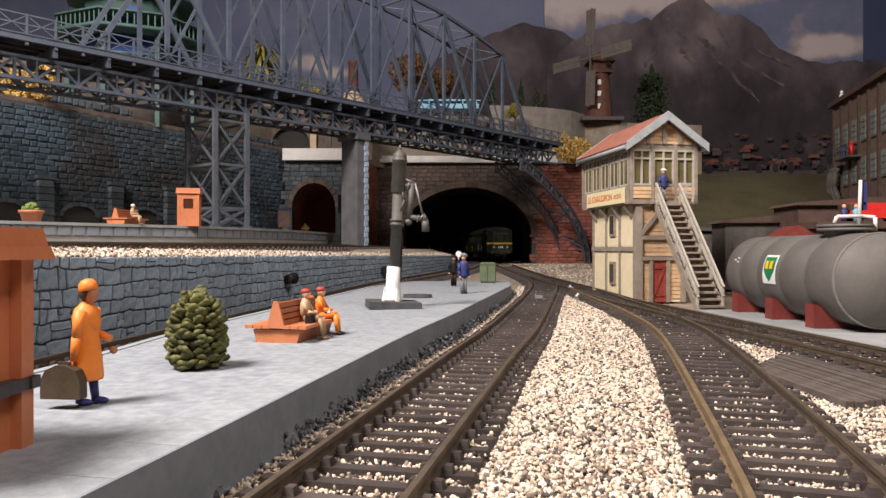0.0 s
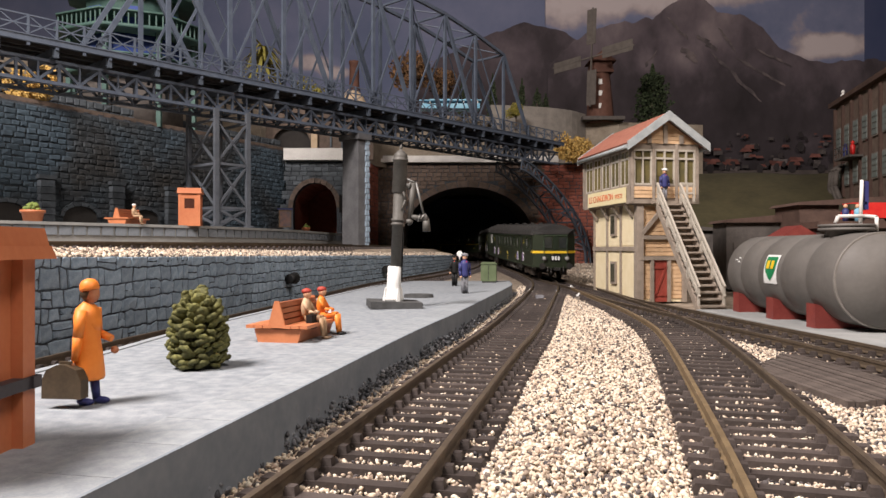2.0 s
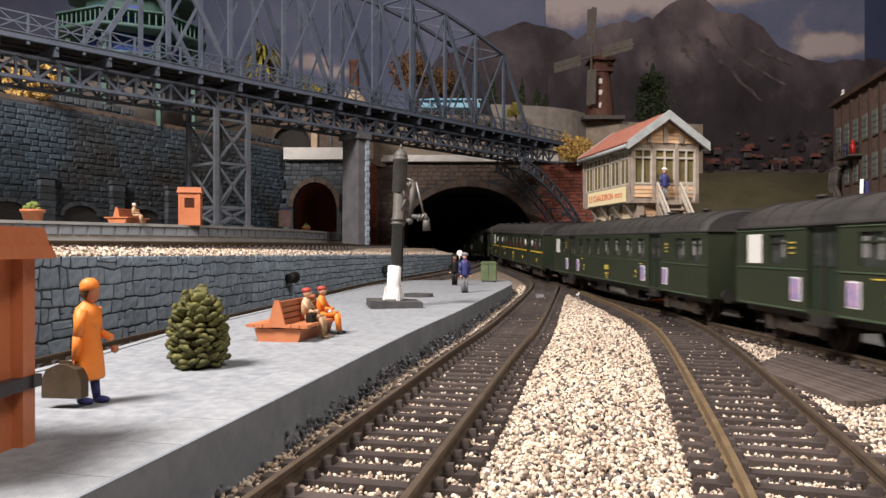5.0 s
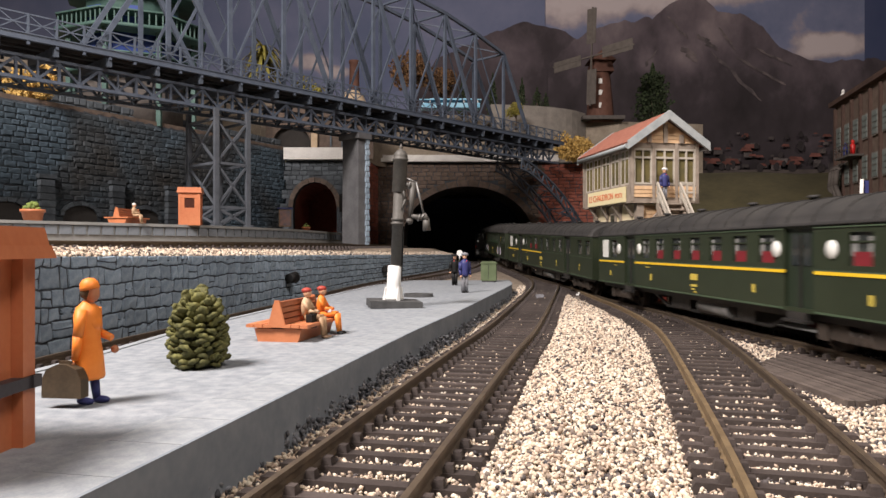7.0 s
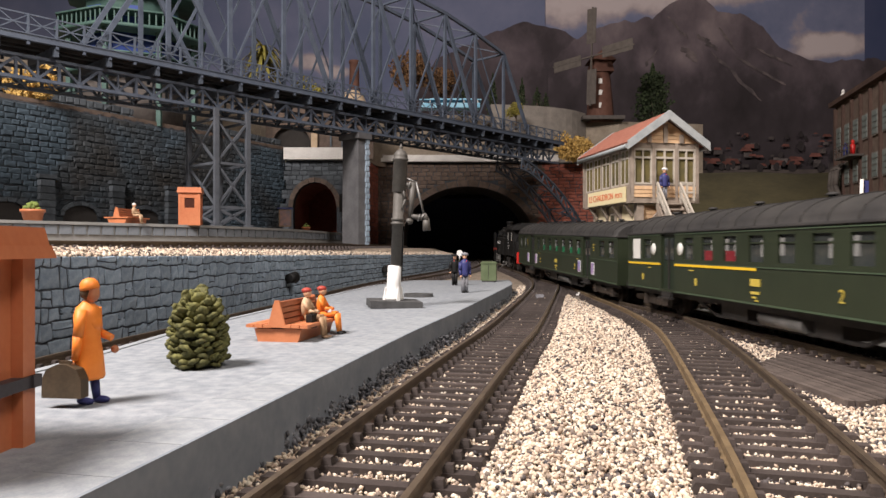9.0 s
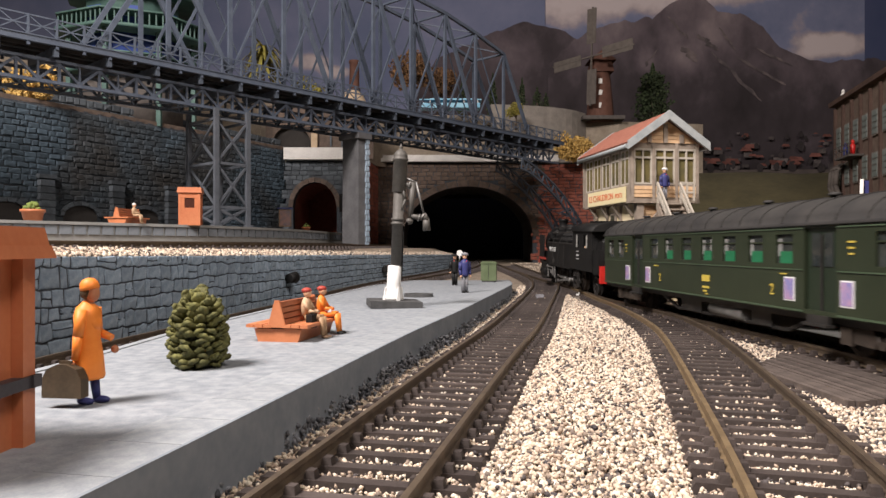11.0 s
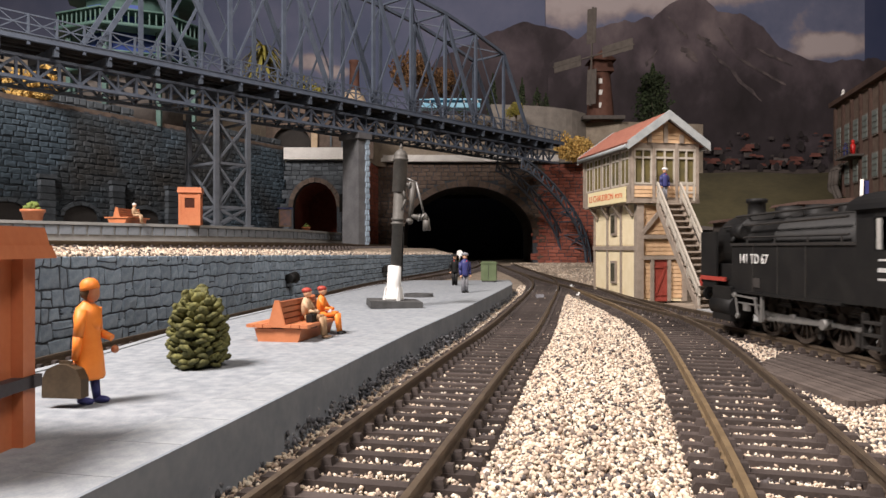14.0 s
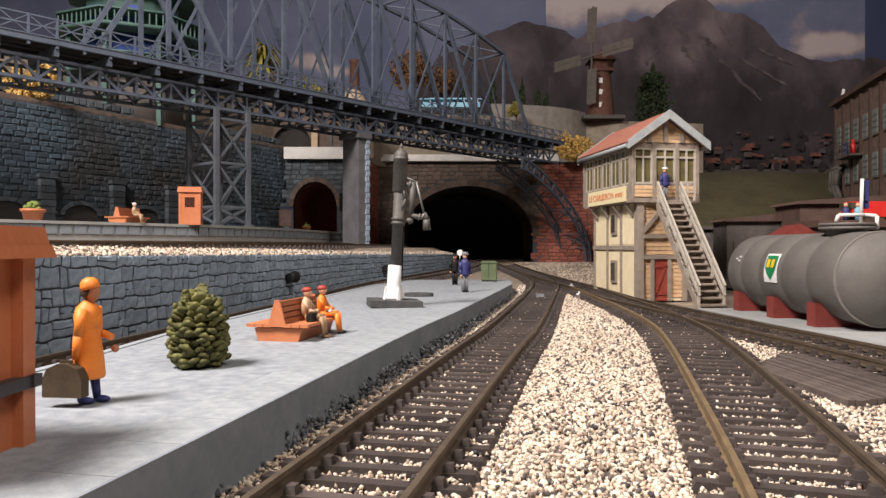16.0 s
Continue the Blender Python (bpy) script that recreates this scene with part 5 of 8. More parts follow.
def coach(label, stripe=None, cab=False, lamps=(), posters=False, seats=(), seat_mat="red_seat"):
    top = thing("passenger_coach", at_mm(0, 0, 0), label, "railway coach", "coaches of the train")
    opens = [(x - 4.4, x + 4.4, 23.6, 32.0) for x in WINDOWS] + [(d - 7, d + 7, SILL + 1.2, GUTTER - 1.0) for d in DOORS]
    bm = bmesh.new()
    for y in (-SIDE, SIDE):
        side_mesh(bm, y, opens)
    for x in (-HALF, HALF):
        bm.faces.new([bm.verts.new(p) for p in ((x, -SIDE, SILL), (x, SIDE, SILL), (x, SIDE, GUTTER), (x, -SIDE, GUTTER))])
    bm.faces.new([bm.verts.new(p) for p in ((-HALF, -SIDE, SILL), (HALF, -SIDE, SILL), (HALF, SIDE, SILL), (-HALF, SIDE, SILL))])
    bmesh.ops.remove_doubles(bm, verts=bm.verts[:], dist=0.01)
    body = part("body", bm, "coach_green", top)
    bm = bmesh.new()
    prof = [(SIDE + 0.7, GUTTER - 0.3), (SIDE + 0.8, GUTTER + 0.5)] + [((SIDE + 0.2) * math.cos(a), GUTTER + 0.6 + 7.6 * math.sin(a)) for a in [math.pi * i / 14 for i in range(15)]] + [(-SIDE - 0.8, GUTTER + 0.5), (-SIDE - 0.7, GUTTER - 0.3)]
    nst, rings = 26, []
    for i in range(nst + 1):
        x = -HALF - 0.6 + (2 * HALF + 1.2) * i / nst
        k = 0.86 if i in (0, nst) else 1.0
        rings.append([bm.verts.new((x, yy, GUTTER + (zz - GUTTER) * k)) for yy, zz in prof])
    for a, b in zip(rings, rings[1:]):
        for i in range(len(prof) - 1):
            f = bm.faces.new((a[i], a[i + 1], b[i + 1], b[i]))
            f.smooth = True
    bm.faces.new(rings[0])
    bm.faces.new(rings[-1][::-1])
    roof = part("roof", bm, "coach_roof", top)
    rib = bmesh.new()
    for (ya, za), (yb, zb) in zip(prof[2:], prof[3:-2]):
        beam(rib, (0, ya, za + 0.1), (0, yb, zb + 0.1), 0.6, 0.5)
    first = part("roof_rib", rib, "coach_roof", roof, at=at_mm(-112, 0, 0))
    for k in range(1, 19):
        twin(first, at_mm(-112 + k * 12.4, 0, 0), roof)
    vent = bmesh.new()
    tube(vent, (0, 0, 0), (0, 0, 1.4), 1.2, seg=10)
    tube(vent, (0, 0, 1.4), (0, 0, 2.2), 2.0, 1.4, seg=10)
    first = None
    for x in (-90, -55, -20, 20, 55, 90):
        m = at_mm(x, -4, GUTTER + 7.2)
        if first is None:
            first = part("roof_vent", vent, "coach_roof", roof, at=m)
        else:
            twin(first, m, roof)
    pane = bmesh.new()
    quad_box(pane, (0, 0, 0), (8.8, 0.3, 8.4))
    bar = bmesh.new()
    quad_box(bar, (0, 0, 0), (9.0, 0.4, 0.45))
    first = None
    for y in (-SIDE + 0.9, SIDE - 0.9):
        for x in WINDOWS:
            m = at_mm(x, y, 27.8)
            if first is None:
                first, fbar = part("window_pane", pane, "pane", body, at=m), part("window_bar", bar, "coach_green", body, at=at_mm(x, y * 1.02, 29.6))
            else:
                twin(first, m, body)
                twin(fbar, at_mm(x, y * 1.02, 29.6), body)
    if seats:
        bm = bmesh.new()
        quad_box(bm, (0, 0, 0), (6.6, 0.3, 3.6))
        first = None
        for x in seats:
            m = at_mm(x + random.uniform(-0.5, 0.5), -SIDE + 0.72, 25.3)
            if first is None:
                first = part("seat_back", bm, seat_mat, body, at=m)
            else:
                twin(first, m, body)
    bm = bmesh.new()
    quad_box(bm, (0, 0, 0), (2.2, 0.25, 5.2))
    first = None
    for x in WINDOWS:
        for k in (-3.0, 3.1):
            if random.random() < 0.6:
                m = at_mm(x + k, -SIDE + 0.74, 28.2 + random.uniform(-0.4, 0.4))
                if first is None:
                    first = part("curtain", bm, "curtain", body, at=m)
                else:
                    twin(first, m, body)
    for y in (-1, 1):
        for d in DOORS:
            # Recessed doors take the darker, shaded copy of the green.
            bm = bmesh.new()
            quad_box(bm, (d, y * (SIDE - 1.2), 22.3), (13.6, 0.5, 22.4))
            door = part("door", bm, "coach_dark", top)
            for k in (-2.8, 2.8):
                bm = bmesh.new()
                quad_box(bm, (d + k, y * (SIDE - 0.9), 27.6), (3.6, 0.4, 9))
                part("door_pane", bm, "pane", door)
            bm = bmesh.new()
            quad_box(bm, (d, y * (SIDE - 0.7), 21), (0.5, 0.8, 21))
            part("door_seam", bm, "dark_metal", door)
            bm = bmesh.new()
            quad_box(bm, (d, y * (SIDE + 0.6), 7.6), (11, 2.4, 0.7))
            quad_box(bm, (d, y * (SIDE + 0.2), 8.8), (9, 1.2, 2.6))
            part("step", bm, "dark_metal", door)
    for z, h in ((22.0, 0.35), (GUTTER - 1.0, 0.35), (SILL + 0.6, 0.5)):
        for y in (-1, 1):
            for a, b in ((-HALF, -77.4), (-62.6, 59.6), (74.4, HALF)):
                bm = bmesh.new()
                quad_box(bm, ((a + b) / 2, y * (SIDE + 0.1), z), (b - a, 0.4, h))
                part("moulding", bm, "coach_line", body)
    if stripe:
        for a, b in stripe:
            bm = bmesh.new()
            quad_box(bm, ((a + b) / 2, -SIDE - 0.12, 21.4), (b - a, 0.3, 1.0))
            part("class_stripe", bm, "yellow", body, "yellow class stripe")
    marks = [(0, 17.2, 5.8, 2.3), (0, 14.0, 5.0, 0.8), (-0.6, 12.6, 2.4, 0.6), (0.9, 11.6, 1.6, 0.5)]
    if stripe:
        marks += [(-98, 15.4, 1.5, 2.6), (-43, 15.4, 1.5, 2.6), (-47, 19.6, 4.0, 0.35), (-90, 19.6, 3.0, 0.35)]
        if len(stripe) > 2:
            marks += [(43, 15.4, 1.5, 2.6), (97, 15.4, 1.5, 2.6)]
        else:
            for x in (42.5, 94):
                glyphs("2", 5.0, "stencil_yellow", at_mm(x, -SIDE - 0.25, 15.6) @ pose(0, 0, 0, 90, 0, 0), body)
    else:
        marks += [(x, 29.6 - 1.5 * k, 2.8 - 0.5 * k, 0.45) for x in (-84.5, 80) for k in range(3)] + [(-47, 20.6, 4.4, 0.35), (50, 20.6, 3.6, 0.35)]
        for x in (-42.5, 44):
            glyphs("2", 4.6, "stencil_yellow", at_mm(x, -SIDE - 0.25, 15.6) @ pose(0, 0, 0, 90, 0, 0), body)
    for x, z, w, h in marks:
        bm = bmesh.new()
        quad_box(bm, (x, -SIDE - 0.12, z), (w, 0.3, h))
        part("stencil", bm, "stencil_yellow", body)
    if lamps:
        for x in lamps:
            bm = bmesh.new()
            lathe(bm, (x, -SIDE - 0.1, 27.6), [(2.6, 0), (2.4, 0.35), (0.1, 0.5)], 16, turn=Matrix.Rotation(math.pi / 2, 3, "X"))
            part("round_sticker", bm, "lamp_white", body)
    if posters:
        for x in (-82.5, -56.5, 53, 78.5):
            bm = bmesh.new()
            quad_box(bm, (x, -SIDE - 0.1, 16.4), (5.2, 0.3, 6.8))
            pl = part("poster", bm, "white", body)
            bm = bmesh.new()
            quad_box(bm, (x, -SIDE - 0.3, 16.4), (4.4, 0.2, 6.0))
            part("poster_print", bm, "poster", pl)
    if seat_mat == "red_seat":
        bm = bmesh.new()
        quad_box(bm, (-106, -SIDE - 0.12, 27.8), (8.6, 0.3, 9.0))
        part("destination_board", bm, "lamp_white", body)
    # underframe
    bm = bmesh.new()
    quad_box(bm, (0, 0, 9), (2 * HALF - 4, 27, 2))
    for x0, w in ((-22, 18), (30, 12)):
        quad_box(bm, (x0, 0, 6), (w, 24, 5))
    for y in (-11, 11):
        beam(bm, (-52, y, 8), (-36, y, 3.6), 1, 1)
        beam(bm, (-36, y, 3.6), (44, y, 3.6), 1, 1)
        beam(bm, (44, y, 3.6), (56, y, 8), 1, 1)
    part("underframe", bm, "dark_metal", top)
    bm = bmesh.new()
    tube(bm, (-4, -11, 6), (20, -11, 6), 2.6, seg=12)
    part("air_tank", bm, "steel_grey", top)
    for x in (-88, 88):
        bogie(top, x)
    for x in (-HALF, HALF):
        s = 1 if x > 0 else -1
        x += 4 if cab and x > 0 else 0
        for y in (-10.2, 10.2):
            bm = bmesh.new()
            tube(bm, (x - s * 3, y, 11.2), (x + s * 3, y, 11.2), 1.2, seg=10)
            tube(bm, (x + s * 3, y, 11.2), (x + s * 3.6, y, 11.2), 2.4, seg=14)
            part("buffer", bm, "dark_metal", top)
        bm = bmesh.new()
        quad_box(bm, (x + s * 4.4, 0, 9.0), (8.8, 3, 2))
        part("coupling", bm, "dark_metal", top)
        if not (cab and x > 0):
            bm = bmesh.new()
            quad_box(bm, (x + s * 4.0, 0, 22), (8.0, 11, 25))
            part("gangway_bellows", bm, "coach_roof", top)
    if cab:
        x = HALF + 5.1
        bm = bmesh.new()
        prism(bm, [(HALF - 0.2, -SIDE), (HALF + 5, -9.2), (HALF + 5, 9.2), (HALF - 0.2, SIDE)], SILL, GUTTER + 0.4)
        part("cab_nose", bm, "coach_green", body)
        bm = bmesh.new()
        prism(bm, [(HALF - 1, -SIDE - 0.4), (HALF + 5.8, -9.8), (HALF + 5.8, 9.8), (HALF - 1, SIDE + 0.4)], GUTTER + 0.4, lambda px_, py_: GUTTER + (1.6 if px_ > HALF else 4.6))
        part("nose_roof", bm, "coach_roof", roof)
        for y in (-5.6, 5.6):
            bm = bmesh.new()
            quad_box(bm, (x, y, 28.6), (0.6, 5.6, 8.0))
            part("cab_window", bm, "pane", body)
        bm = bmesh.new()
        prism(bm, [(HALF - 0.1, -SIDE - 0.25), (HALF + 5.25, -9.3), (HALF + 5.25, 9.3), (HALF - 0.1, SIDE + 0.25)], 20.6, 22.4)
        part("front_band", bm, "yellow", body, "yellow warning band")
        for y in (-1, 1):
            bm = bmesh.new()
            quad_box(bm, (HALF - 2.9, y * (SIDE + 0.12), 21.5), (5.8, 0.3, 1.8))
            part("side_band", bm, "yellow", body)
        for y in (-8.6, 8.6):
            bm = bmesh.new()
            tube(bm, (x - 0.6, y, 16.8), (x + 1.4, y, 16.8), 1.8, 2.0, 16)
            lf = part("headlight", bm, "dark_metal", body)
            bm = bmesh.new()
            lathe(bm, (x + 1.4, y, 16.8), [(1.6, 0), (1.2, 0.4), (0.1, 0.6)], 16, turn=Matrix.Rotation(math.pi / 2, 3, "Y"))
            part("lens", bm, "cab_glass", lf)
        bm = bmesh.new()
        quad_box(bm, (x + 0.3, 0, 17.4), (0.6, 7.4, 5.4))
        pl = part("code_plate", bm, "black", body)
        for y in (-2.1, 0.2, 2.4):
            bm = bmesh.new()
            quad_box(bm, (x + 0.7, y, 17), (0.3, 1.4, 2.8))
            part("code_bar", bm, "white", pl)
        for y in (-8.8, 8.8):
            bm = bmesh.new()
            tube(bm, (x + 0.6, y, 14), (x + 0.6, y, 32), 0.3, seg=6)
            part("grab_rail", bm, "coach_line", body)
        bm = bmesh.new()
        quad_box(bm, (x + 0.2, 0, GUTTER - 0.4), (0.6, 18, 0.6))
        part("front_cornice", bm, "coach_line", body)
        bm = bmesh.new()
        quad_box(bm, (x + 0.1, 0, 28.4), (0.7, 3.6, 10))
        part("gangway_door", bm, "coach_dark", body)
        for y, z in ((-6, 8.6), (6, 8.6), (-3.5, 7.6), (3.5, 7.6)):
            bm = bmesh.new()
            tube(bm, (x, y, z + 2.4), (x + 1.4, y, z), 0.5, seg=8)
            tube(bm, (x + 1.4, y, z), (x + 1.2, y, z - 3), 0.5, seg=8)
            part("hose", bm, "dark_metal", top)
        bm = bmesh.new()
        quad_box(bm, (x - 0.4, 0, 11.0), (1.6, 22, 3))
        part("buffer_beam", bm, "coach_green", top)
    return top


M["stencil_yellow"] = mat("stencil_yellow", (0.55, 0.42, 0.06), (0.6, 0.48, 0.1), 0.5, size=4, bump=0.0)
M["steel_grey"] = mat("steel_grey", (0.17, 0.168, 0.16), (0.27, 0.262, 0.25), 0.45, 0.4, size=5, bump=0.05)
COACHES = [
    coach("dark green control coach with yellow front band and posters", cab=True, posters=True),
    coach("dark green coach with advertising posters beside its doors", posters=True),
    coach("dark green coach with a full yellow class stripe and red seats", stripe=((-117, -77.5), (-62.5, 60.5), (74.5, 117)), lamps=(-85, -57, 56, 82), seats=WINDOWS[3:10]),
    coach("dark green coach with yellow stripe along its rear half", stripe=((-117, -77.5), (-62.5, 0.5)), lamps=(-85, -57), seats=WINDOWS[3:5]),
    coach("dark green coach with green seats next to the locomotive", posters=True, seats=WINDOWS[3:9], seat_mat="green_seat"),
]
LOCO_PARTS = {}


def locomotive():
    """Its bunker leads (+x), the smokebox trails (-x)."""
    top = thing("steam_locomotive", at_mm(0, 0, 0), "black tank steam locomotive with red buffer beams", "locomotive")
    X = Matrix.Rotation(math.pi / 2, 3, "Y")
    bm = bmesh.new()
    lathe(bm, (-72, 0, 28.5), [(0.1, -1.6), (5, -1.2), (10.4, 0), (11.4, 0.8), (11.4, 15), (11.7, 15.2), (11.7, 16.2), (10.4, 16.4), (10.4, 40), (10.8, 40.2), (10.8, 41.2), (10.4, 41.4), (10.4, 95)], 32, turn=X)
    boiler = part("boiler", bm, "black", top)
    bm = bmesh.new()
    quad_box(bm, (-62, 0, 18), (18, 25, 9))
    quad_box(bm, (-53, 0, 21), (4, 24, 14))
    chamfer(bm, 0.6)
    part("smokebox_saddle", bm, "black", boiler)
    bm = bmesh.new()
    lathe(bm, (-62, 0, 38.8), [(4, 0), (3.2, 1.2), (3.0, 5.2), (3.7, 5.6), (3.7, 6.8), (2.6, 6.9)], 20)
    part("chimney", bm, "black", boiler)
    for x, r, h in ((-40, 4.6, 4.4), (-24, 4.2, 4.0), (-8, 3.2, 3.2)):
        bm = bmesh.new()
        lathe(bm, (x, 0, 37.6), [(r + 0.6, 0), (r, 1), (r, h - 1.4), (r * 0.8, h - 0.3), (0.1, h)], 20)
        part("dome", bm, "black", boiler)
    for z in (40.2, 36.4):
        bm = bmesh.new()
        tube(bm, (-64, -11 if z < 38 else -6.5, z - 1), (8, -11 if z < 38 else -6.5, z), 0.45, seg=6)
        part("pipe", bm, "dark_metal", boiler)
    bm = bmesh.new()
    tube(bm, (-56, -10, 33.5), (-49, -10, 33.5), 2.8, seg=14)
    tube(bm, (-55, -10.5, 33.5), (-54, -13, 30), 0.8, seg=8)
    part("air_pump", bm, "black", boiler)
    for y in (-14.6, 14.6):
        bm = bmesh.new()
        quad_box(bm, (-68.5, y, 24), (13, 0.7, 20))
        chamfer(bm, 0.3)
        part("smoke_deflector", bm, "black", top)
        bm = bmesh.new()
        s = 1 if y > 0 else -1
        quad_box(bm, (-16, s * 11.4, 21.6), (68, 7, 15.6))
        chamfer(bm, 0.7)
        tank = part("side_tank", bm, "black", top)
        bm = bmesh.new()
        quad_box(bm, (-16, s * 15.1, 29.2), (68.4, 0.5, 0.8))
        part("tank_flange", bm, "dark_metal", tank)
        for x in (-35, -20, -5):
            bm = bmesh.new()
            quad_box(bm, (x, s * 15.0, 21.6), (0.5, 0.3, 15))
            part("rivet_strip", bm, "dark_metal", tank)
        bm = bmesh.new()
        quad_box(bm, (-33, s * 14.95, 17), (5, 0.4, 3))
        part("hatch", bm, "tunnel_dark", tank)
        bm = bmesh.new()
        tube(bm, (-48, s * 11.5, 31.6), (9, s * 11.5, 31.6), 0.35, seg=6)
        for x in (-46, -28, -10, 6):
            tube(bm, (x, s * 11.5, 29), (x, s * 11.5, 31.6), 0.3, seg=6)
        part("handrail", bm, "dark_metal", tank)
        for x in (-24.5, -6, 11):
            bm = bmesh.new()
            for k in range(4):
                quad_box(bm, (x, s * 9.6, 10.2 + k * 0.7), (8 - k * 1.4, 1.2, 0.5))
            part("leaf_spring", bm, "dark_metal", top)
            bm = bmesh.new()
            quad_box(bm, (x, s * 9.8, 5.5), (1.6, 1.2, 6))
            part("brake_hanger", bm, "dark_metal", top)
        bm = bmesh.new()
        quad_box(bm, (-64, s * 15.3, 17.2), (20, 0.7, 1.4))
        part("valance", bm, "hat_red", top)
        bm = bmesh.new()
        quad_box(bm, (-20, s * 12, 13.6), (64, 7, 0.9))
        part("running_board", bm, "black", tank)
        bm = bmesh.new()
        tube(bm, (-63, s * 13.6, 8.0), (-47, s * 13.6, 8.0), 3.7, seg=20)
        quad_box(bm, (-55, s * 12.6, 9), (14, 7.4, 11.5))
        chamfer(bm, 0.3)
        cyl = part("cylinder", bm, "black", top)
        bm = bmesh.new()
        beam(bm, (-47, s * 14.6, 9.9), (-30, s * 14.6, 9.9), 0.5, 0.5)
        quad_box(bm, (-40, s * 14.6, 8.8), (3, 1.2, 2.6))
        beam(bm, (-30, s * 14.6, 5), (-30, s * 14.6, 13), 0.8, 1.1)
        part("slide_bar", bm, "steel_grey", cyl)
        bm = bmesh.new()
        beam(bm, (-54, s * 15.9, 12.6), (-32, s * 15.4, 11.9), 0.5, 0.6)
        beam(bm, (-33, s * 15.4, 12.4), (-31.5, s * 15.4, 6.5), 0.5, 0.9)
        beam(bm, (-46, s * 15.6, 12.4), (-44, s * 15.6, 5.5), 0.5, 0.7)
        tube(bm, (-46, s * 15.4, 12.4), (-46, s * 16.2, 12.4), 0.9, seg=10)
        tube(bm, (-44, s * 15.4, 5.6), (-44, s * 16.2, 5.6), 0.9, seg=10)
        part("valve_gear", bm, "steel_grey", top)
        bm = bmesh.new()
        for k in range(3):
            quad_box(bm, (24, s * 14.6, 4 + k * 3), (7, 2, 0.6))
        for k in (-3.6, 3.6):
            quad_box(bm, (24 + k, s * 14.6, 7.6), (0.6, 1.6, 9))
        part("cab_steps", bm, "dark_metal", top)
        bm = bmesh.new()
        tube(bm, (-74, y * 0.68, 11), (-78, y * 0.68, 11), 1.4, seg=12)
        tube(bm, (-78, y * 0.68, 11), (-78.8, y * 0.68, 11), 2.7, seg=16)
        part("buffer", bm, "black", top)
        bm = bmesh.new()
        tube(bm, (69, y * 0.68, 11), (74, y * 0.68, 11), 1.4, seg=12)
        tube(bm, (74, y * 0.68, 11), (74.8, y * 0.68, 11), 2.7, seg=16)
        part("buffer", bm, "black", top)
    # cab with window and door openings
    for s in (-1, 1):
        bm = bmesh.new()
        y = s * 15
        for x0, x1, z0, z1 in ((18, 58, 14, 27.5), (18, 25, 27.5, 37), (31, 40, 27.5, 37), (49, 58, 27.5, 37), (18, 58, 35.4, 38)):
            quad_box(bm, ((x0 + x1) / 2, y, (z0 + z1) / 2), (x1 - x0, 0.9, z1 - z0))
        side = part("cab_side", bm, "black", top)
        for x in (26, 46.5):
            bm = bmesh.new()
            quad_box(bm, (x + 0.6, y * 1.02, 31.4), (1.5, 0.4, 7.4))
            part("wind_glass", bm, "cab_glass", side)
        for z, w in ((25.2, 4.4), (22.8, 5), (20.6, 5)):
            bm = bmesh.new()
            quad_box(bm, (29, y + s * 0.55, z), (w, 0.2, 0.5 if z != 22.8 else 1.0))
            part("number_bar", bm, "faded_white", side)
    bm = bmesh.new()
    for x in (18.4, 57.6):
        quad_box(bm, (x, 0, 27), (0.9, 29, 22))
    part("cab_end", bm, "black", top)
    bm = bmesh.new()
    prof = [(-16.4, 37.4), (-15.8, 38.8)] + [(-15.4 * math.cos(math.pi * i / 12), 38.8 + 4.0 * math.sin(math.pi * i / 12)) for i in range(1, 12)] + [(15.8, 38.8), (16.4, 37.4)]
    a = [bm.verts.new((15, y, z)) for y, z in prof]
    b = [bm.verts.new((63, y, z)) for y, z in prof]
    for i in range(len(prof) - 1):
        bm.faces.new((a[i], a[i + 1], b[i + 1], b[i])).smooth = True
    bm.faces.new(a)
    bm.faces.new(b[::-1])
    quad_box(bm, (38, 0, 43), (24, 14, 1.0))
    part("cab_roof", bm, "black", top)
    bm = bmesh.new()
    quad_box(bm, (62.5, 0, 20), (10.4, 29, 14))
    quad_box(bm, (62.3, 0, 29), (9.6, 25, 5), taper=0.94)
    chamfer(bm, 0.7)
    bunker = part("bunker", bm, "black", top)
    bm = bmesh.new()
    for k in range(60):
        blob(bm, (random.uniform(59.5, 65), random.uniform(-10, 10), 31.2 + random.uniform(-0.6, 0.8)), [random.uniform(1, 2)] * 3, sub=1, rough=0.4)
    tagged(part("coal", bm, "coal", bunker), kind="stuff")
    bm = bmesh.new()
    lathe(bm, (40, -9.5, 15), [(2, 0), (2.4, 6), (2.6, 12), (1.4, 14)], 12, 1)
    blob(bm, (42, -10.5, 31), (1.7, 1.5, 2.0), 0)
    tube(bm, (41, -11.5, 27), (43, -14.8, 28), 0.7, seg=8, slot=1)
    part("driver_figurine", bm, ["skin", "tan"], top)
    bm = bmesh.new()
    tube(bm, (-70, 0, 16), (-74, 0, 16), 2.2, 2.4, 16)
    part("front_lamp", bm, "dark_metal", top)
    bm = bmesh.new()
    quad_box(bm, (68.6, 0, 13.2), (2.2, 28, 9.6))
    part("rear_beam", bm, "red", top, "bright red rear buffer beam")
    bm = bmesh.new()
    quad_box(bm, (70.2, -6, 16), (1.0, 2.4, 2.4))
    part("rear_lamp", bm, "lamp_white", top)
    bm = bmesh.new()
    quad_box(bm, (-74.6, 0, 15.6), (1.4, 30.6, 3.2))
    part("front_beam", bm, "hat_red", top)
    bm = bmesh.new()
    quad_box(bm, (-65.5, 0, 17.2), (17, 29.6, 0.8))
    part("front_platform", bm, "black", top)
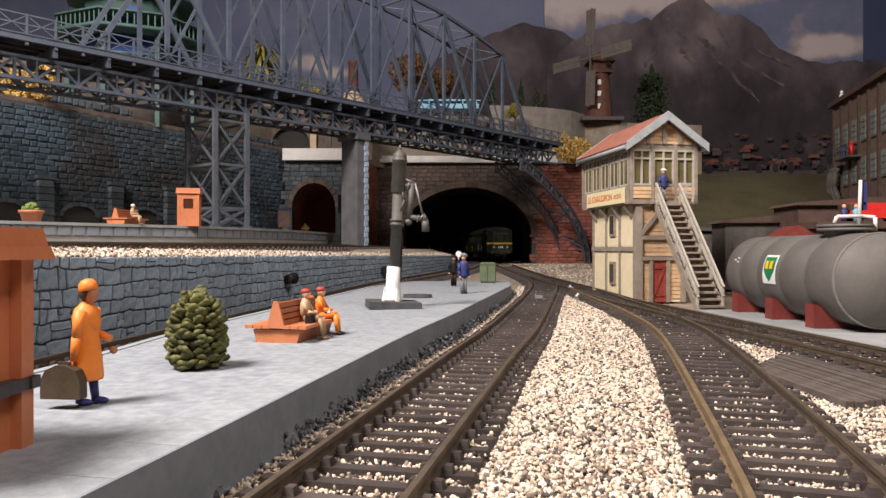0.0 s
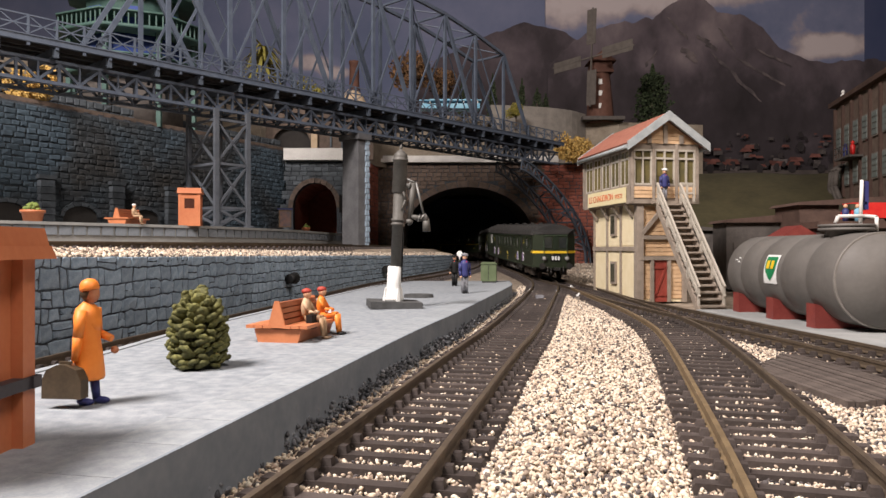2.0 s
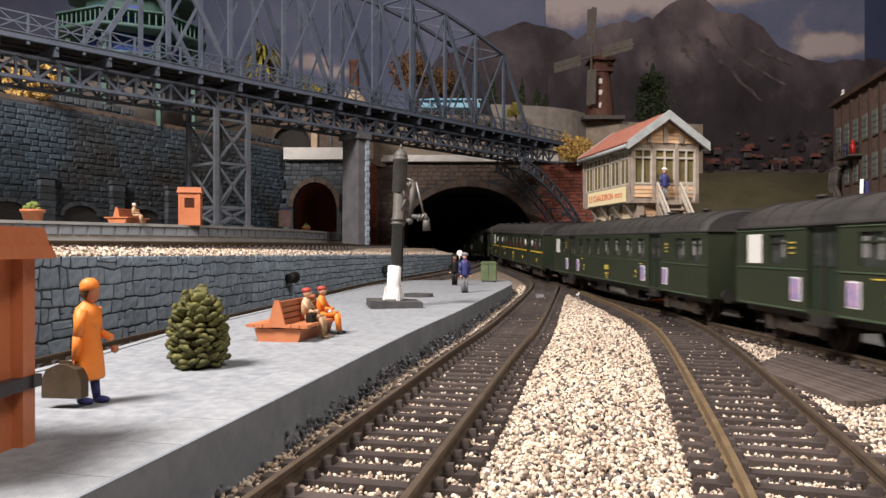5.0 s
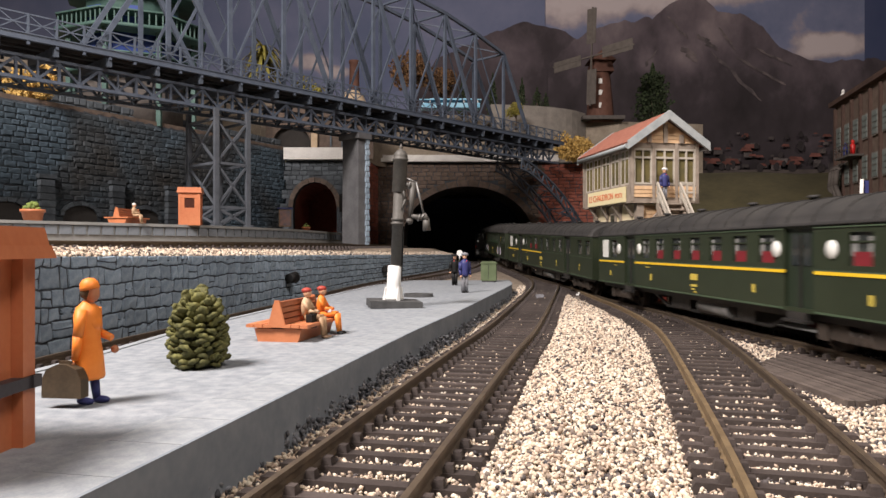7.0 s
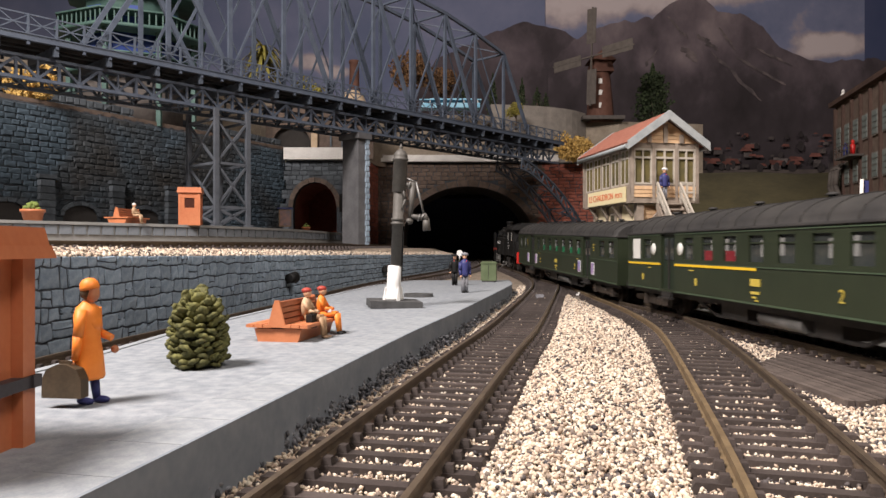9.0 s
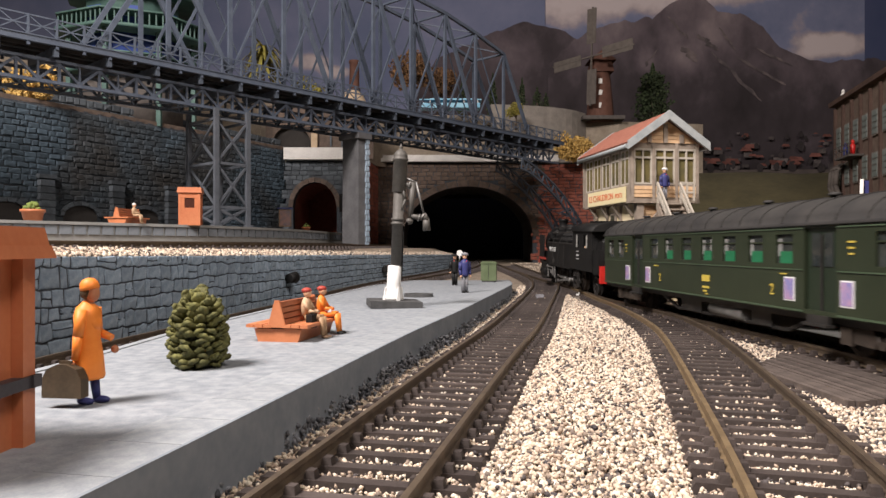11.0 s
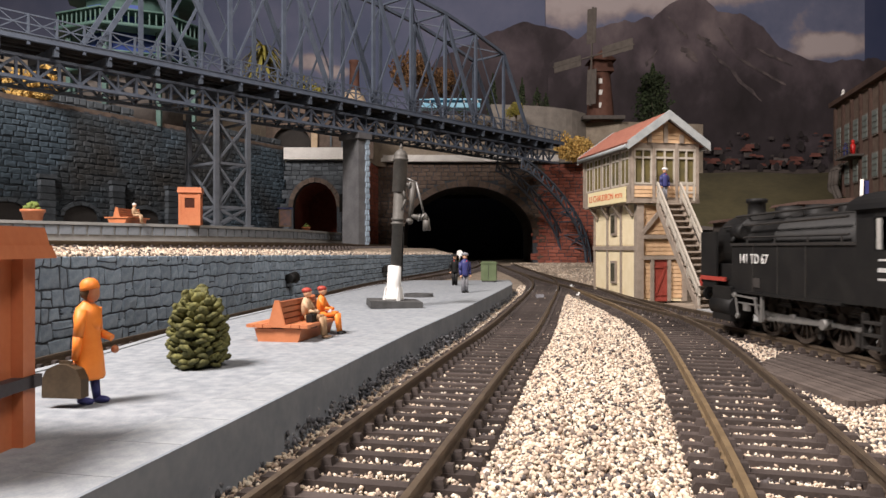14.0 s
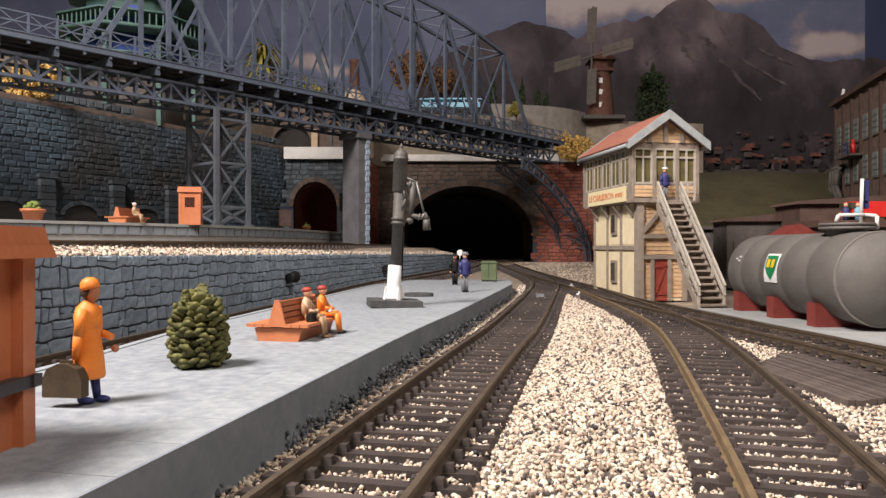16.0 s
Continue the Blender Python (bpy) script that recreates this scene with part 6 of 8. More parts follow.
    bm = bmesh.new()
    quad_box(bm, (-2, 0, 10), (140, 12, 6))
    part("frame_plate", bm, "dark_metal", top)
    glyphs("141 TD 67", 4.3, "white", at_mm(-35, -15.1, 24.4) @ pose(0, 0, 0, 90, 0, 0), top, "white engine lettering")
    drivers = []
    for x in (-34, -15.5, 3, 21.5 - 3):
        w = part("driving_wheelset", wheelset(R_DRIVE, 13), "wheel_brown", top, at=at_mm(x, 0, R_DRIVE))
        drivers.append(w)
        ROLLING.append((w, R_DRIVE))
    for x in (-57, 47):
        w = part("carrying_wheelset", wheelset(5.6, 9), "dark_metal", top, at=at_mm(x, 0, 5.6))
        ROLLING.append((w, 5.6))
    for s in (-1, 1):
        bm = bmesh.new()
        beam(bm, (-34, 0, 0), (18.5, 0, 0), 0.7, 1.1)
        for x in (-34, -15.5, 3, 18.5):
            tube(bm, (x, -0.8, 0), (x, 0.8, 0), 1.3, seg=12)
        LOCO_PARTS["side_rod", s] = part("side_rod", bm, "steel_grey", top, at=at_mm(0, s * 10.4, R_DRIVE))
        bm = bmesh.new()
        beam(bm, (-34, 0, 0), (0, 0, 0), 0.7, 1.1)
        tube(bm, (0, -0.9, 0), (0, 0.9, 0), 1.5, seg=12)
        tube(bm, (-34, -0.9, 0), (-34, 0.9, 0), 1.4, seg=12)
        LOCO_PARTS["main_rod", s] = part("main_rod", bm, "steel_grey", top, at=at_mm(3, s * 12.2, R_DRIVE))
    return top


LOCO = locomotive()
LOCO.scale = (0.97, 1.0, 1.0)

# where the train's nose has got to, in mm past the place abreast of the tank (y = 188), over time
NOSE_T = [0.0, 2.0, 4.0, 6.5, 7.0, 7.5, 8.0, 9.0, 11.5, 12.5, 13.5, 14.5, 15.6, 16.0]
NOSE_S = [-704, -348, 7, 465.5, 551, 637, 711, 851, 1123, 1222.5, 1303, 1370, 1431.5, 1450.5]
S_MARK = next(s for s, p in zip(TRACK_T.s, TRACK_T.p) if p.y < 188 and p.x > 0)


def nose(t):
    """Smooth through the times above, never backwards."""
    i = min(max(int(np.searchsorted(NOSE_T, t, side="right")) - 1, 0), len(NOSE_T) - 2)
    def slope(k):
        if k <= 0 or k >= len(NOSE_T) - 1:
            k0 = 0 if k <= 0 else len(NOSE_T) - 2
            return (NOSE_S[k0 + 1] - NOSE_S[k0]) / (NOSE_T[k0 + 1] - NOSE_T[k0])
        return (NOSE_S[k + 1] - NOSE_S[k - 1]) / (NOSE_T[k + 1] - NOSE_T[k - 1])
    h = NOSE_T[i + 1] - NOSE_T[i]
    u = (t - NOSE_T[i]) / h
    return ((2 * u ** 3 - 3 * u * u + 1) * NOSE_S[i] + (u ** 3 - 2 * u * u + u) * h * slope(i)
            + (3 * u * u - 2 * u ** 3) * NOSE_S[i + 1] + (u ** 3 - u * u) * h * slope(i + 1))


def ride(s, base):
    """The pose of a vehicle whose middle is s mm along the running track."""
    a, b = TRACK_T.at(s + base)[0], TRACK_T.at(s - base)[0]
    d = a - b
    za, zb = (rise(a.y) if a.x < 400 else 0), (rise(b.y) if b.x < 400 else 0)
    c = (a + b) / 2
    return at_mm(c.x, c.y, (za + zb) / 2, math.degrees(math.atan2(d.y, d.x)), 0, -math.degrees(math.atan2(za - zb, d.length)))


def motions():
    times = [i * 0.25 for i in range(65)]
    for k, c in enumerate(COACHES):
        walk(c, [(t, ride(S_MARK + nose(t) - 121.5 - 254.5 * k, 88)) for t in times])
    walk(LOCO, [(t, ride(S_MARK + nose(t) - 1344, 40)) for t in times])
    fine = [i / 30 for i in range(481)]
    travel = [nose(t) - NOSE_S[0] for t in fine]
    for w, r in ROLLING:
        x, y, z = w.location
        walk(w, [(t, pose(x, y, z, 0, math.degrees(s / r) % 360, 0)) for t, s in zip(fine, travel)])
    for (kind, side), rod in LOCO_PARTS.items():
        rows = []
        for t, s in zip(fine[::2] + [16.0], travel[::2] + [travel[-1]]):
            a = s / R_DRIVE + (0 if side < 0 else math.pi / 2)
            dx, dz = 3.6 * math.sin(a), 3.6 * math.cos(a)
            if kind == "side_rod":
                rows.append((t, at_mm(dx, side * 10.4, R_DRIVE + dz)))
            else:
                rows.append((t, at_mm(3 + dx, side * 12.2, R_DRIVE + dz, 0, 0, -math.degrees(math.asin(dz / 34)) * -1)))
        walk(rod, rows[:-1] if fine[::2][-1] == 16.0 else rows)


# ---- platform furniture and figurines ----
def rot(rx=0, ry=0, rz=0):
    return Euler([radians(a) for a in (rx, ry, rz)]).to_matrix()


def platform_slabs():
    """Edge slabs, laid a hair proud of the platform top."""
    front = Line(PLAT_FRONT, 4)
    host = thing("platform_edging", at_mm(0, 0, 0), "pale grey paving slabs along the platform edge", "paving", kind="structure")
    bm = bmesh.new()
    quad_box(bm, (0, 0, 0), (9.6, 11.75, 0.5))
    chamfer(bm, 0.12)
    first, s = None, 40
    while s < front.length - 8:
        p, d = front.at(s)
        q = p + Vector((-d.y, d.x)) * 4.7
        m = at_mm(q.x, q.y, 5.08, math.degrees(math.atan2(d.y, d.x)) - 90)
        if first is None:
            first = part("slab", bm, "edge_slab", host, at=m)
        else:
            twin(first, m, host)
        s += 11.9
    bm = bmesh.new()
    ribbon_wall(bm, front, 20, front.length, lambda y: rise(y) - 5, lambda y: 5.34, -0.5)
    part("face", bm, "platform_side", host)
    back = Line(PLAT_BACK, 4)
    bm = bmesh.new()
    quad_box(bm, (0, 0, 0), (2.0, 15.6, 0.4))
    first, s = None, 30
    while s < back.length - 10:
        p, d = back.at(s)
        q = p + Vector((d.y, -d.x)) * 1.1
        m = at_mm(q.x, q.y, 5.05, math.degrees(math.atan2(d.y, d.x)) - 90)
        if first is None:
            first = part("kerb", bm, "edge_slab", host, at=m)
        else:
            twin(first, m, host)
        s += 15.9


M["edge_slab"] = mat("edge_slab", (0.225, 0.247, 0.27), (0.345, 0.365, 0.383), 0.75, size=2.2, bump=0.35, rand=0.06)
platform_slabs()


def booth(name, m, label, w=24, d=20, h=25.5, low=0.32, ledge=True):
    top = thing(name, m, label, "kiosk", "station booths")
    for x in (-w / 2, w / 2):
        for y in (-d / 2, d / 2):
            bm = bmesh.new()
            quad_box(bm, (x * 0.93, y * 0.93, h * 0.44), (w * 0.12, d * 0.12, h * 0.88))
            chamfer(bm, 0.2)
            part("corner_post", bm, "kiosk", top)
    faces = [((0, s * d * 0.45), w, 0) for s in (-1, 1)] + [((s * w * 0.45, 0), d, 90) for s in (-1, 1)]
    for (x, y), l, ang in faces:
        t = rot(0, 0, ang)
        bm = bmesh.new()
        quad_box(bm, (x, y, h * low / 2), (l * 0.86, 1, h * low), t)
        panel = part("lower_panel", bm, "kiosk", top)
        bm = bmesh.new()
        quad_box(bm, (x, y, h * 0.8), (l * 0.86, 1, h * 0.16), t)
        part("upper_panel", bm, "kiosk", top)
        bm = bmesh.new()
        quad_box(bm, (x * 0.95, y * 0.95, h * 0.52), (l * 0.8, 0.5, h * 0.48), t)
        part("window_pane", bm, "glass_brown", top)
        for k in (-0.32, 0.32):
            bm = bmesh.new()
            quad_box(bm, Vector((x, y, h * 0.52)) + t @ Vector((k * l, 0, 0)), (l * 0.16, 0.9, h * 0.48), t)
            part("window_jamb", bm, "kiosk", top)
        if not ledge:
            continue
        bm = bmesh.new()
        quad_box(bm, (x * 1.12, y * 1.12, h * 0.29), (l * 1.1, w * 0.07, h * 0.055), t)
        chamfer(bm, 0.15)
        part("sill", bm, "dark_sill", panel)
    for z, k, hh in ((0.885, 1.2, 0.06), (0.955, 1.15, 0.085)):
        bm = bmesh.new()
        quad_box(bm, (0, 0, h * z), (w * k, d * k, h * hh), taper=0.97)
        chamfer(bm, 0.35, 2)
        part("roof_tier", bm, "kiosk", top)
    return top


M["glass_brown"] = mat("glass_brown", (0.05, 0.02, 0.015), (0.09, 0.035, 0.025), 0.2, size=8, bump=0.0)
M["dark_sill"] = mat("dark_sill", (0.035, 0.03, 0.035), (0.06, 0.05, 0.055), 0.5, size=6, bump=0.1)
booth("platform_booth", at_mm(-61, 73, 5), "terracotta plastic ticket booth with dark sill at the platform")
booth("platform_booth", at_mm(-168, 468, 43, 12), "small terracotta booth on the upper platform", 13, 11, 25, 0.46, False)


def woman():
    """Orange-coated figurine with a suitcase, in one mesh."""
    bm = bmesh.new()
    body = [(2.3, 0), (2.45, 0.4), (2.25, 3.0), (1.85, 5.8), (2.0, 7.6), (2.1, 9.0), (1.7, 10.2), (0.9, 10.9), (0.6, 11.2)]
    lathe(bm, (0, 0, 3.6), body, 20, 0, Matrix(((0.86, 0, -0.02), (0, 0.98, 0), (0, 0, 1))))
    blob(bm, (0.55, 0, 11.6), (1.25, 1.5, 1.6), 0, 2, 0.12)
    blob(bm, (-0.9, 0, 10.6), (1.0, 1.5, 2.2), 0, 2, 0.12)
    blob(bm, (0.55, 0, 15.9), (1.05, 0.95, 1.4), 1, 2, 0.1)
    blob(bm, (-0.15, 0, 16.0), (1.1, 1.15, 1.25), 2, 2, 0.2)
    tube(bm, (0.1, 0, 14.2), (0.3, 0, 15.4), 0.6, seg=10, slot=1)
    lathe(bm, (0.15, 0, 16.6), [(1.28, -0.3), (1.36, 0.1), (1.22, 0.8), (0.8, 1.3), (0.1, 1.5)], 16, 0, rot(0, -12, 0))
    for y in (-1, 1):
        tube(bm, (0.0, y * 1.7, 13.6), (-0.1, y * 2.4, 9.8), 0.8, 0.68, 10, 0)
        tube(bm, (-0.1, y * 2.4, 10.0), (2.2 if y > 0 else -0.6, y * 2.2, 6.6 if y < 0 else 9.2), 0.66, 0.52, 10, 0)
        blob(bm, (2.4 if y > 0 else -1.0, y * 2.6, 5.9 if y < 0 else 7.5), (0.6, 0.5, 0.6), 1)
        tube(bm, (0.7 * y, y * 0.8, 0.7), (0.2 * y, y * 0.8, 4.6), 0.55, 0.75, 10, 3)
        blob(bm, (0.7 * y + 0.7, y * 0.8, 0.5), (1.35, 0.6, 0.55), 3)
    out = [(-2.9, 0), (2.9, 0), (2.9, 2.6), (2.2, 4.0), (0.6, 4.7), (-0.6, 4.7), (-2.2, 4.0), (-2.9, 2.6)]
    slab(bm, [(x - 1.6, -3.9, z + 1.5) for x, z in out], (0, 1, 0), 1.8, 2)
    beam(bm, (-2.4, -3, 6.4), (-0.6, -3, 6.4), 0.4, 0.4, 2)
    return tagged(part("traveller_figurine", bm, ["orange", "tanned_face", "case_brown", "navy"], at=at_mm(-52.6, 104.5, 5, -6) @ Matrix.Scale(1.03, 4)), "orange-coated traveller figurine with a brown suitcase", "figurine")


M["tanned_face"] = mat("tanned_face", (0.42, 0.17, 0.085), (0.52, 0.22, 0.11), 0.55, size=3, bump=0.05)
M["case_brown"] = mat("case_brown", (0.045, 0.03, 0.016), (0.085, 0.058, 0.033), 0.6, size=4, bump=0.15)
woman()


def seated(bm, x, y, z, coat, legs, hat, face=0.0):
    """A seated figurine facing +x: slots for coat, legs, hat and skin."""
    blob(bm, (x, y, z + 3.4), (1.3, 1.7, 2.9), coat)
    blob(bm, (x + 0.3, y, z + 7.1), (1.15, 1.05, 1.3), 3)
    blob(bm, (x + 0.1, y, z + 7.7), (1.35, 1.25, 0.85), hat)
    for k in (-0.8, 0.8):
        tube(bm, (x + 0.2, y + k, z + 0.9), (x + 4.4, y + k, z + 1.0), 0.8, 0.7, 10, legs)
        tube(bm, (x + 4.4, y + k, z + 1.1), (x + 5.0, y + k, z - 3.6), 0.7, 0.5, 10, legs)
        blob(bm, (x + 5.6, y + k, z - 4.0), (1.1, 0.5, 0.45), 2)
        tube(bm, (x, y + k * 2, z + 5), (x + 1.4, y + k * 2.1, z + 2.6), 0.6, 0.5, 8, coat)
        tube(bm, (x + 1.4, y + k * 2.1, z + 2.6), (x + 3.0, y + k * 1.2, z + 2.2), 0.5, 0.45, 8, coat)


def bench(m, label):
    top = thing("bench", m, label, "bench", "platform benches")
    bm = bmesh.new()
    prof = [(-5.2, 0), (5.2, 0), (6.2, 3.2), (-6.2, 3.2)]
    slab(bm, [(x, -11.2, z) for x, z in prof], (0, 1, 0), 22.4)
    part("plinth", bm, "bench", top)
    for s in (-1, 1):
        for k in range(3):
            bm = bmesh.new()
            quad_box(bm, (s * (2.6 + k * 2.2), 0, 3.9), (2.0, 24, 0.8))
            chamfer(bm, 0.2)
            part("seat_slat", bm, "bench", top)
        for k in range(4):
            bm = bmesh.new()
            quad_box(bm, (s * (1.9 - k * 0.38), 0, 4.9 + k * 1.4), (0.6, 23, 1.15), rot(0, -s * 16, 0))
            part("back_slat", bm, "bench_dark", top)
    for y in (-11.6, 11.6):
        bm = bmesh.new()
        slab(bm, [(-2.4, y - 0.3, 3.6), (2.4, y - 0.3, 3.6), (0.6, y - 0.3, 10.2), (-0.6, y - 0.3, 10.2)], (0, 1, 0), 0.6)
        part("end_board", bm, "bench", top)
    return top


M["bench_dark"] = mat("bench_dark", (0.28, 0.09, 0.045), (0.36, 0.13, 0.06), 0.5, size=5, bump=0.1)
bench(at_mm(-38.6, 184, 5, -11), "terracotta slatted double bench on the platform")
bm = bmesh.new()
seated(bm, 0, 0, 4.4, 0, 1, 5)
quad_box(bm, (2.6, -2.4, 4.6), (1.6, 3.2, 3.4), slot=4)
tagged(part("seated_figurine", bm, ["tan", "tan_dark", "brown", "skin", "black", "hat_red"], at=at_mm(-35.4, 181.5, 5, -14)), "seated figurine in tan clothes with a black bag", "figurine", "seated figurines")
bm = bmesh.new()
seated(bm, 0, 0, 4.4, 0, 1, 5)
quad_box(bm, (2.7, -1.4, 6.4), (0.9, 0.3, 0.9), slot=6)
tagged(part("seated_figurine", bm, ["orange", "orange", "black", "skin", "black", "hat_red", "white"], at=at_mm(-33.0, 190, 5, -8)), "seated figurine in an orange coat and red hat", "figurine", "seated figurines")
bench(at_mm(-200, 446, 43, -8), "terracotta double bench on the upper platform")
bm = bmesh.new()
seated(bm, 0, 0, 4.4, 0, 0, 5)
tagged(part("seated_figurine", bm, ["tan", "tan_dark", "brown", "skin", "black", "white"], at=at_mm(-192, 437, 43, -5)), "pale seated figurine on the upper platform bench", "figurine", "seated figurines")


def cone_shrub():
    """A clipped shrub of overlapping rounded scales."""
    top = thing("conifer_shrub", at_mm(-47.6, 137, 5) @ Matrix.Scale(0.92, 4), "olive green cone-shaped shrub of overlapping scales", "shrub")
    bm = bmesh.new()
    lathe(bm, (0, 0, 0.2), [(3.4, 0), (4.8, 2), (4.6, 6), (3.4, 11), (0.6, 14)], 16)
    part("core", bm, "cone_dark", top)
    bm = bmesh.new()
    blob(bm, (0, -0.8, 0), (1.45, 1.5, 0.5), sub=2, rough=0.5)
    blob(bm, (0.1, -1.9, 0.2), (1.0, 0.5, 0.5), sub=1, rough=0.4)
    first = None
    for r in range(15):
        z = 0.8 + r * 1.0
        f = r / 14
        rad = 4.2 * math.sqrt(max(0.02, 1 - ((f - 0.34) / 0.68) ** 2))
        n = max(4, int(2 * math.pi * rad / 1.95))
        for k in range(n):
            a = 2 * math.pi * (k + 0.5 * (r % 2)) / n + random.uniform(-0.16, 0.16)
            m = at_mm(rad * math.cos(a), rad * math.sin(a), z + random.uniform(-0.25, 0.25), math.degrees(a) + 90, -8 - 55 * f ** 3 + random.uniform(-22, 18), random.uniform(-28, 28)) @ Matrix.Scale(random.uniform(0.7, 1.2), 4)
            if first is None:
                first = part("scale", bm, "cone_leaf", top, at=m)
            else:
                twin(first, m, top)


M["cone_leaf"] = mat("cone_leaf_green", (0.06, 0.062, 0.017), (0.17, 0.16, 0.05), 0.75, size=1.6, bump=0.6, rand=0.35)
M["cone_dark"] = mat("cone_dark", (0.03, 0.035, 0.015), (0.05, 0.05, 0.025), 0.8, size=3, bump=0.4)
cone_shrub()


def water_crane():
    top = thing("water_crane", at_mm(-19.6, 276, 5, 0, 0, 2.6) @ Matrix.Scale(1.055, 4), "dark grey railway water crane with white plinth", "water crane")
    bm = bmesh.new()
    quad_box(bm, (0, 0, 1.3), (19, 15, 2.6), rot(0, 0, 12))
    chamfer(bm, 0.5)
    part("base_slab", bm, "asphalt_base", top)
    bm = bmesh.new()
    lathe(bm, (-0.4, 0, 2.6), [(3.9, 0), (3.9, 1), (3.2, 2.2), (2.6, 6), (2.5, 12.6), (2.1, 12.8)], 8)
    for a in range(4):
        quad_box(bm, (-0.4 + 3.4 * math.cos(a * 1.57 + 0.6), 3.4 * math.sin(a * 1.57 + 0.6), 5), (1.4, 1.4, 5), rot(0, 0, math.degrees(a * 1.57 + 0.6)), taper=0.3)
    part("plinth", bm, "white", top, "chipped white-painted plinth")
    bm = bmesh.new()
    lathe(bm, (0, 0, 15), [(2.0, 0), (2.0, 15.4), (2.5, 15.6), (2.5, 16.2), (2.1, 16.4), (2.1, 17), (2.5, 17.2), (2.5, 17.8), (2.0, 18), (2.0, 32)], 20)
    col = part("column", bm, "crane_grey", top)
    bm = bmesh.new()
    tube(bm, (2.2, 0.8, 10), (2.2, 0.8, 30), 0.35, seg=8)
    part("drain_pipe", bm, "black", col)
    bm = bmesh.new()
    lathe(bm, (0, 0, 46.4), [(2.0, -4), (2.6, -3.6), (2.6, 7.8), (2.9, 8.0), (2.9, 8.6), (2.6, 8.8), (2.7, 9.4), (2.3, 10.6), (1.4, 11.6), (0.6, 12.0), (0.5, 12.4), (0.8, 12.8), (0.5, 13.4), (0.1, 14.2)], 24)
    part("head", bm, "crane_grey", top)
    for y in (-1.6, 1.6):
        bm = bmesh.new()
        tube(bm, (1.4, y, 36), (2.6, y, 40), 0.45, seg=8)
        tube(bm, (2.6, y, 40), (1.6, y, 43), 0.45, seg=8)
        part("stay", bm, "crane_grey", top)
    bm = bmesh.new()
    tube(bm, (2.2, 0, 45.6), (4.6, 0, 45.0), 1.0, 1.1, 14)
    tube(bm, (5.0, 0, 46.4), (4.6, 0, 33.0), 1.1, 0.95, 16)
    tube(bm, (4.4, 0, 34.0), (9.2, 0, 33.4), 0.9, 1.0, 14)
    tube(bm, (9.2, 0, 34.8), (10.6, 0, 32.6), 1.2, 1.3, 14)
    tube(bm, (10.4, 0, 33.2), (10.9, 0, 28.8), 1.25, 1.5, 16)
    spout = part("spout_pipe", bm, "crane_grey", top)
    for p, q, r in (((3.6, 0, 45.6), (4.0, 0, 45.5), 1.5), ((7.6, 0, 33.6), (8.0, 0, 33.5), 1.4), ((9.0, 0, 34.2), (9.4, 0, 33.9), 1.5)):
        bm = bmesh.new()
        tube(bm, p, q, r, seg=16)
        part("pale_collar", bm, "steel_grey", spout)
    bm = bmesh.new()
    tube(bm, (2.6, -0.6, 47.8), (6.2, -0.6, 46.4), 0.35, seg=8)
    tube(bm, (6.2, -0.6, 46.6), (9.6, -0.6, 34.4), 0.4, seg=8)
    part("pull_rod", bm, "steel_grey", spout)
    bm = bmesh.new()
    tube(bm, (3.2, -1, 32.2), (5.6, -1, 31.8), 0.8, seg=10)
    tube(bm, (4.4, -1, 30.8), (4.4, -1, 33), 0.7, seg=10)
    part("valve_handle", bm, "crane_grey", spout)
    bm = bmesh.new()
    n = 24
    rings = [[bm.verts.new((r * math.cos(2 * math.pi * i / n), r * 0.8 * math.sin(2 * math.pi * i / n), z)) for i in range(n)] for r, z in ((7, 0), (6.8, 1.6), (4.6, 1.6), (4.4, 0.6), (0.1, 0.6))]
    for a, b in zip(rings, rings[1:]):
        for i in range(n):
            bm.faces.new((a[i], a[(i + 1) % n], b[(i + 1) % n], b[i]))
    tagged(part("drain_basin", bm, "asphalt_base", at=at_mm(-12, 334, 5)), "dark round drain basin set on the platform", "drain")


water_crane()


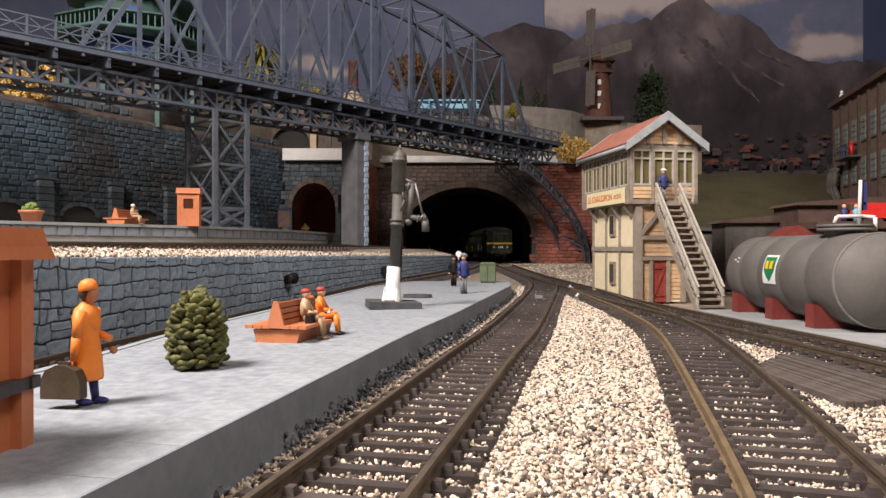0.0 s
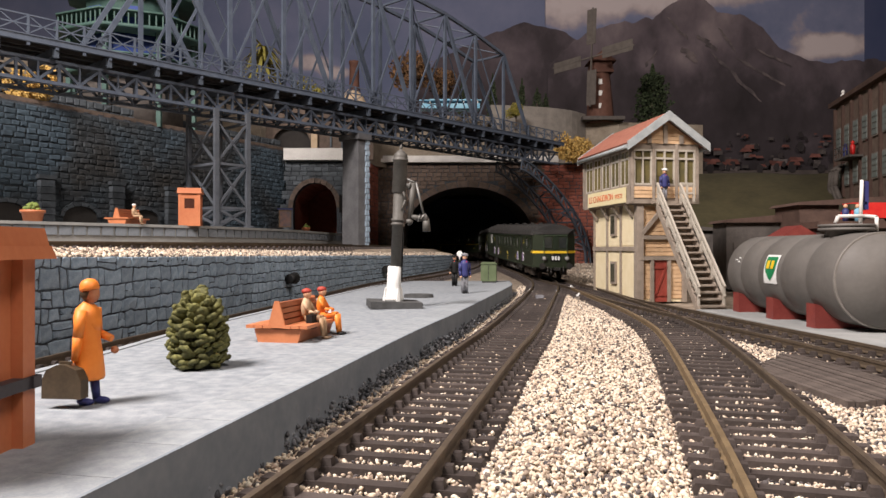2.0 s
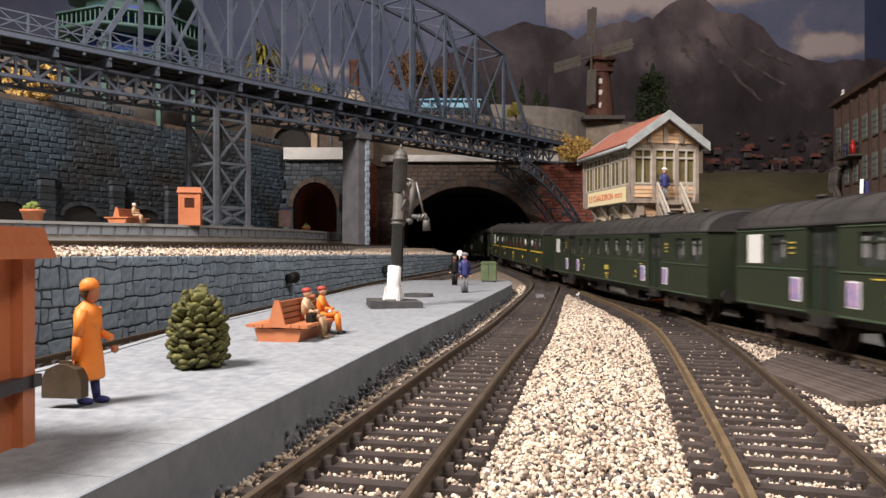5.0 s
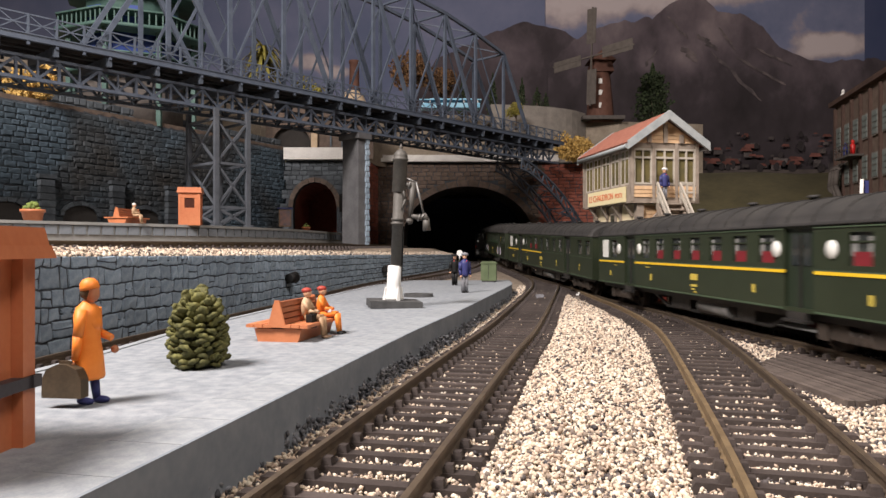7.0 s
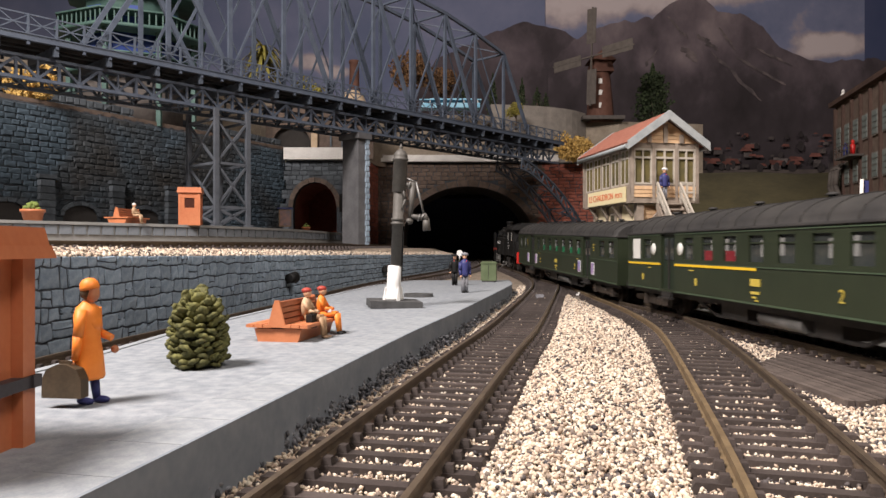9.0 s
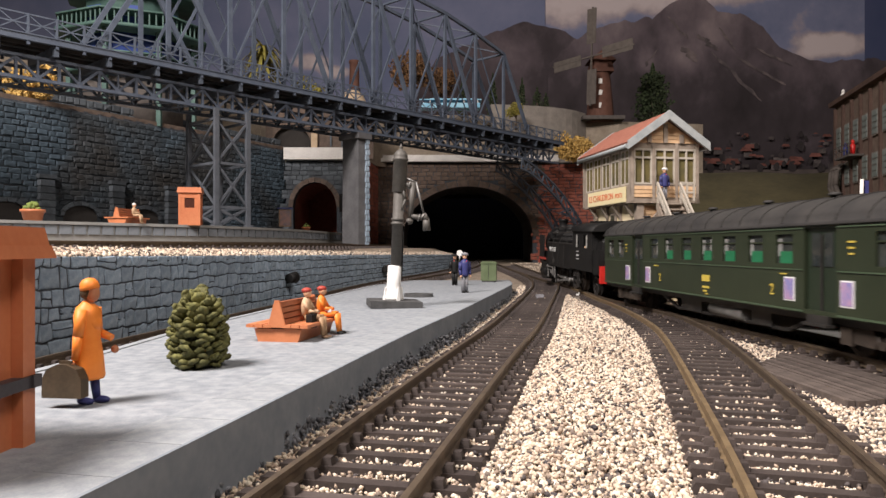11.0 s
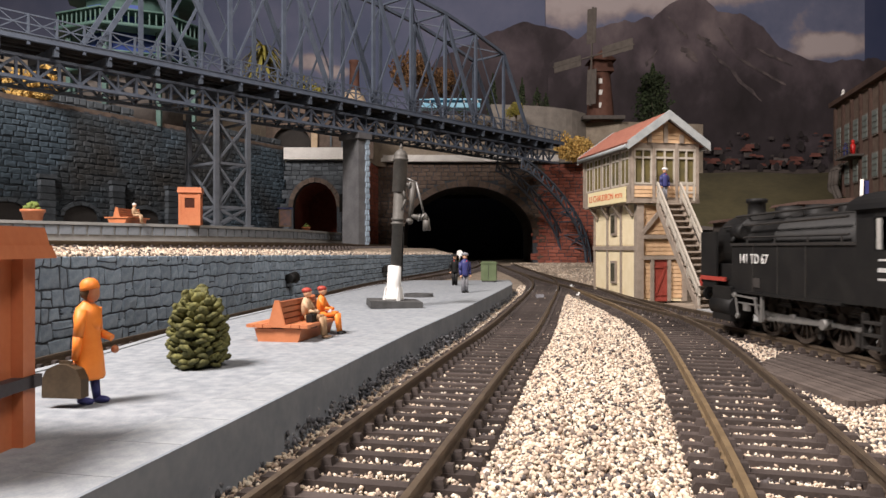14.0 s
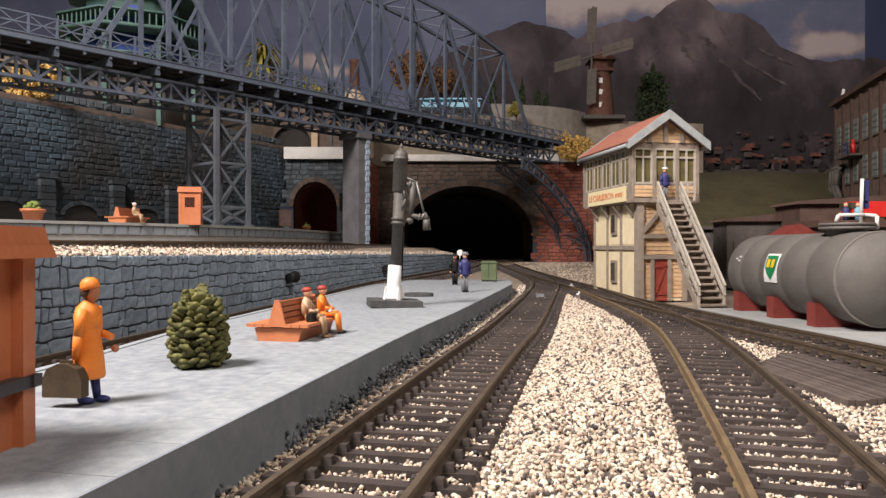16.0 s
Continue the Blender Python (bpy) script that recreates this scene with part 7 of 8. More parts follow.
def standing(name, m, label, coat, legs, hat, disc=False, scale=1.0):
    bm = bmesh.new()
    for k in (-1, 1):
        tube(bm, (0, k * 0.95, 0.5), (0, k * 0.9, 9.4), 0.95, 1.15, 12, 1)
        blob(bm, (0.6, k * 1.0, 0.5), (1.5, 0.75, 0.6), 4)
        tube(bm, (0, k * 2.4, 15.6), (0.2, k * 3.0, 11.6), 0.95, 0.8, 10, 0)
        if not (disc and k > 0):
            tube(bm, (0.2, k * 3.0, 11.8), (0.9, k * 2.8, 9), 0.75, 0.6, 10, 0)
            blob(bm, (1.0, k * 2.8, 8.6), (0.6, 0.6, 0.7), 3)
    lathe(bm, (0, 0, 8.6), [(2.0, 0), (2.2, 1.2), (2.0, 3.6), (2.4, 6.4), (1.9, 8.0), (0.8, 8.8)], 16, 0)
    blob(bm, (0.2, 0, 18.7), (1.35, 1.2, 1.6), 3)
    lathe(bm, (0.2, 0, 19.4), [(1.5, 0), (1.8, 0.3), (1.7, 1.1), (0.1, 1.5)], 16, 2)
    quad_box(bm, (1.6, 0, 19.5), (1.4, 2.0, 0.3), slot=2)
    blob(bm, (1.2, 0, 16.2), (0.9, 0.7, 0.7), 5)
    if disc:
        tube(bm, (0.2, 3.0, 12), (0.8, 3.4, 17.2), 0.7, 0.6, 10, 0)
        tube(bm, (0.8, 3.4, 17.2), (0.9, 3.5, 19.5), 0.3, 0.3, 8, 6)
        lathe(bm, (0.9, 3.5, 21.4), [(2.0, -0.2), (2.0, 0.2)], 16, 6, rot(0, 90, 20))
    ob = part(name, bm, [coat, legs, hat, "skin", "black", "red", "white"], at=m @ Matrix.Scale(scale, 4))
    return tagged(ob, label, "figurine", "railway staff figurines")


standing("railwayman_figurine", at_mm(10.6, 364, 5, -60), "railwayman figurine in blue jacket and grey trousers", "navy", "grey_cloth", "grey_cloth")
standing("railwayman_figurine", at_mm(6.6, 436, 5, -100), "dark uniformed railwayman figurine raising a white disc", "black", "black", "black", True, 0.93)
standing("signalman_figurine", BOX_AT @ at_mm(13, -6.4, 57.6, -80) @ at_mm(0, 0, 0.6), "signalman figurine in blue at the top of the stair", "navy", "grey_cloth", "white", False, 0.92)


def relay_cabinet():
    top = thing("relay_cabinet", at_mm(30.5, 480, 5, -8), "green metal relay cabinet at the platform end", "cabinet")
    bm = bmesh.new()
    quad_box(bm, (0, 0, 6.8), (10.4, 7, 11.4))
    slab(bm, [(-5.8, -4, 12.5), (5.8, -4, 12.5), (4.4, -4, 14.0), (-4.4, -4, 14.0)], (0, 1, 0), 8)
    part("body", bm, "green_box", top)
    bm = bmesh.new()
    quad_box(bm, (0, 0, 0.6), (9, 6, 1.2))
    part("foot", bm, "asphalt_base", top)
    bm = bmesh.new()
    quad_box(bm, (0, -3.6, 7), (0.25, 0.3, 9.8))
    part("door_gap", bm, "dark_metal", top)


relay_cabinet()


def wall_flood(x, y, z, ang):
    top = thing("wall_floodlight", at_mm(x, y, z, ang), "small black drum floodlight on the stone wall", "floodlight", "wall floodlights")
    bm = bmesh.new()
    tube(bm, (-3, -3.2, 0), (3, -4.2, 0.4), 2.6, 3.2, 20)
    lathe(bm, (3, -4.2, 0.4), [(3.3, 0), (3.4, 0.5), (2.9, 0.8), (2.7, 0.1)], 20, turn=rot(0, 90, -9))
    part("drum", bm, "black", top)
    bm = bmesh.new()
    quad_box(bm, (0, -0.8, -0.4), (1.6, 2.6, 5))
    part("bracket", bm, "black", top)


wall_flood(-89.5, 398, 11, 82)
wall_flood(-49, 562, 11.5, 74)


# ---- upper platform things ----
def leaf_clump(bm, c, s, n, leaf, seed, slot=0):
    """Many small leaf plates scattered through a rounded volume."""
    rnd = random.Random(seed)
    for _ in range(n):
        while True:
            v = Vector((rnd.uniform(-1, 1), rnd.uniform(-1, 1), rnd.uniform(-1, 1)))
            if 0.35 < v.length < 1:
                break
        k = 1 + 0.45 * noise.noise(v * 2.2 + Vector((seed, 0, 0)))
        p = Vector(c) + Vector((v.x * s[0], v.y * s[1], v.z * s[2])) * k
        t = Euler([rnd.uniform(0, 6.3) for _ in range(3)]).to_matrix()
        l = leaf * rnd.uniform(0.6, 1.4)
        vs = [bm.verts.new(p + t @ Vector(q)) for q in ((-l, -l * 0.6, 0), (l, -l * 0.5, l * 0.3), (l * 0.7, l * 0.7, -l * 0.2), (-l * 0.6, l * 0.6, l * 0.3))]
        bm.faces.new((vs[0], vs[1], vs[2])).material_index = slot
        bm.faces.new((vs[0], vs[2], vs[3])).material_index = slot


def planter(m, label, k=1.0):
    top = thing("plant_pot", m, label, "plant pot", "plant pots")
    bm = bmesh.new()
    lathe(bm, (0, 0, 0), [(4.6 * k, 0), (5.8 * k, 5.6 * k), (6.6 * k, 5.7 * k), (6.6 * k, 7.2 * k), (5.8 * k, 7.2 * k), (5.6 * k, 6.2 * k), (0.1, 6.2 * k)], 20)
    part("pot", bm, "kiosk", top)
    bm = bmesh.new()
    for i in range(26):
        a = random.uniform(0, 6.3)
        r = random.uniform(0, 4.6) * k
        blob(bm, (r * math.cos(a), r * math.sin(a), (6.8 + random.uniform(0, 6) * (1 - r / (6 * k))) * k), [random.uniform(0.9, 1.8) * k] * 3, sub=1, rough=0.4)
    part("foliage", bm, "pot_green", top)


M["pot_green"] = mat("pot_green", (0.10, 0.16, 0.03), (0.22, 0.26, 0.07), 0.8, size=3, bump=0.5, island=0.3)
planter(at_mm(-236, 405, 43), "terracotta pot with a bushy green plant")
planter(at_mm(-127, 650, 43), "small terracotta pot with a dark shrub", 0.62)


def poster_board():
    top = thing("poster_board", at_mm(-140, 622, 43, 12), "dark framed poster board on two legs", "notice board")
    for x in (-4, 4):
        bm = bmesh.new()
        quad_box(bm, (x, 0, 4), (0.8, 0.8, 8))
        part("leg", bm, "dark_metal", top)
    bm = bmesh.new()
    quad_box(bm, (0, 0, 11.5), (10.5, 1.4, 15))
    fr = part("frame", bm, "brown", top)
    bm = bmesh.new()
    quad_box(bm, (0, -0.9, 11.5), (8.6, 0.4, 13))
    part("poster", bm, "poster_dim", fr)
    bm = bmesh.new()
    quad_box(bm, (0, 0, 20), (13, 4, 1))
    part("canopy", bm, "navy", top)


M["poster_dim"] = mat("poster_dim", (0.10, 0.10, 0.13), (0.30, 0.16, 0.12), 0.5, size=4, bump=0.0)
poster_board()


def colour_signal():
    top = thing("colour_signal", at_mm(-101, 705, 30), "dark post signal beside the bridge pier", "railway signal")
    bm = bmesh.new()
    tube(bm, (0, 0, 0), (0, 0, 40), 1.3, seg=10)
    part("post", bm, "black", top)
    bm = bmesh.new()
    quad_box(bm, (0, -1, 43), (6.4, 3, 18))
    chamfer(bm, 0.8)
    part("lamp_head", bm, "black", top)


colour_signal()


# ---- far hills, buildings and trees ----
M["terrace_stone"] = mat("terrace_stone", (0.20, 0.16, 0.12), (0.32, 0.27, 0.21), 0.9, size=12, bump=0.6)
M["beige_wall"] = mat("beige_wall", (0.19, 0.17, 0.15), (0.28, 0.25, 0.22), 0.9, size=10, bump=0.5)
M["autumn"] = mat("autumn_leaf", (0.12, 0.062, 0.028), (0.20, 0.105, 0.045), 0.8, size=8, bump=0.0, island=0.4)
M["golden"] = mat("golden_leaf", (0.48, 0.30, 0.08), (0.60, 0.41, 0.14), 0.85, size=6, bump=0.0, island=0.35)
M["dark_leaf"] = mat("dark_leaf", (0.025, 0.04, 0.018), (0.045, 0.06, 0.025), 0.85, size=6, bump=0.0, island=0.4)
M["olive_leaf"] = mat("olive_leaf", (0.20, 0.18, 0.035), (0.34, 0.29, 0.07), 0.8, size=6, bump=0.0, island=0.35)
M["bark"] = mat("bark", (0.10, 0.07, 0.05), (0.16, 0.12, 0.09), 0.9, size=4, bump=0.6)
M["mill_wood"] = mat("mill_wood", (0.085, 0.036, 0.024), (0.13, 0.06, 0.042), 0.8, size=6, bump=0.4)
M["sail"] = mat("sail_grey", (0.095, 0.08, 0.07), (0.14, 0.12, 0.105), 0.8, size=6, bump=0.2)
M["ride_green"] = mat("ride_green", (0.045, 0.095, 0.085), (0.085, 0.155, 0.13), 0.6, size=10, bump=0.1)
M["ride_blue"] = mat("ride_blue", (0.03, 0.06, 0.24), (0.05, 0.09, 0.32), 0.6, size=10, bump=0.1)
M["pale_blue"] = mat("pale_blue", (0.16, 0.42, 0.60), (0.30, 0.55, 0.68), 0.5, size=10, bump=0.1)
M["thatch"] = mat("thatch", (0.46, 0.34, 0.22), (0.58, 0.45, 0.31), 0.95, size=4, bump=0.8)
M["factory_brick"] = mat("factory_brick", (0.12, 0.085, 0.065), (0.185, 0.135, 0.105), 0.9, size=6, bump=0.4)
M["rust_roof"] = mat("rust_roof", (0.072, 0.042, 0.033), (0.118, 0.072, 0.055), 0.8, size=10, bump=0.3)
M["shed_dark"] = mat("shed_dark", (0.07, 0.06, 0.055), (0.12, 0.105, 0.095), 0.85, size=6, bump=0.3)
M["meadow"] = mat("meadow", (0.05, 0.043, 0.021), (0.085, 0.072, 0.034), 0.95, size=40, bump=0.5)


def terrace():
    bm = bmesh.new()
    out = [(-900, 560), (-430, 560), (-330, 745), (-218, 838), (-100, 880), (-60, 935), (60, 945), (150, 970), (200, 1000), (245, 988), (370, 1010), (370, 1290), (-900, 1290)]
    prism(bm, out, 133, 205)
    tagged(part("upper_terrace", bm, "terrace_stone"), "brown rocky terrace carrying the gardens", "hill", kind="structure")
    # second-level tunnel mouth and pilaster
    bm = bmesh.new()
    arch = arch_outline(22, 16, 37, 10)
    pierced(bm, 30, 95, 60, arch, 8)
    at = at_mm(-178, 826, 134, 8)
    w = tagged(part("upper_portal", bm, "brown_stone", at=at), "brown stone mouth of the upper tunnel", "tunnel portal", kind="structure")
    # Near-black sheet across the opening stands for the shade inside.
    bm = bmesh.new()
    slab(bm, [(x, 7, z) for x, z in arch], (0, 1, 0), 1)
    part("mouth", bm, "tunnel_dark", w)
    bm = bmesh.new()
    quad_box(bm, (26, -3, 16), (7, 6, 32))
    part("pilaster", bm, "thatch", w)
    for x in (45, 58, 71):
        bm = bmesh.new()
        quad_box(bm, (x, -1, 18), (2, 3, 36))
        part("buttress", bm, "grey_block", w)
    bm = bmesh.new()
    line = Line([(62, 932), (100, 938), (140, 950), (175, 970), (200, 998)])
    ribbon_wall(bm, line, 0, line.length, lambda y: 134, lambda y: 218, 6)
    tagged(part("garden_wall", bm, "beige_wall"), "curved beige garden retaining wall", "wall", kind="structure")


terrace()


def leafy_tree(m, label, h, spread, leaf_mat, seed, name="tree"):
    top = thing(name, m, label, "tree")
    rnd = random.Random(seed)
    bm = bmesh.new()
    tube(bm, (0, 0, 0), (0.6, 0.2, h * 0.5), h * 0.035, h * 0.02, 8)
    tips = []
    for k in range(7):
        a, b = rnd.uniform(0, 6.3), rnd.uniform(0.3, 0.5)
        q = Vector((math.cos(a) * spread * 0.6, math.sin(a) * spread * 0.6, h * rnd.uniform(0.5, 0.85)))
        tube(bm, (0.4, 0, h * b), q, h * 0.014, h * 0.006, 6)
        tips.append(q)
    part("trunk", bm, "bark", top)
    bm = bmesh.new()
    for i, q in enumerate(tips + [Vector((0, 0, h * 0.85))]):
        leaf_clump(bm, q, (spread * 0.5, spread * 0.5, h * 0.2), 330, h * 0.022, seed * 10 + i)
    part("crown", bm, leaf_mat, top)


def cypress(m, h, r, label="slim dark green conifer", seed=1, full=0.7, n=150):
    top = thing("conifer", m, label, "tree", "conifers")
    bm = bmesh.new()
    tube(bm, (0, 0, 0), (0, 0, h * 0.7), r * 0.14, r * 0.05, 8)
    part("trunk", bm, "bark", top)
    bm = bmesh.new()
    for k in range(7):
        f = k / 6
        rr = r * (1 - f ** (0.7 / full)) ** full * (0.75 + 0.25 * math.sin(min(1, f * 4) * 1.57)) + r * 0.08
        leaf_clump(bm, (0, 0, h * (0.12 + 0.82 * f)), (rr, rr, h * 0.12), n, h * 0.02, seed * 10 + k)
    part("crown", bm, "dark_leaf", top)


def bush(m, label, s, leaf_mat, seed, n=900, leaf=1.6):
    bm = bmesh.new()
    for i in range(7):
        rnd = random.Random(seed * 7 + i)
        c = (rnd.uniform(-0.6, 0.6) * s[0], rnd.uniform(-0.5, 0.5) * s[1], s[2] * rnd.uniform(0.35, 0.75))
        leaf_clump(bm, c, (s[0] * 0.5, s[1] * 0.5, s[2] * 0.42), n // 7, leaf, seed * 7 + i)
    leaf_clump(bm, (0, 0, s[2] * 0.2), (s[0] * 0.7, s[1] * 0.7, s[2] * 0.22), n // 4, leaf, seed)
    tagged(part("bush", bm, leaf_mat, at=m), label, "bush")


leafy_tree(at_mm(-40, 905, 205), "autumn tree with rust-brown leaves", 74, 28, "autumn", 3)
leafy_tree(at_mm(-8, 930, 205), "autumn tree with rust-brown leaves", 58, 24, "autumn", 4)
leafy_tree(at_mm(92, 905, 180), "small olive garden tree by the bridge end", 34, 13, "olive_leaf", 6)
for i, (x, y, h, r) in enumerate(((24, 935, 46, 8), (66, 955, 58, 8), (106, 960, 52, 8), (128, 970, 44, 13), (142, 985, 40, 9))):
    cypress(at_mm(x, y, 203), h, r, seed=20 + i)
cypress(at_mm(310, 1050, 204), 92, 26, "tall dark broad conifer behind the signal box", 40, 0.4, 520)
bush(at_mm(164, 892, 138), "golden yellow bush above the tunnel wall", (26, 14, 34), "golden", 50, 1500, 1.7)
bush(at_mm(-312, 528, 138), "golden bush on top of the retaining wall", (26, 14, 24), "golden", 51, 1200, 1.6)
bush(at_mm(-165, 890, 204), "dark green bushes in the terrace garden", (30, 14, 32), "olive_leaf", 53, 900, 1.8)


def palm():
    top = thing("palm_tree", at_mm(-219, 852, 203), "yellow-green palm tree on the terrace", "tree")
    bm = bmesh.new()
    for k in range(6):
        tube(bm, (0, 0, k * 8.5), (0, 0, k * 8.5 + 8.7), 3.2, 2.6, 10)
    part("trunk", bm, "bark", top)
    bm = bmesh.new()
    for k in range(110):
        a, t = random.uniform(0, 6.3), random.uniform(-0.9, 1.2)
        p = Vector((0, 0, 52 + random.uniform(-14, 18)))
        for j in range(5):
            step = Vector((math.cos(a) * 5.6, math.sin(a) * 5.6, (t - 0.5 * j) * 4.2))
            q = p + step
            w = Vector((-math.sin(a), math.cos(a), 0)) * (2.2 - 0.38 * j)
            vs = [bm.verts.new(v) for v in (p - w, p + w, q + w * 0.8, q - w * 0.8)]
            bm.faces.new((vs[0], vs[1], vs[2]))
            bm.faces.new((vs[0], vs[2], vs[3]))
            p = q
    part("fronds", bm, "olive_leaf", top)


palm()


def windmill():
    top = thing("windmill", at_mm(221, 1000, 205), "dark red-brown wooden windmill with grey sails", "windmill")
    bm = bmesh.new()
    lathe(bm, (0, 0, 0), [(21, 0), (20, 8), (14, 70)], 8)
    part("tower", bm, "mill_wood", top)
    bm = bmesh.new()
    quad_box(bm, (0, 0, 78), (32, 30, 16), taper=0.85)
    slab(bm, [(-19, -18, 85), (19, -18, 85), (0, -18, 100)], (0, 1, 0), 36)
    part("cap", bm, "mill_wood", top)
    bm = bmesh.new()
    quad_box(bm, (0, 0, 4), (58, 50, 5))
    part("gallery", bm, "shed_dark", top)
    bm = bmesh.new()
    tube(bm, (-14, -14, 88), (-17, -22, 88), 2.4, seg=10)
    hub = part("hub", bm, "shed_dark", top)
    for a in (2, 88, 182, 268):
        bm = bmesh.new()
        t = rot(0, a, 0)
        turn = rot(0, 0, -48) @ t
        c = Vector((-17, -23, 88))
        for p, s in (((0, 0, 34), (1.8, 1.8, 68)), ((-4.5, 0, 42), (9, 0.8, 48)), ((3.2, 0, 42), (6, 0.8, 48))):
            quad_box(bm, c + turn @ Vector(p), s, turn)
        part("sail", bm, "sail", hub)
    for z in (22, 40, 56):
        bm = bmesh.new()
        quad_box(bm, (-3, -17.5 + z * 0.06, z), (5, 3, 7))
        part("window", bm, "white_cap", top)


windmill()


def hut():
    top = thing("thatched_hut", at_mm(-115, 890, 190), "thatched hut with a tall dark red chimney", "hut")
    bm = bmesh.new()
    lathe(bm, (0, 0, 0), [(16, 0), (16, 14)], 16)
    part("wall", bm, "white_cap", top)
    bm = bmesh.new()
    lathe(bm, (0, 0, 13), [(21, 0), (20, 3), (13, 17), (6, 25), (2, 28)], 20)
    part("roof", bm, "thatch", top)
    bm = bmesh.new()
    lathe(bm, (2, 0, 36), [(8, 0), (6.4, 6), (6.0, 34), (6.8, 35), (6.8, 38), (5, 38)], 14)
    part("chimney", bm, "mill_wood", top)


hut()


def pavilion():
    top = thing("pool_pavilion", at_mm(8, 895, 204), "low pale blue pavilion with white posts", "pavilion")
    bm = bmesh.new()
    quad_box(bm, (0, 0, 3), (74, 22, 6))
    part("basin", bm, "pale_blue", top)
    bm = bmesh.new()
    quad_box(bm, (0, 0, 10.0), (78, 24, 1.2))
    quad_box(bm, (4, 0, 11.2), (60, 18, 1.4))
    part("roof", bm, "pale_blue", top)
    for k in range(9):
        bm = bmesh.new()
        quad_box(bm, (-34 + k * 8.5, -10, 7.8), (1.2, 1.2, 4))
        part("post", bm, "white_cap", top)
    bm = bmesh.new()
    lathe(bm, (-150, 0, 0), [(2.4, 0), (2, 20), (0.2, 36)], 8)
    part("white_spire", bm, "white_cap", top)


pavilion()


def ride_tower():
    """An octagonal green and blue fairground tower with galleries."""
    top = thing("fairground_tower", at_mm(-290, 660, 133), "green and blue octagonal fairground tower with galleries", "tower")
    def octa(bm, r, z0, z1):
        lathe(bm, (0, 0, 0), [(r, z0), (r, z1)], 8)
    for r, z0, z1, m, nm in ((46, 0, 52, "shed_dark", "lower_drum"), (50, 52, 66, "white_cap", "panel_band"), (46, 66, 84, "ride_blue", "middle_drum"), (42, 88, 150, "ride_green", "upper_drum")):
        bm = bmesh.new()
        octa(bm, r, z0, z1)
        part(nm, bm, m, top)
    for z, r in ((50, 58), (84, 68), (122, 60)):
        bm = bmesh.new()
        octa(bm, r, z, z + 3)
        deck = part("gallery_deck", bm, "ride_green", top)
        bm = bmesh.new()
        octa(bm, r * 0.985, z + 14, z + 15.6)
        rail = part("gallery_rail", bm, "ride_green", deck)
        bm = bmesh.new()
        quad_box(bm, (0, 0, 7), (1.1, 1.1, 13))
        first = None
        for k in range(8):
            a0, a1 = 2 * math.pi * k / 8, 2 * math.pi * (k + 1) / 8
            for j in range(9):
                f = j / 9
                x = r * 0.95 * ((1 - f) * math.cos(a0) + f * math.cos(a1))
                y = r * 0.95 * ((1 - f) * math.sin(a0) + f * math.sin(a1))
                if first is None:
                    first = part("baluster", bm, "ride_green", rail, at=at_mm(x, y, z + 1))
                else:
                    twin(first, at_mm(x, y, z + 1), rail)
    for k in range(8):
        a = 2 * math.pi * k / 8
        bm = bmesh.new()
        quad_box(bm, (56 * math.cos(a), 56 * math.sin(a), 44), (4, 4, 84))
        part("column", bm, "ride_green", top)
    for k in range(8):
        a = 2 * math.pi * (k + 0.5) / 8
        bm = bmesh.new()
        quad_box(bm, (44 * math.cos(a), 44 * math.sin(a), 100), (1.6, 15, 16), rot(0, 0, math.degrees(a)))
        part("window", bm, "ride_blue", top)


ride_tower()


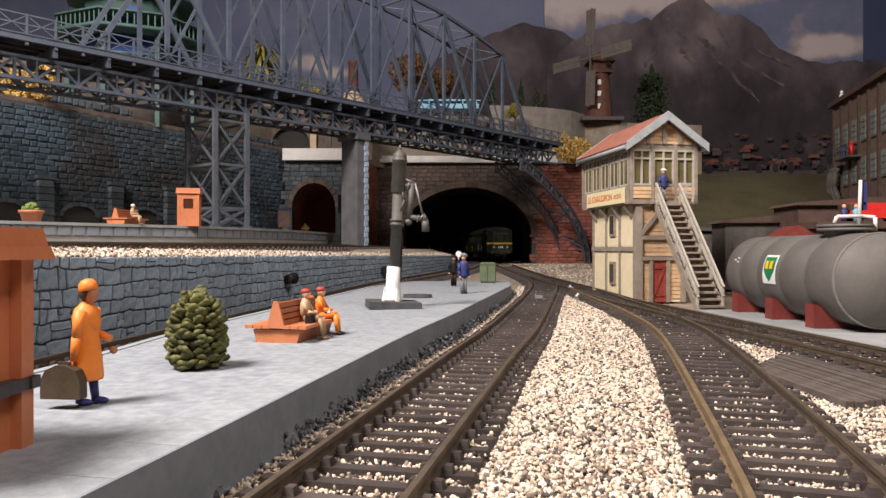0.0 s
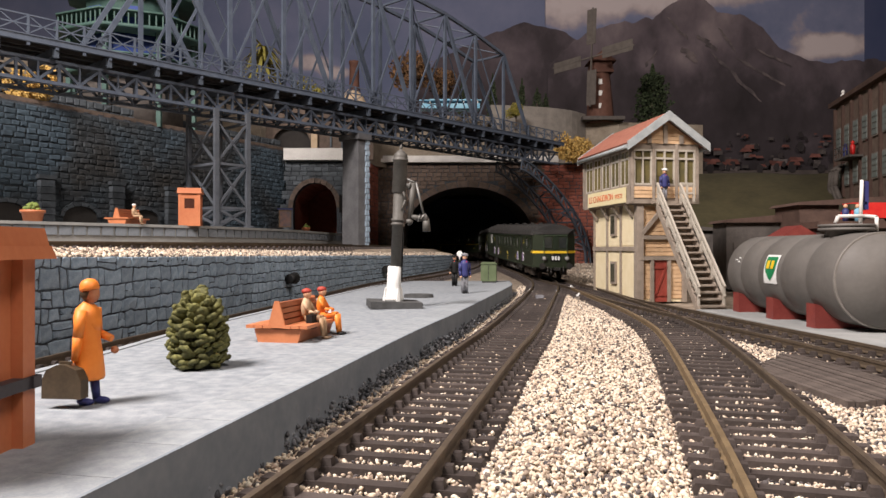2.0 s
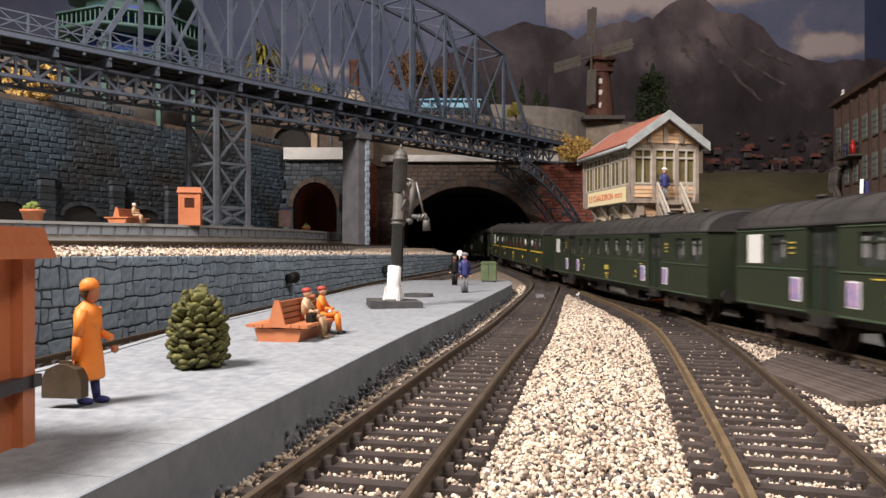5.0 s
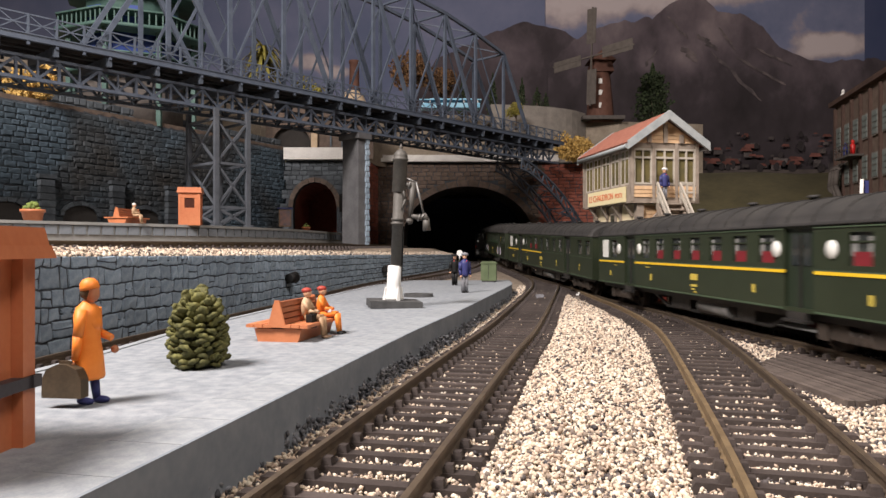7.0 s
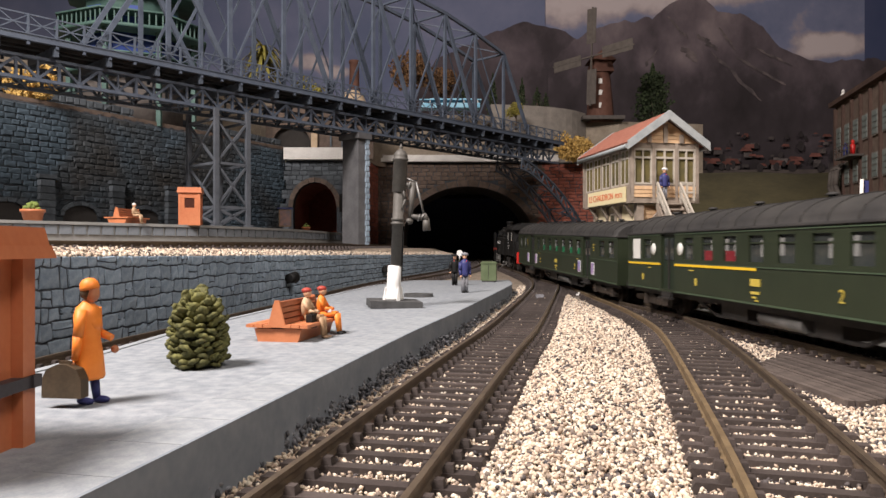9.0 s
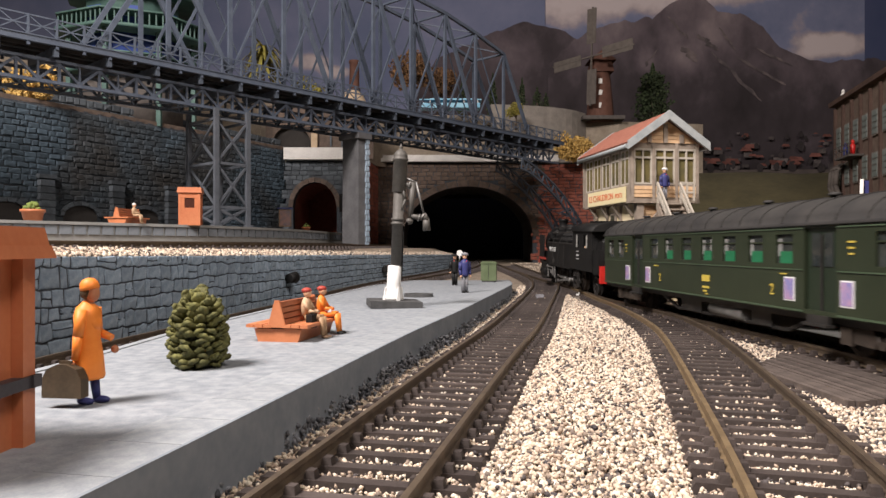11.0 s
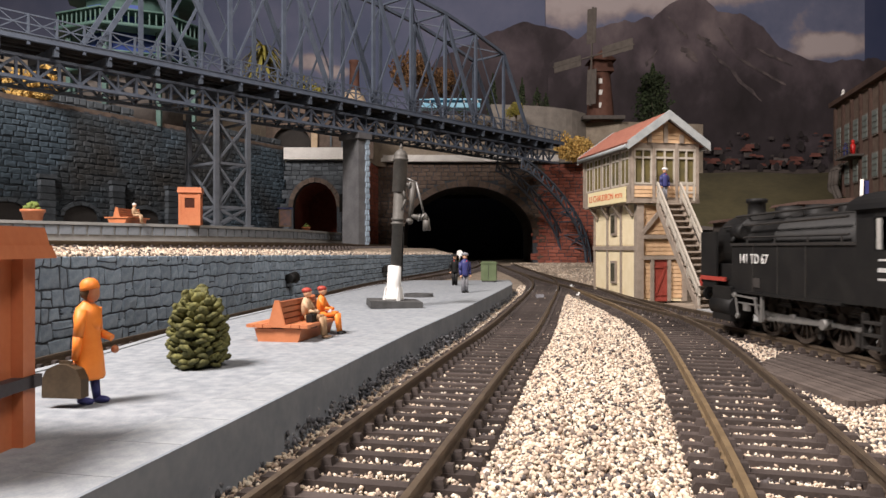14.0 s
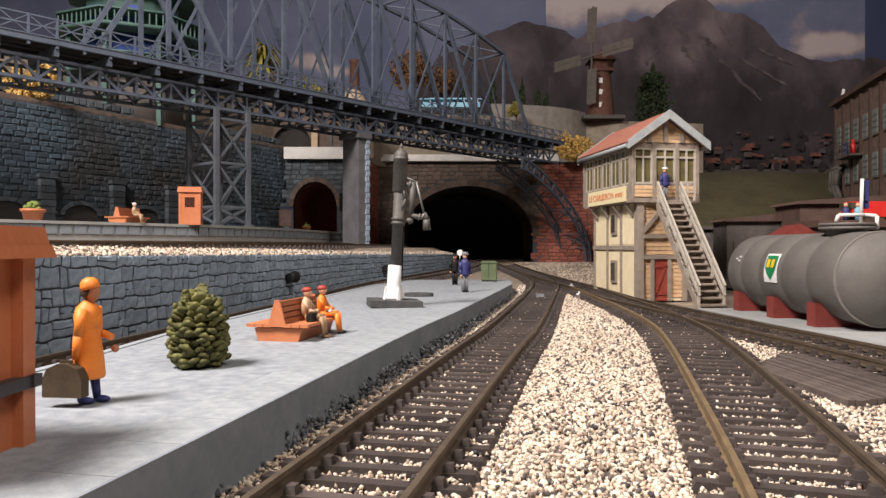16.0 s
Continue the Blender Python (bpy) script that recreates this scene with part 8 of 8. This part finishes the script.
# ---- works buildings at the right ----
def factory():
    d = Vector((-38, -165)).normalized()
    ang = math.degrees(math.atan2(d.y, d.x))
    top = thing("factory", at_mm(443, 800, 0, ang), "brown brick factory with pale-framed windows and pipes", "factory")
    L, H0, H = 340, 0, 188
    bm = bmesh.new()
    quad_box(bm, (L / 2, 60, H / 2), (L, 120, H))
    body = part("wall", bm, "factory_brick", top)
    bm = bmesh.new()
    quad_box(bm, (L / 2, 58, H + 2), (L + 10, 128, 5))
    part("cornice", bm, "rust_roof", top)
    bm = bmesh.new()
    quad_box(bm, (L / 2 + 70, 70, H + 18), (L - 120, 80, 36))
    quad_box(bm, (L / 2 + 70, 70, H + 37), (L - 112, 88, 4))
    part("roof_storey", bm, "factory_brick", top)
    for r, z in enumerate((108, 149)):
        for k in range(12):
            x = 18 + k * 27
            bm = bmesh.new()
            quad_box(bm, (x, -0.6, z), (17, 2.4, 25))
            fr = part("window", bm, "beige_wall", body)
            bm = bmesh.new()
            for i in range(4):
                quad_box(bm, (x, -1.4, z - 8.7 + i * 5.8), (13, 2.2, 4.8))
            part("louvre", bm, "factory_glass", fr)
    for k in range(13):
        bm = bmesh.new()
        quad_box(bm, (4.5 + k * 27, -1.2, 120), (4, 3.4, 128))
        part("pilaster", bm, "rust_roof", body)
    for x in (18, 28, 38):
        bm = bmesh.new()
        pts = [(x, -3, 118), (x + 2, -10, 112), (x + 4, -12, 95), (x + 14, -10, 80), (x + 16, -8, 70)]
        for a, b in zip(pts, pts[1:]):
            tube(bm, a, b, 2.6, seg=10)
        part("pipe", bm, "sail", top)
    bm = bmesh.new()
    quad_box(bm, (72, -8, 122), (44, 14, 2))
    bal = part("balcony", bm, "shed_dark", top)
    bm = bmesh.new()
    for z in (128, 134):
        beam(bm, (50, -15, z), (94, -15, z), 0.8, 0.8)
    for k in range(6):
        quad_box(bm, (50 + k * 8.8, -15, 128), (0.8, 0.8, 12))
    part("balcony_rail", bm, "shed_dark", bal)
    for x, y, z, c in ((84, -8, 130, "red"), (62, -8, 130, "navy"), (6, 6, 197.5, "white_cap")):
        bm = bmesh.new()
        lathe(bm, (x, y, z - 7), [(2, 0), (2.4, 5), (2.6, 10), (1, 12)], 10)
        blob(bm, (x, y, z + 6.4), (1.8, 1.8, 2.2))
        tagged(part("worker_figurine", bm, c, at=top.matrix_basis.copy()), "tiny painted worker figurine on the factory", "figurine", "worker figurines")


M["factory_glass"] = mat("factory_glass", (0.16, 0.19, 0.18), (0.24, 0.27, 0.25), 0.3, size=8, bump=0.0)
factory()


def meadow():
    bm = bmesh.new()
    xs = [180, 285, 400, 520, 960]
    rows = []
    for y, z in ((640, 6), (700, 40), (780, 82), (858, 118), (930, 124), (1290, 126)):
        rows.append([bm.verts.new((x, y + 20 * math.sin(x * 0.01), z + 3 * math.sin(x * 0.02 + y))) for x in xs])
    for a, b in zip(rows, rows[1:]):
        for i in range(len(xs) - 1):
            bm.faces.new((a[i], a[i + 1], b[i + 1], b[i])).smooth = True
    tagged(part("meadow", bm, "meadow"), "dull olive meadow slope behind the yard", "meadow", kind="structure")


meadow()


def sheds():
    def shed(x, y, z, w, d, h, ang, roof, wall, label, pitch):
        top = thing("shed", at_mm(x, y, z, ang), label, "shed", "yard sheds")
        bm = bmesh.new()
        quad_box(bm, (0, 0, h / 2), (w, d, h))
        part("wall", bm, wall, top)
        bm = bmesh.new()
        slab(bm, [(-w / 2 - 3, -d / 2 - 3, h), (w / 2 + 3, -d / 2 - 3, h), (w / 2 + 1, -d / 2 - 3, h + 2), (0, -d / 2 - 3, h + pitch), (-w / 2 - 1, -d / 2 - 3, h + 2)], (0, 1, 0), d + 6)
        part("roof", bm, roof, top)
        for k in range(int(w / 14)):
            bm = bmesh.new()
            quad_box(bm, (-w / 2 + 8 + k * 14, -d / 2 - 0.4, h * 0.5), (7, 1.4, h * 0.4))
            part("window", bm, "shed_dark", top)
    shed(238, 500, 0, 84, 30, 46, -4, "rust_roof", "shed_dark", "brown-roofed low goods shed behind the tank", 6)
    shed(292, 470, 0, 124, 40, 56, -4, "rust_roof", "rust_roof", "long rusty-roofed shed by the works", 6)
    shed(212, 430, 0, 22, 18, 33, -4, "tank_red", "shed_dark", "small shed with a dark red roof behind the tank", 9)
    shed(178, 560, 4, 60, 30, 38, 0, "shed_dark", "shed_dark", "dark weathered shed behind the signal box", 5)
    # red van on the loading deck
    top = thing("red_van", at_mm(255, 418, 44, -4), "bright red model van on the loading deck", "van")
    bm = bmesh.new()
    quad_box(bm, (0, 0, 6.5), (34, 13, 9), taper=0.94)
    chamfer(bm, 1.0, 2)
    part("body", bm, "red", top)
    bm = bmesh.new()
    quad_box(bm, (-13, 0, 8.6), (9, 13.3, 3.4))
    part("cab_window", bm, "glass", top)
    for x in (-11, 11):
        for y in (-6, 6):
            bm = bmesh.new()
            tube(bm, (x, y - 1, 2.2), (x, y + 1, 2.2), 2.2, seg=14)
            part("wheel", bm, "black", top)
    top = thing("loading_deck", at_mm(262, 425, 0, -4), "brown timber loading deck behind the tank", "deck")
    bm = bmesh.new()
    quad_box(bm, (0, 0, 42), (86, 34, 4))
    part("planking", bm, "rust_roof", top)
    for x in (-38, 0, 38):
        bm = bmesh.new()
        quad_box(bm, (x, 0, 18), (5, 26, 45))
        part("trestle", bm, "shed_dark", top)
    for x, c in ((222, "navy"), (229, "pale_blue")):
        bm = bmesh.new()
        lathe(bm, (0, 0, 0), [(2, 0), (2.4, 5), (2.8, 9), (1, 11)], 12)
        blob(bm, (0, 0, 12.6), (1.7, 1.7, 2.0), 1)
        tagged(part("worker_figurine", bm, [c, "skin"], at=at_mm(x + 12, 412, 44) @ Matrix.Scale(0.7, 4)), "painted worker figurine on the loading deck", "figurine", "worker figurines")


sheds()


# ---- printed mountain backdrop ----
def ramp_mat(name, stops, scale, stretch=(1, 1, 1), rough=0.9):
    m = bpy.data.materials.new(name)
    m.use_nodes = True
    nt = m.node_tree
    tc, mp, nz, rp = (nt.nodes.new(k) for k in ("ShaderNodeTexCoord", "ShaderNodeMapping", "ShaderNodeTexNoise", "ShaderNodeValToRGB"))
    mp.inputs["Scale"].default_value = stretch
    nz.inputs["Scale"].default_value, nz.inputs["Detail"].default_value, nz.inputs["Roughness"].default_value = scale, 8, 0.6
    nt.links.new(tc.outputs["Object"], mp.inputs["Vector"])
    nt.links.new(mp.outputs[0], nz.inputs["Vector"])
    nt.links.new(nz.outputs["Fac"], rp.inputs[0])
    els = rp.color_ramp.elements
    els[0].position, els[0].color = stops[0][0], (*stops[0][1], 1)
    els[1].position, els[1].color = stops[-1][0], (*stops[-1][1], 1)
    for at, c in stops[1:-1]:
        els.new(at).color = (*c, 1)
    nt.links.new(rp.outputs[0], nt.nodes["Principled BSDF"].inputs["Base Color"])
    nt.nodes["Principled BSDF"].inputs["Roughness"].default_value = rough
    return m


def printed(name, stops, scale, masks=(), lift=0.0, base=0.0, turn=0.0, stretch=(1, 1, 1), amount=0.9):
    """Printed paper: noise plus soft patches (x, z, half width, half height, weight, in mm) and a rise with height, through a colour ramp."""
    m = ramp_mat(name, stops, scale, stretch)
    nt = m.node_tree
    nz = next(n for n in nt.nodes if n.type == "TEX_NOISE")
    rp = next(n for n in nt.nodes if n.type == "VALTORGB")
    next(n for n in nt.nodes if n.type == "MAPPING").inputs["Rotation"].default_value = (0, turn, 0)
    tc = nt.nodes.new("ShaderNodeTexCoord")

    def math_node(op, a, b):
        n = nt.nodes.new("ShaderNodeMath")
        n.operation = op
        for k, v in enumerate((a, b)):
            if isinstance(v, (int, float)):
                n.inputs[k].default_value = v
            else:
                nt.links.new(v, n.inputs[k])
        return n.outputs[0]

    fac = math_node("MULTIPLY", nz.outputs["Fac"], amount)
    for x, z, hw, hh, weight in masks:
        mp = nt.nodes.new("ShaderNodeMapping")
        mp.vector_type = "TEXTURE"
        mp.inputs["Location"].default_value = (x * MM, 1.3, z * MM)
        mp.inputs["Scale"].default_value = (hw * MM, 1, hh * MM)
        nt.links.new(tc.outputs["Object"], mp.inputs["Vector"])
        ln = nt.nodes.new("ShaderNodeVectorMath")
        ln.operation = "LENGTH"
        nt.links.new(mp.outputs[0], ln.inputs[0])
        mr = nt.nodes.new("ShaderNodeMapRange")
        mr.interpolation_type = "SMOOTHSTEP"
        mr.inputs["From Min"].default_value, mr.inputs["From Max"].default_value = 0.25, 1.0
        mr.inputs["To Min"].default_value, mr.inputs["To Max"].default_value = weight, 0.0
        nt.links.new(ln.outputs["Value"], mr.inputs["Value"])
        fac = math_node("ADD", fac, mr.outputs[0])
    if lift:
        sep = nt.nodes.new("ShaderNodeSeparateXYZ")
        nt.links.new(tc.outputs["Object"], sep.inputs[0])
        fac = math_node("ADD", fac, math_node("MULTIPLY", math_node("SUBTRACT", sep.outputs["Z"], base * MM), lift))
    nt.links.new(fac, rp.inputs[0])
    return m


SKY = ((0.46, (0.135, 0.16, 0.26)), (0.70, (0.20, 0.215, 0.325)), (0.82, (0.36, 0.31, 0.34)), (0.92, (0.53, 0.45, 0.45)), (1.0, (0.60, 0.52, 0.52)))
M["print_sky"] = printed("print_sky", SKY, 9.0, ((250, 470, 120, 60, 0.40), (420, 500, 260, 55, 0.42), (725, 405, 110, 34, 0.45), (660, 380, 60, 24, 0.25)), amount=1.2)
M["print_sky_left"] = printed("print_sky_left", SKY, 6.0, ((-250, 375, 60, 26, 0.38), (-200, 355, 50, 18, 0.3), (130, 390, 70, 30, 0.28), (-420, 360, 60, 20, 0.2)), amount=1.1)
M["print_sky_dark"] = printed("print_sky_dark", ((0.3, (0.05, 0.065, 0.14)), (0.8, (0.10, 0.11, 0.19))), 5.0)
ROCK = ((0.16, (0.026, 0.020, 0.022)), (0.40, (0.055, 0.043, 0.049)), (0.56, (0.108, 0.084, 0.096)), (0.70, (0.165, 0.130, 0.142)), (0.84, (0.25, 0.20, 0.205)), (0.95, (0.36, 0.29, 0.285)))
M["print_rock"] = printed("print_rock", ROCK, 9.0, ((452, 378, 42, 34, 0.16), (478, 420, 40, 40, 0.14), (372, 372, 26, 34, 0.14), (300, 400, 60, 40, 0.08), (640, 300, 200, 90, -0.12), (400, 330, 120, 40, -0.08)), lift=1.5, base=358, turn=0.6, stretch=(1.25, 1, 0.85), amount=1.05)
M["print_scree"] = ramp_mat("print_scree", ((0.40, (0.075, 0.062, 0.065)), (0.55, (0.15, 0.12, 0.12)), (0.70, (0.24, 0.19, 0.185))), 40.0, (1, 1, 0.8))
M["print_forest"] = ramp_mat("print_forest", ((0.35, (0.026, 0.021, 0.022)), (0.7, (0.048, 0.038, 0.039))), 14.0)
M["print_left"] = printed("print_left", ROCK, 9.0, (), lift=1.3, base=400, turn=0.5, stretch=(1.2, 1, 0.9), amount=1.0)
M["print_road"] = ramp_mat("print_road", ((0.4, (0.075, 0.06, 0.055)), (0.7, (0.13, 0.105, 0.095))), 20.0)
M["print_roof"] = mat("print_roof", (0.13, 0.05, 0.042), (0.19, 0.075, 0.06), 0.9, size=12, bump=0.0, island=0.35)
M["print_house"] = mat("print_house", (0.05, 0.042, 0.042), (0.15, 0.125, 0.12), 0.9, size=12, bump=0.0, island=0.4)


def ridge_sheet(name, pts, y, low, material, label, rough, seed):
    """A flat printed layer with a ragged upper edge."""
    bm, top_edge = bmesh.new(), []
    for (xa, za), (xb, zb) in zip(pts, pts[1:]):
        n = max(2, int((xb - xa) / 6))
        for i in range(n):
            f = i / n
            x = xa + (xb - xa) * f
            top_edge.append((x, za + (zb - za) * f + rough * (noise.noise(Vector((x * 0.05, seed, 0))) + 0.5 * noise.noise(Vector((x * 0.16, seed, 4))))))
    top_edge.append(pts[-1])
    a = [bm.verts.new((x, y, z)) for x, z in top_edge]
    b = [bm.verts.new((x, y, low)) for x, z in top_edge]
    for i in range(len(a) - 1):
        bm.faces.new((b[i], b[i + 1], a[i + 1], a[i]))
    tagged(part(name, bm, material), label, "backdrop", kind="structure")


def backdrop():
    for x0, x1, m in ((-1700, 188, "print_sky_left"), (188, 778, "print_sky"), (778, 1300, "print_sky_dark")):
        bm = bmesh.new()
        quad_box(bm, ((x0 + x1) / 2, 1312 + (6 if m.endswith("left") else 0), 300), (x1 - x0, 8, 760))
        tagged(part("backdrop", bm, m), "printed sky backdrop panel", "backdrop", kind="structure")
    k = 1.04
    px = lambda x, y: ((x - 784) * k, 28 + (440 - y) * k)
    ridge_sheet("backdrop_mountain", [px(690, 240), px(770, 105), px(860, 62), px(925, 38), px(1000, 55), px(1080, 120), px(1160, 200)], 1304, 120, "print_left", "printed dark mountain ridge", 5, 2)
    ridge_sheet("backdrop_mountain", [px(968, 118), px(1015, 70), px(1061, 47), px(1110, 38), px(1153, 32), px(1187, 6), px(1212, -8), px(1245, -2), px(1268, 20), px(1314, 27), px(1348, 48), px(1377, 84), px(1417, 102), px(1463, 112), px(1526, 104), px(1600, 110), px(1900, 120)], 1301, 120, "print_rock", "printed rocky mountain with pale scree", 6, 5)
    rnd = random.Random(4)
    ridge_sheet("backdrop_road", [px(1225, 303), px(1400, 302), px(1600, 301)], 1290, 118, "print_road", "printed pale road at the foot of the village", 1.5, 3)
    # pale gullies of scree on the printed rock
    for (xa, ya), (xb, yb), wide in (((1256, 92), (1345, 180), 5), ((1300, 102), (1388, 152), 5), ((1232, 62), (1268, 90), 8), ((1205, 84), (1232, 110), 11), ((1162, 88), (1136, 122), 5),
                                     ((1180, 30), (1215, 70), 4), ((1270, 50), (1300, 90), 4), ((1330, 84), (1400, 118), 4)):
        bm, last = bmesh.new(), None
        for i in range(25):
            f = i / 24
            x, y = xa + (xb - xa) * f, ya + (yb - ya) * f
            x += 5 * noise.noise(Vector((f * 4, xa, 1)))
            hw = 0.85 * wide * (math.sin(math.pi * (0.06 + 0.88 * f)) ** 0.7) * (0.65 + 0.7 * noise.noise(Vector((f * 7, ya, 3))))
            p, q = px(x - hw, y + hw * 0.5), px(x + hw, y - hw * 0.5)
            pair = (bm.verts.new((p[0], 1299.6, p[1])), bm.verts.new((q[0], 1299.6, q[1])))
            if last:
                bm.faces.new((last[0], last[1], pair[1], pair[0]))
            last = pair
        tagged(part("backdrop_scree", bm, "print_scree"), "printed pale scree gully on the mountain", "backdrop", kind="structure")
    for nm, m, n in (("backdrop_houses", "print_house", 34), ("backdrop_roofs", "print_roof", 34), ("backdrop_trees", "print_forest", 24)):
        bm = bmesh.new()
        for _ in range(n):
            x, y = rnd.uniform(1235, 1500), 300 - 62 * rnd.uniform(0, 1) ** 1.6
            w = rnd.uniform(3.0, 6.0) * rnd.uniform(0.8, 2.0) * (0.4 + (y - 220) / 70)
            cx, cz = px(x, y)
            yy = 1294 - (y - 220) * 0.05 - {"print_roof": 1, "print_house": 0, "print_forest": 2}[m]
            if m == "print_roof":
                pts = [(-w, 0), (w, 0), (w * 0.7, w * 0.55), (-w * 0.6, w * 0.6)]
                cz += w * 0.5
            elif m == "print_forest":
                pts = [(w * (0.55 + 0.25 * rnd.random()) * math.cos(a * 0.7), w * (0.7 + 0.4 * rnd.random()) * math.sin(a * 0.7)) for a in range(9)]
            else:
                pts = [(-w * 0.9, -w * 0.5), (w * 0.9, -w * 0.5), (w * 0.9, w * 0.5), (-w * 0.9, w * 0.5)]
            bm.faces.new([bm.verts.new((cx + a, yy - rnd.uniform(0, 2), cz + b)) for a, b in pts])
        o = tagged(part(nm, bm, m), "printed far village of red roofs", "backdrop", kind="structure")


backdrop()


def room():
    """Plain room round the layout."""
    for nm, c, s in (("wall_left", (-1950, 200, 300), (20, 3400, 2500)), ("wall_right", (1500, 200, 300), (20, 3400, 2500)), ("wall_rear", (-200, -1500, 300), (3500, 20, 2500)),
                     ("wall_front", (-200, 1700, 300), (3500, 20, 2500)), ("ceiling", (-200, 100, 1540), (3500, 3400, 20)), ("floor", (-200, 100, -950), (3500, 3400, 20))):
        bm = bmesh.new()
        quad_box(bm, c, s)
        tagged(part(nm, bm, "room_paint"), "plain painted " + nm.split("_")[0] + " of the layout room", nm.split("_")[0], kind="structure")


M["room_paint"] = mat("room_paint", (0.30, 0.28, 0.27), (0.34, 0.32, 0.31), 0.9, size=200, bump=0.05)
room()


motions()
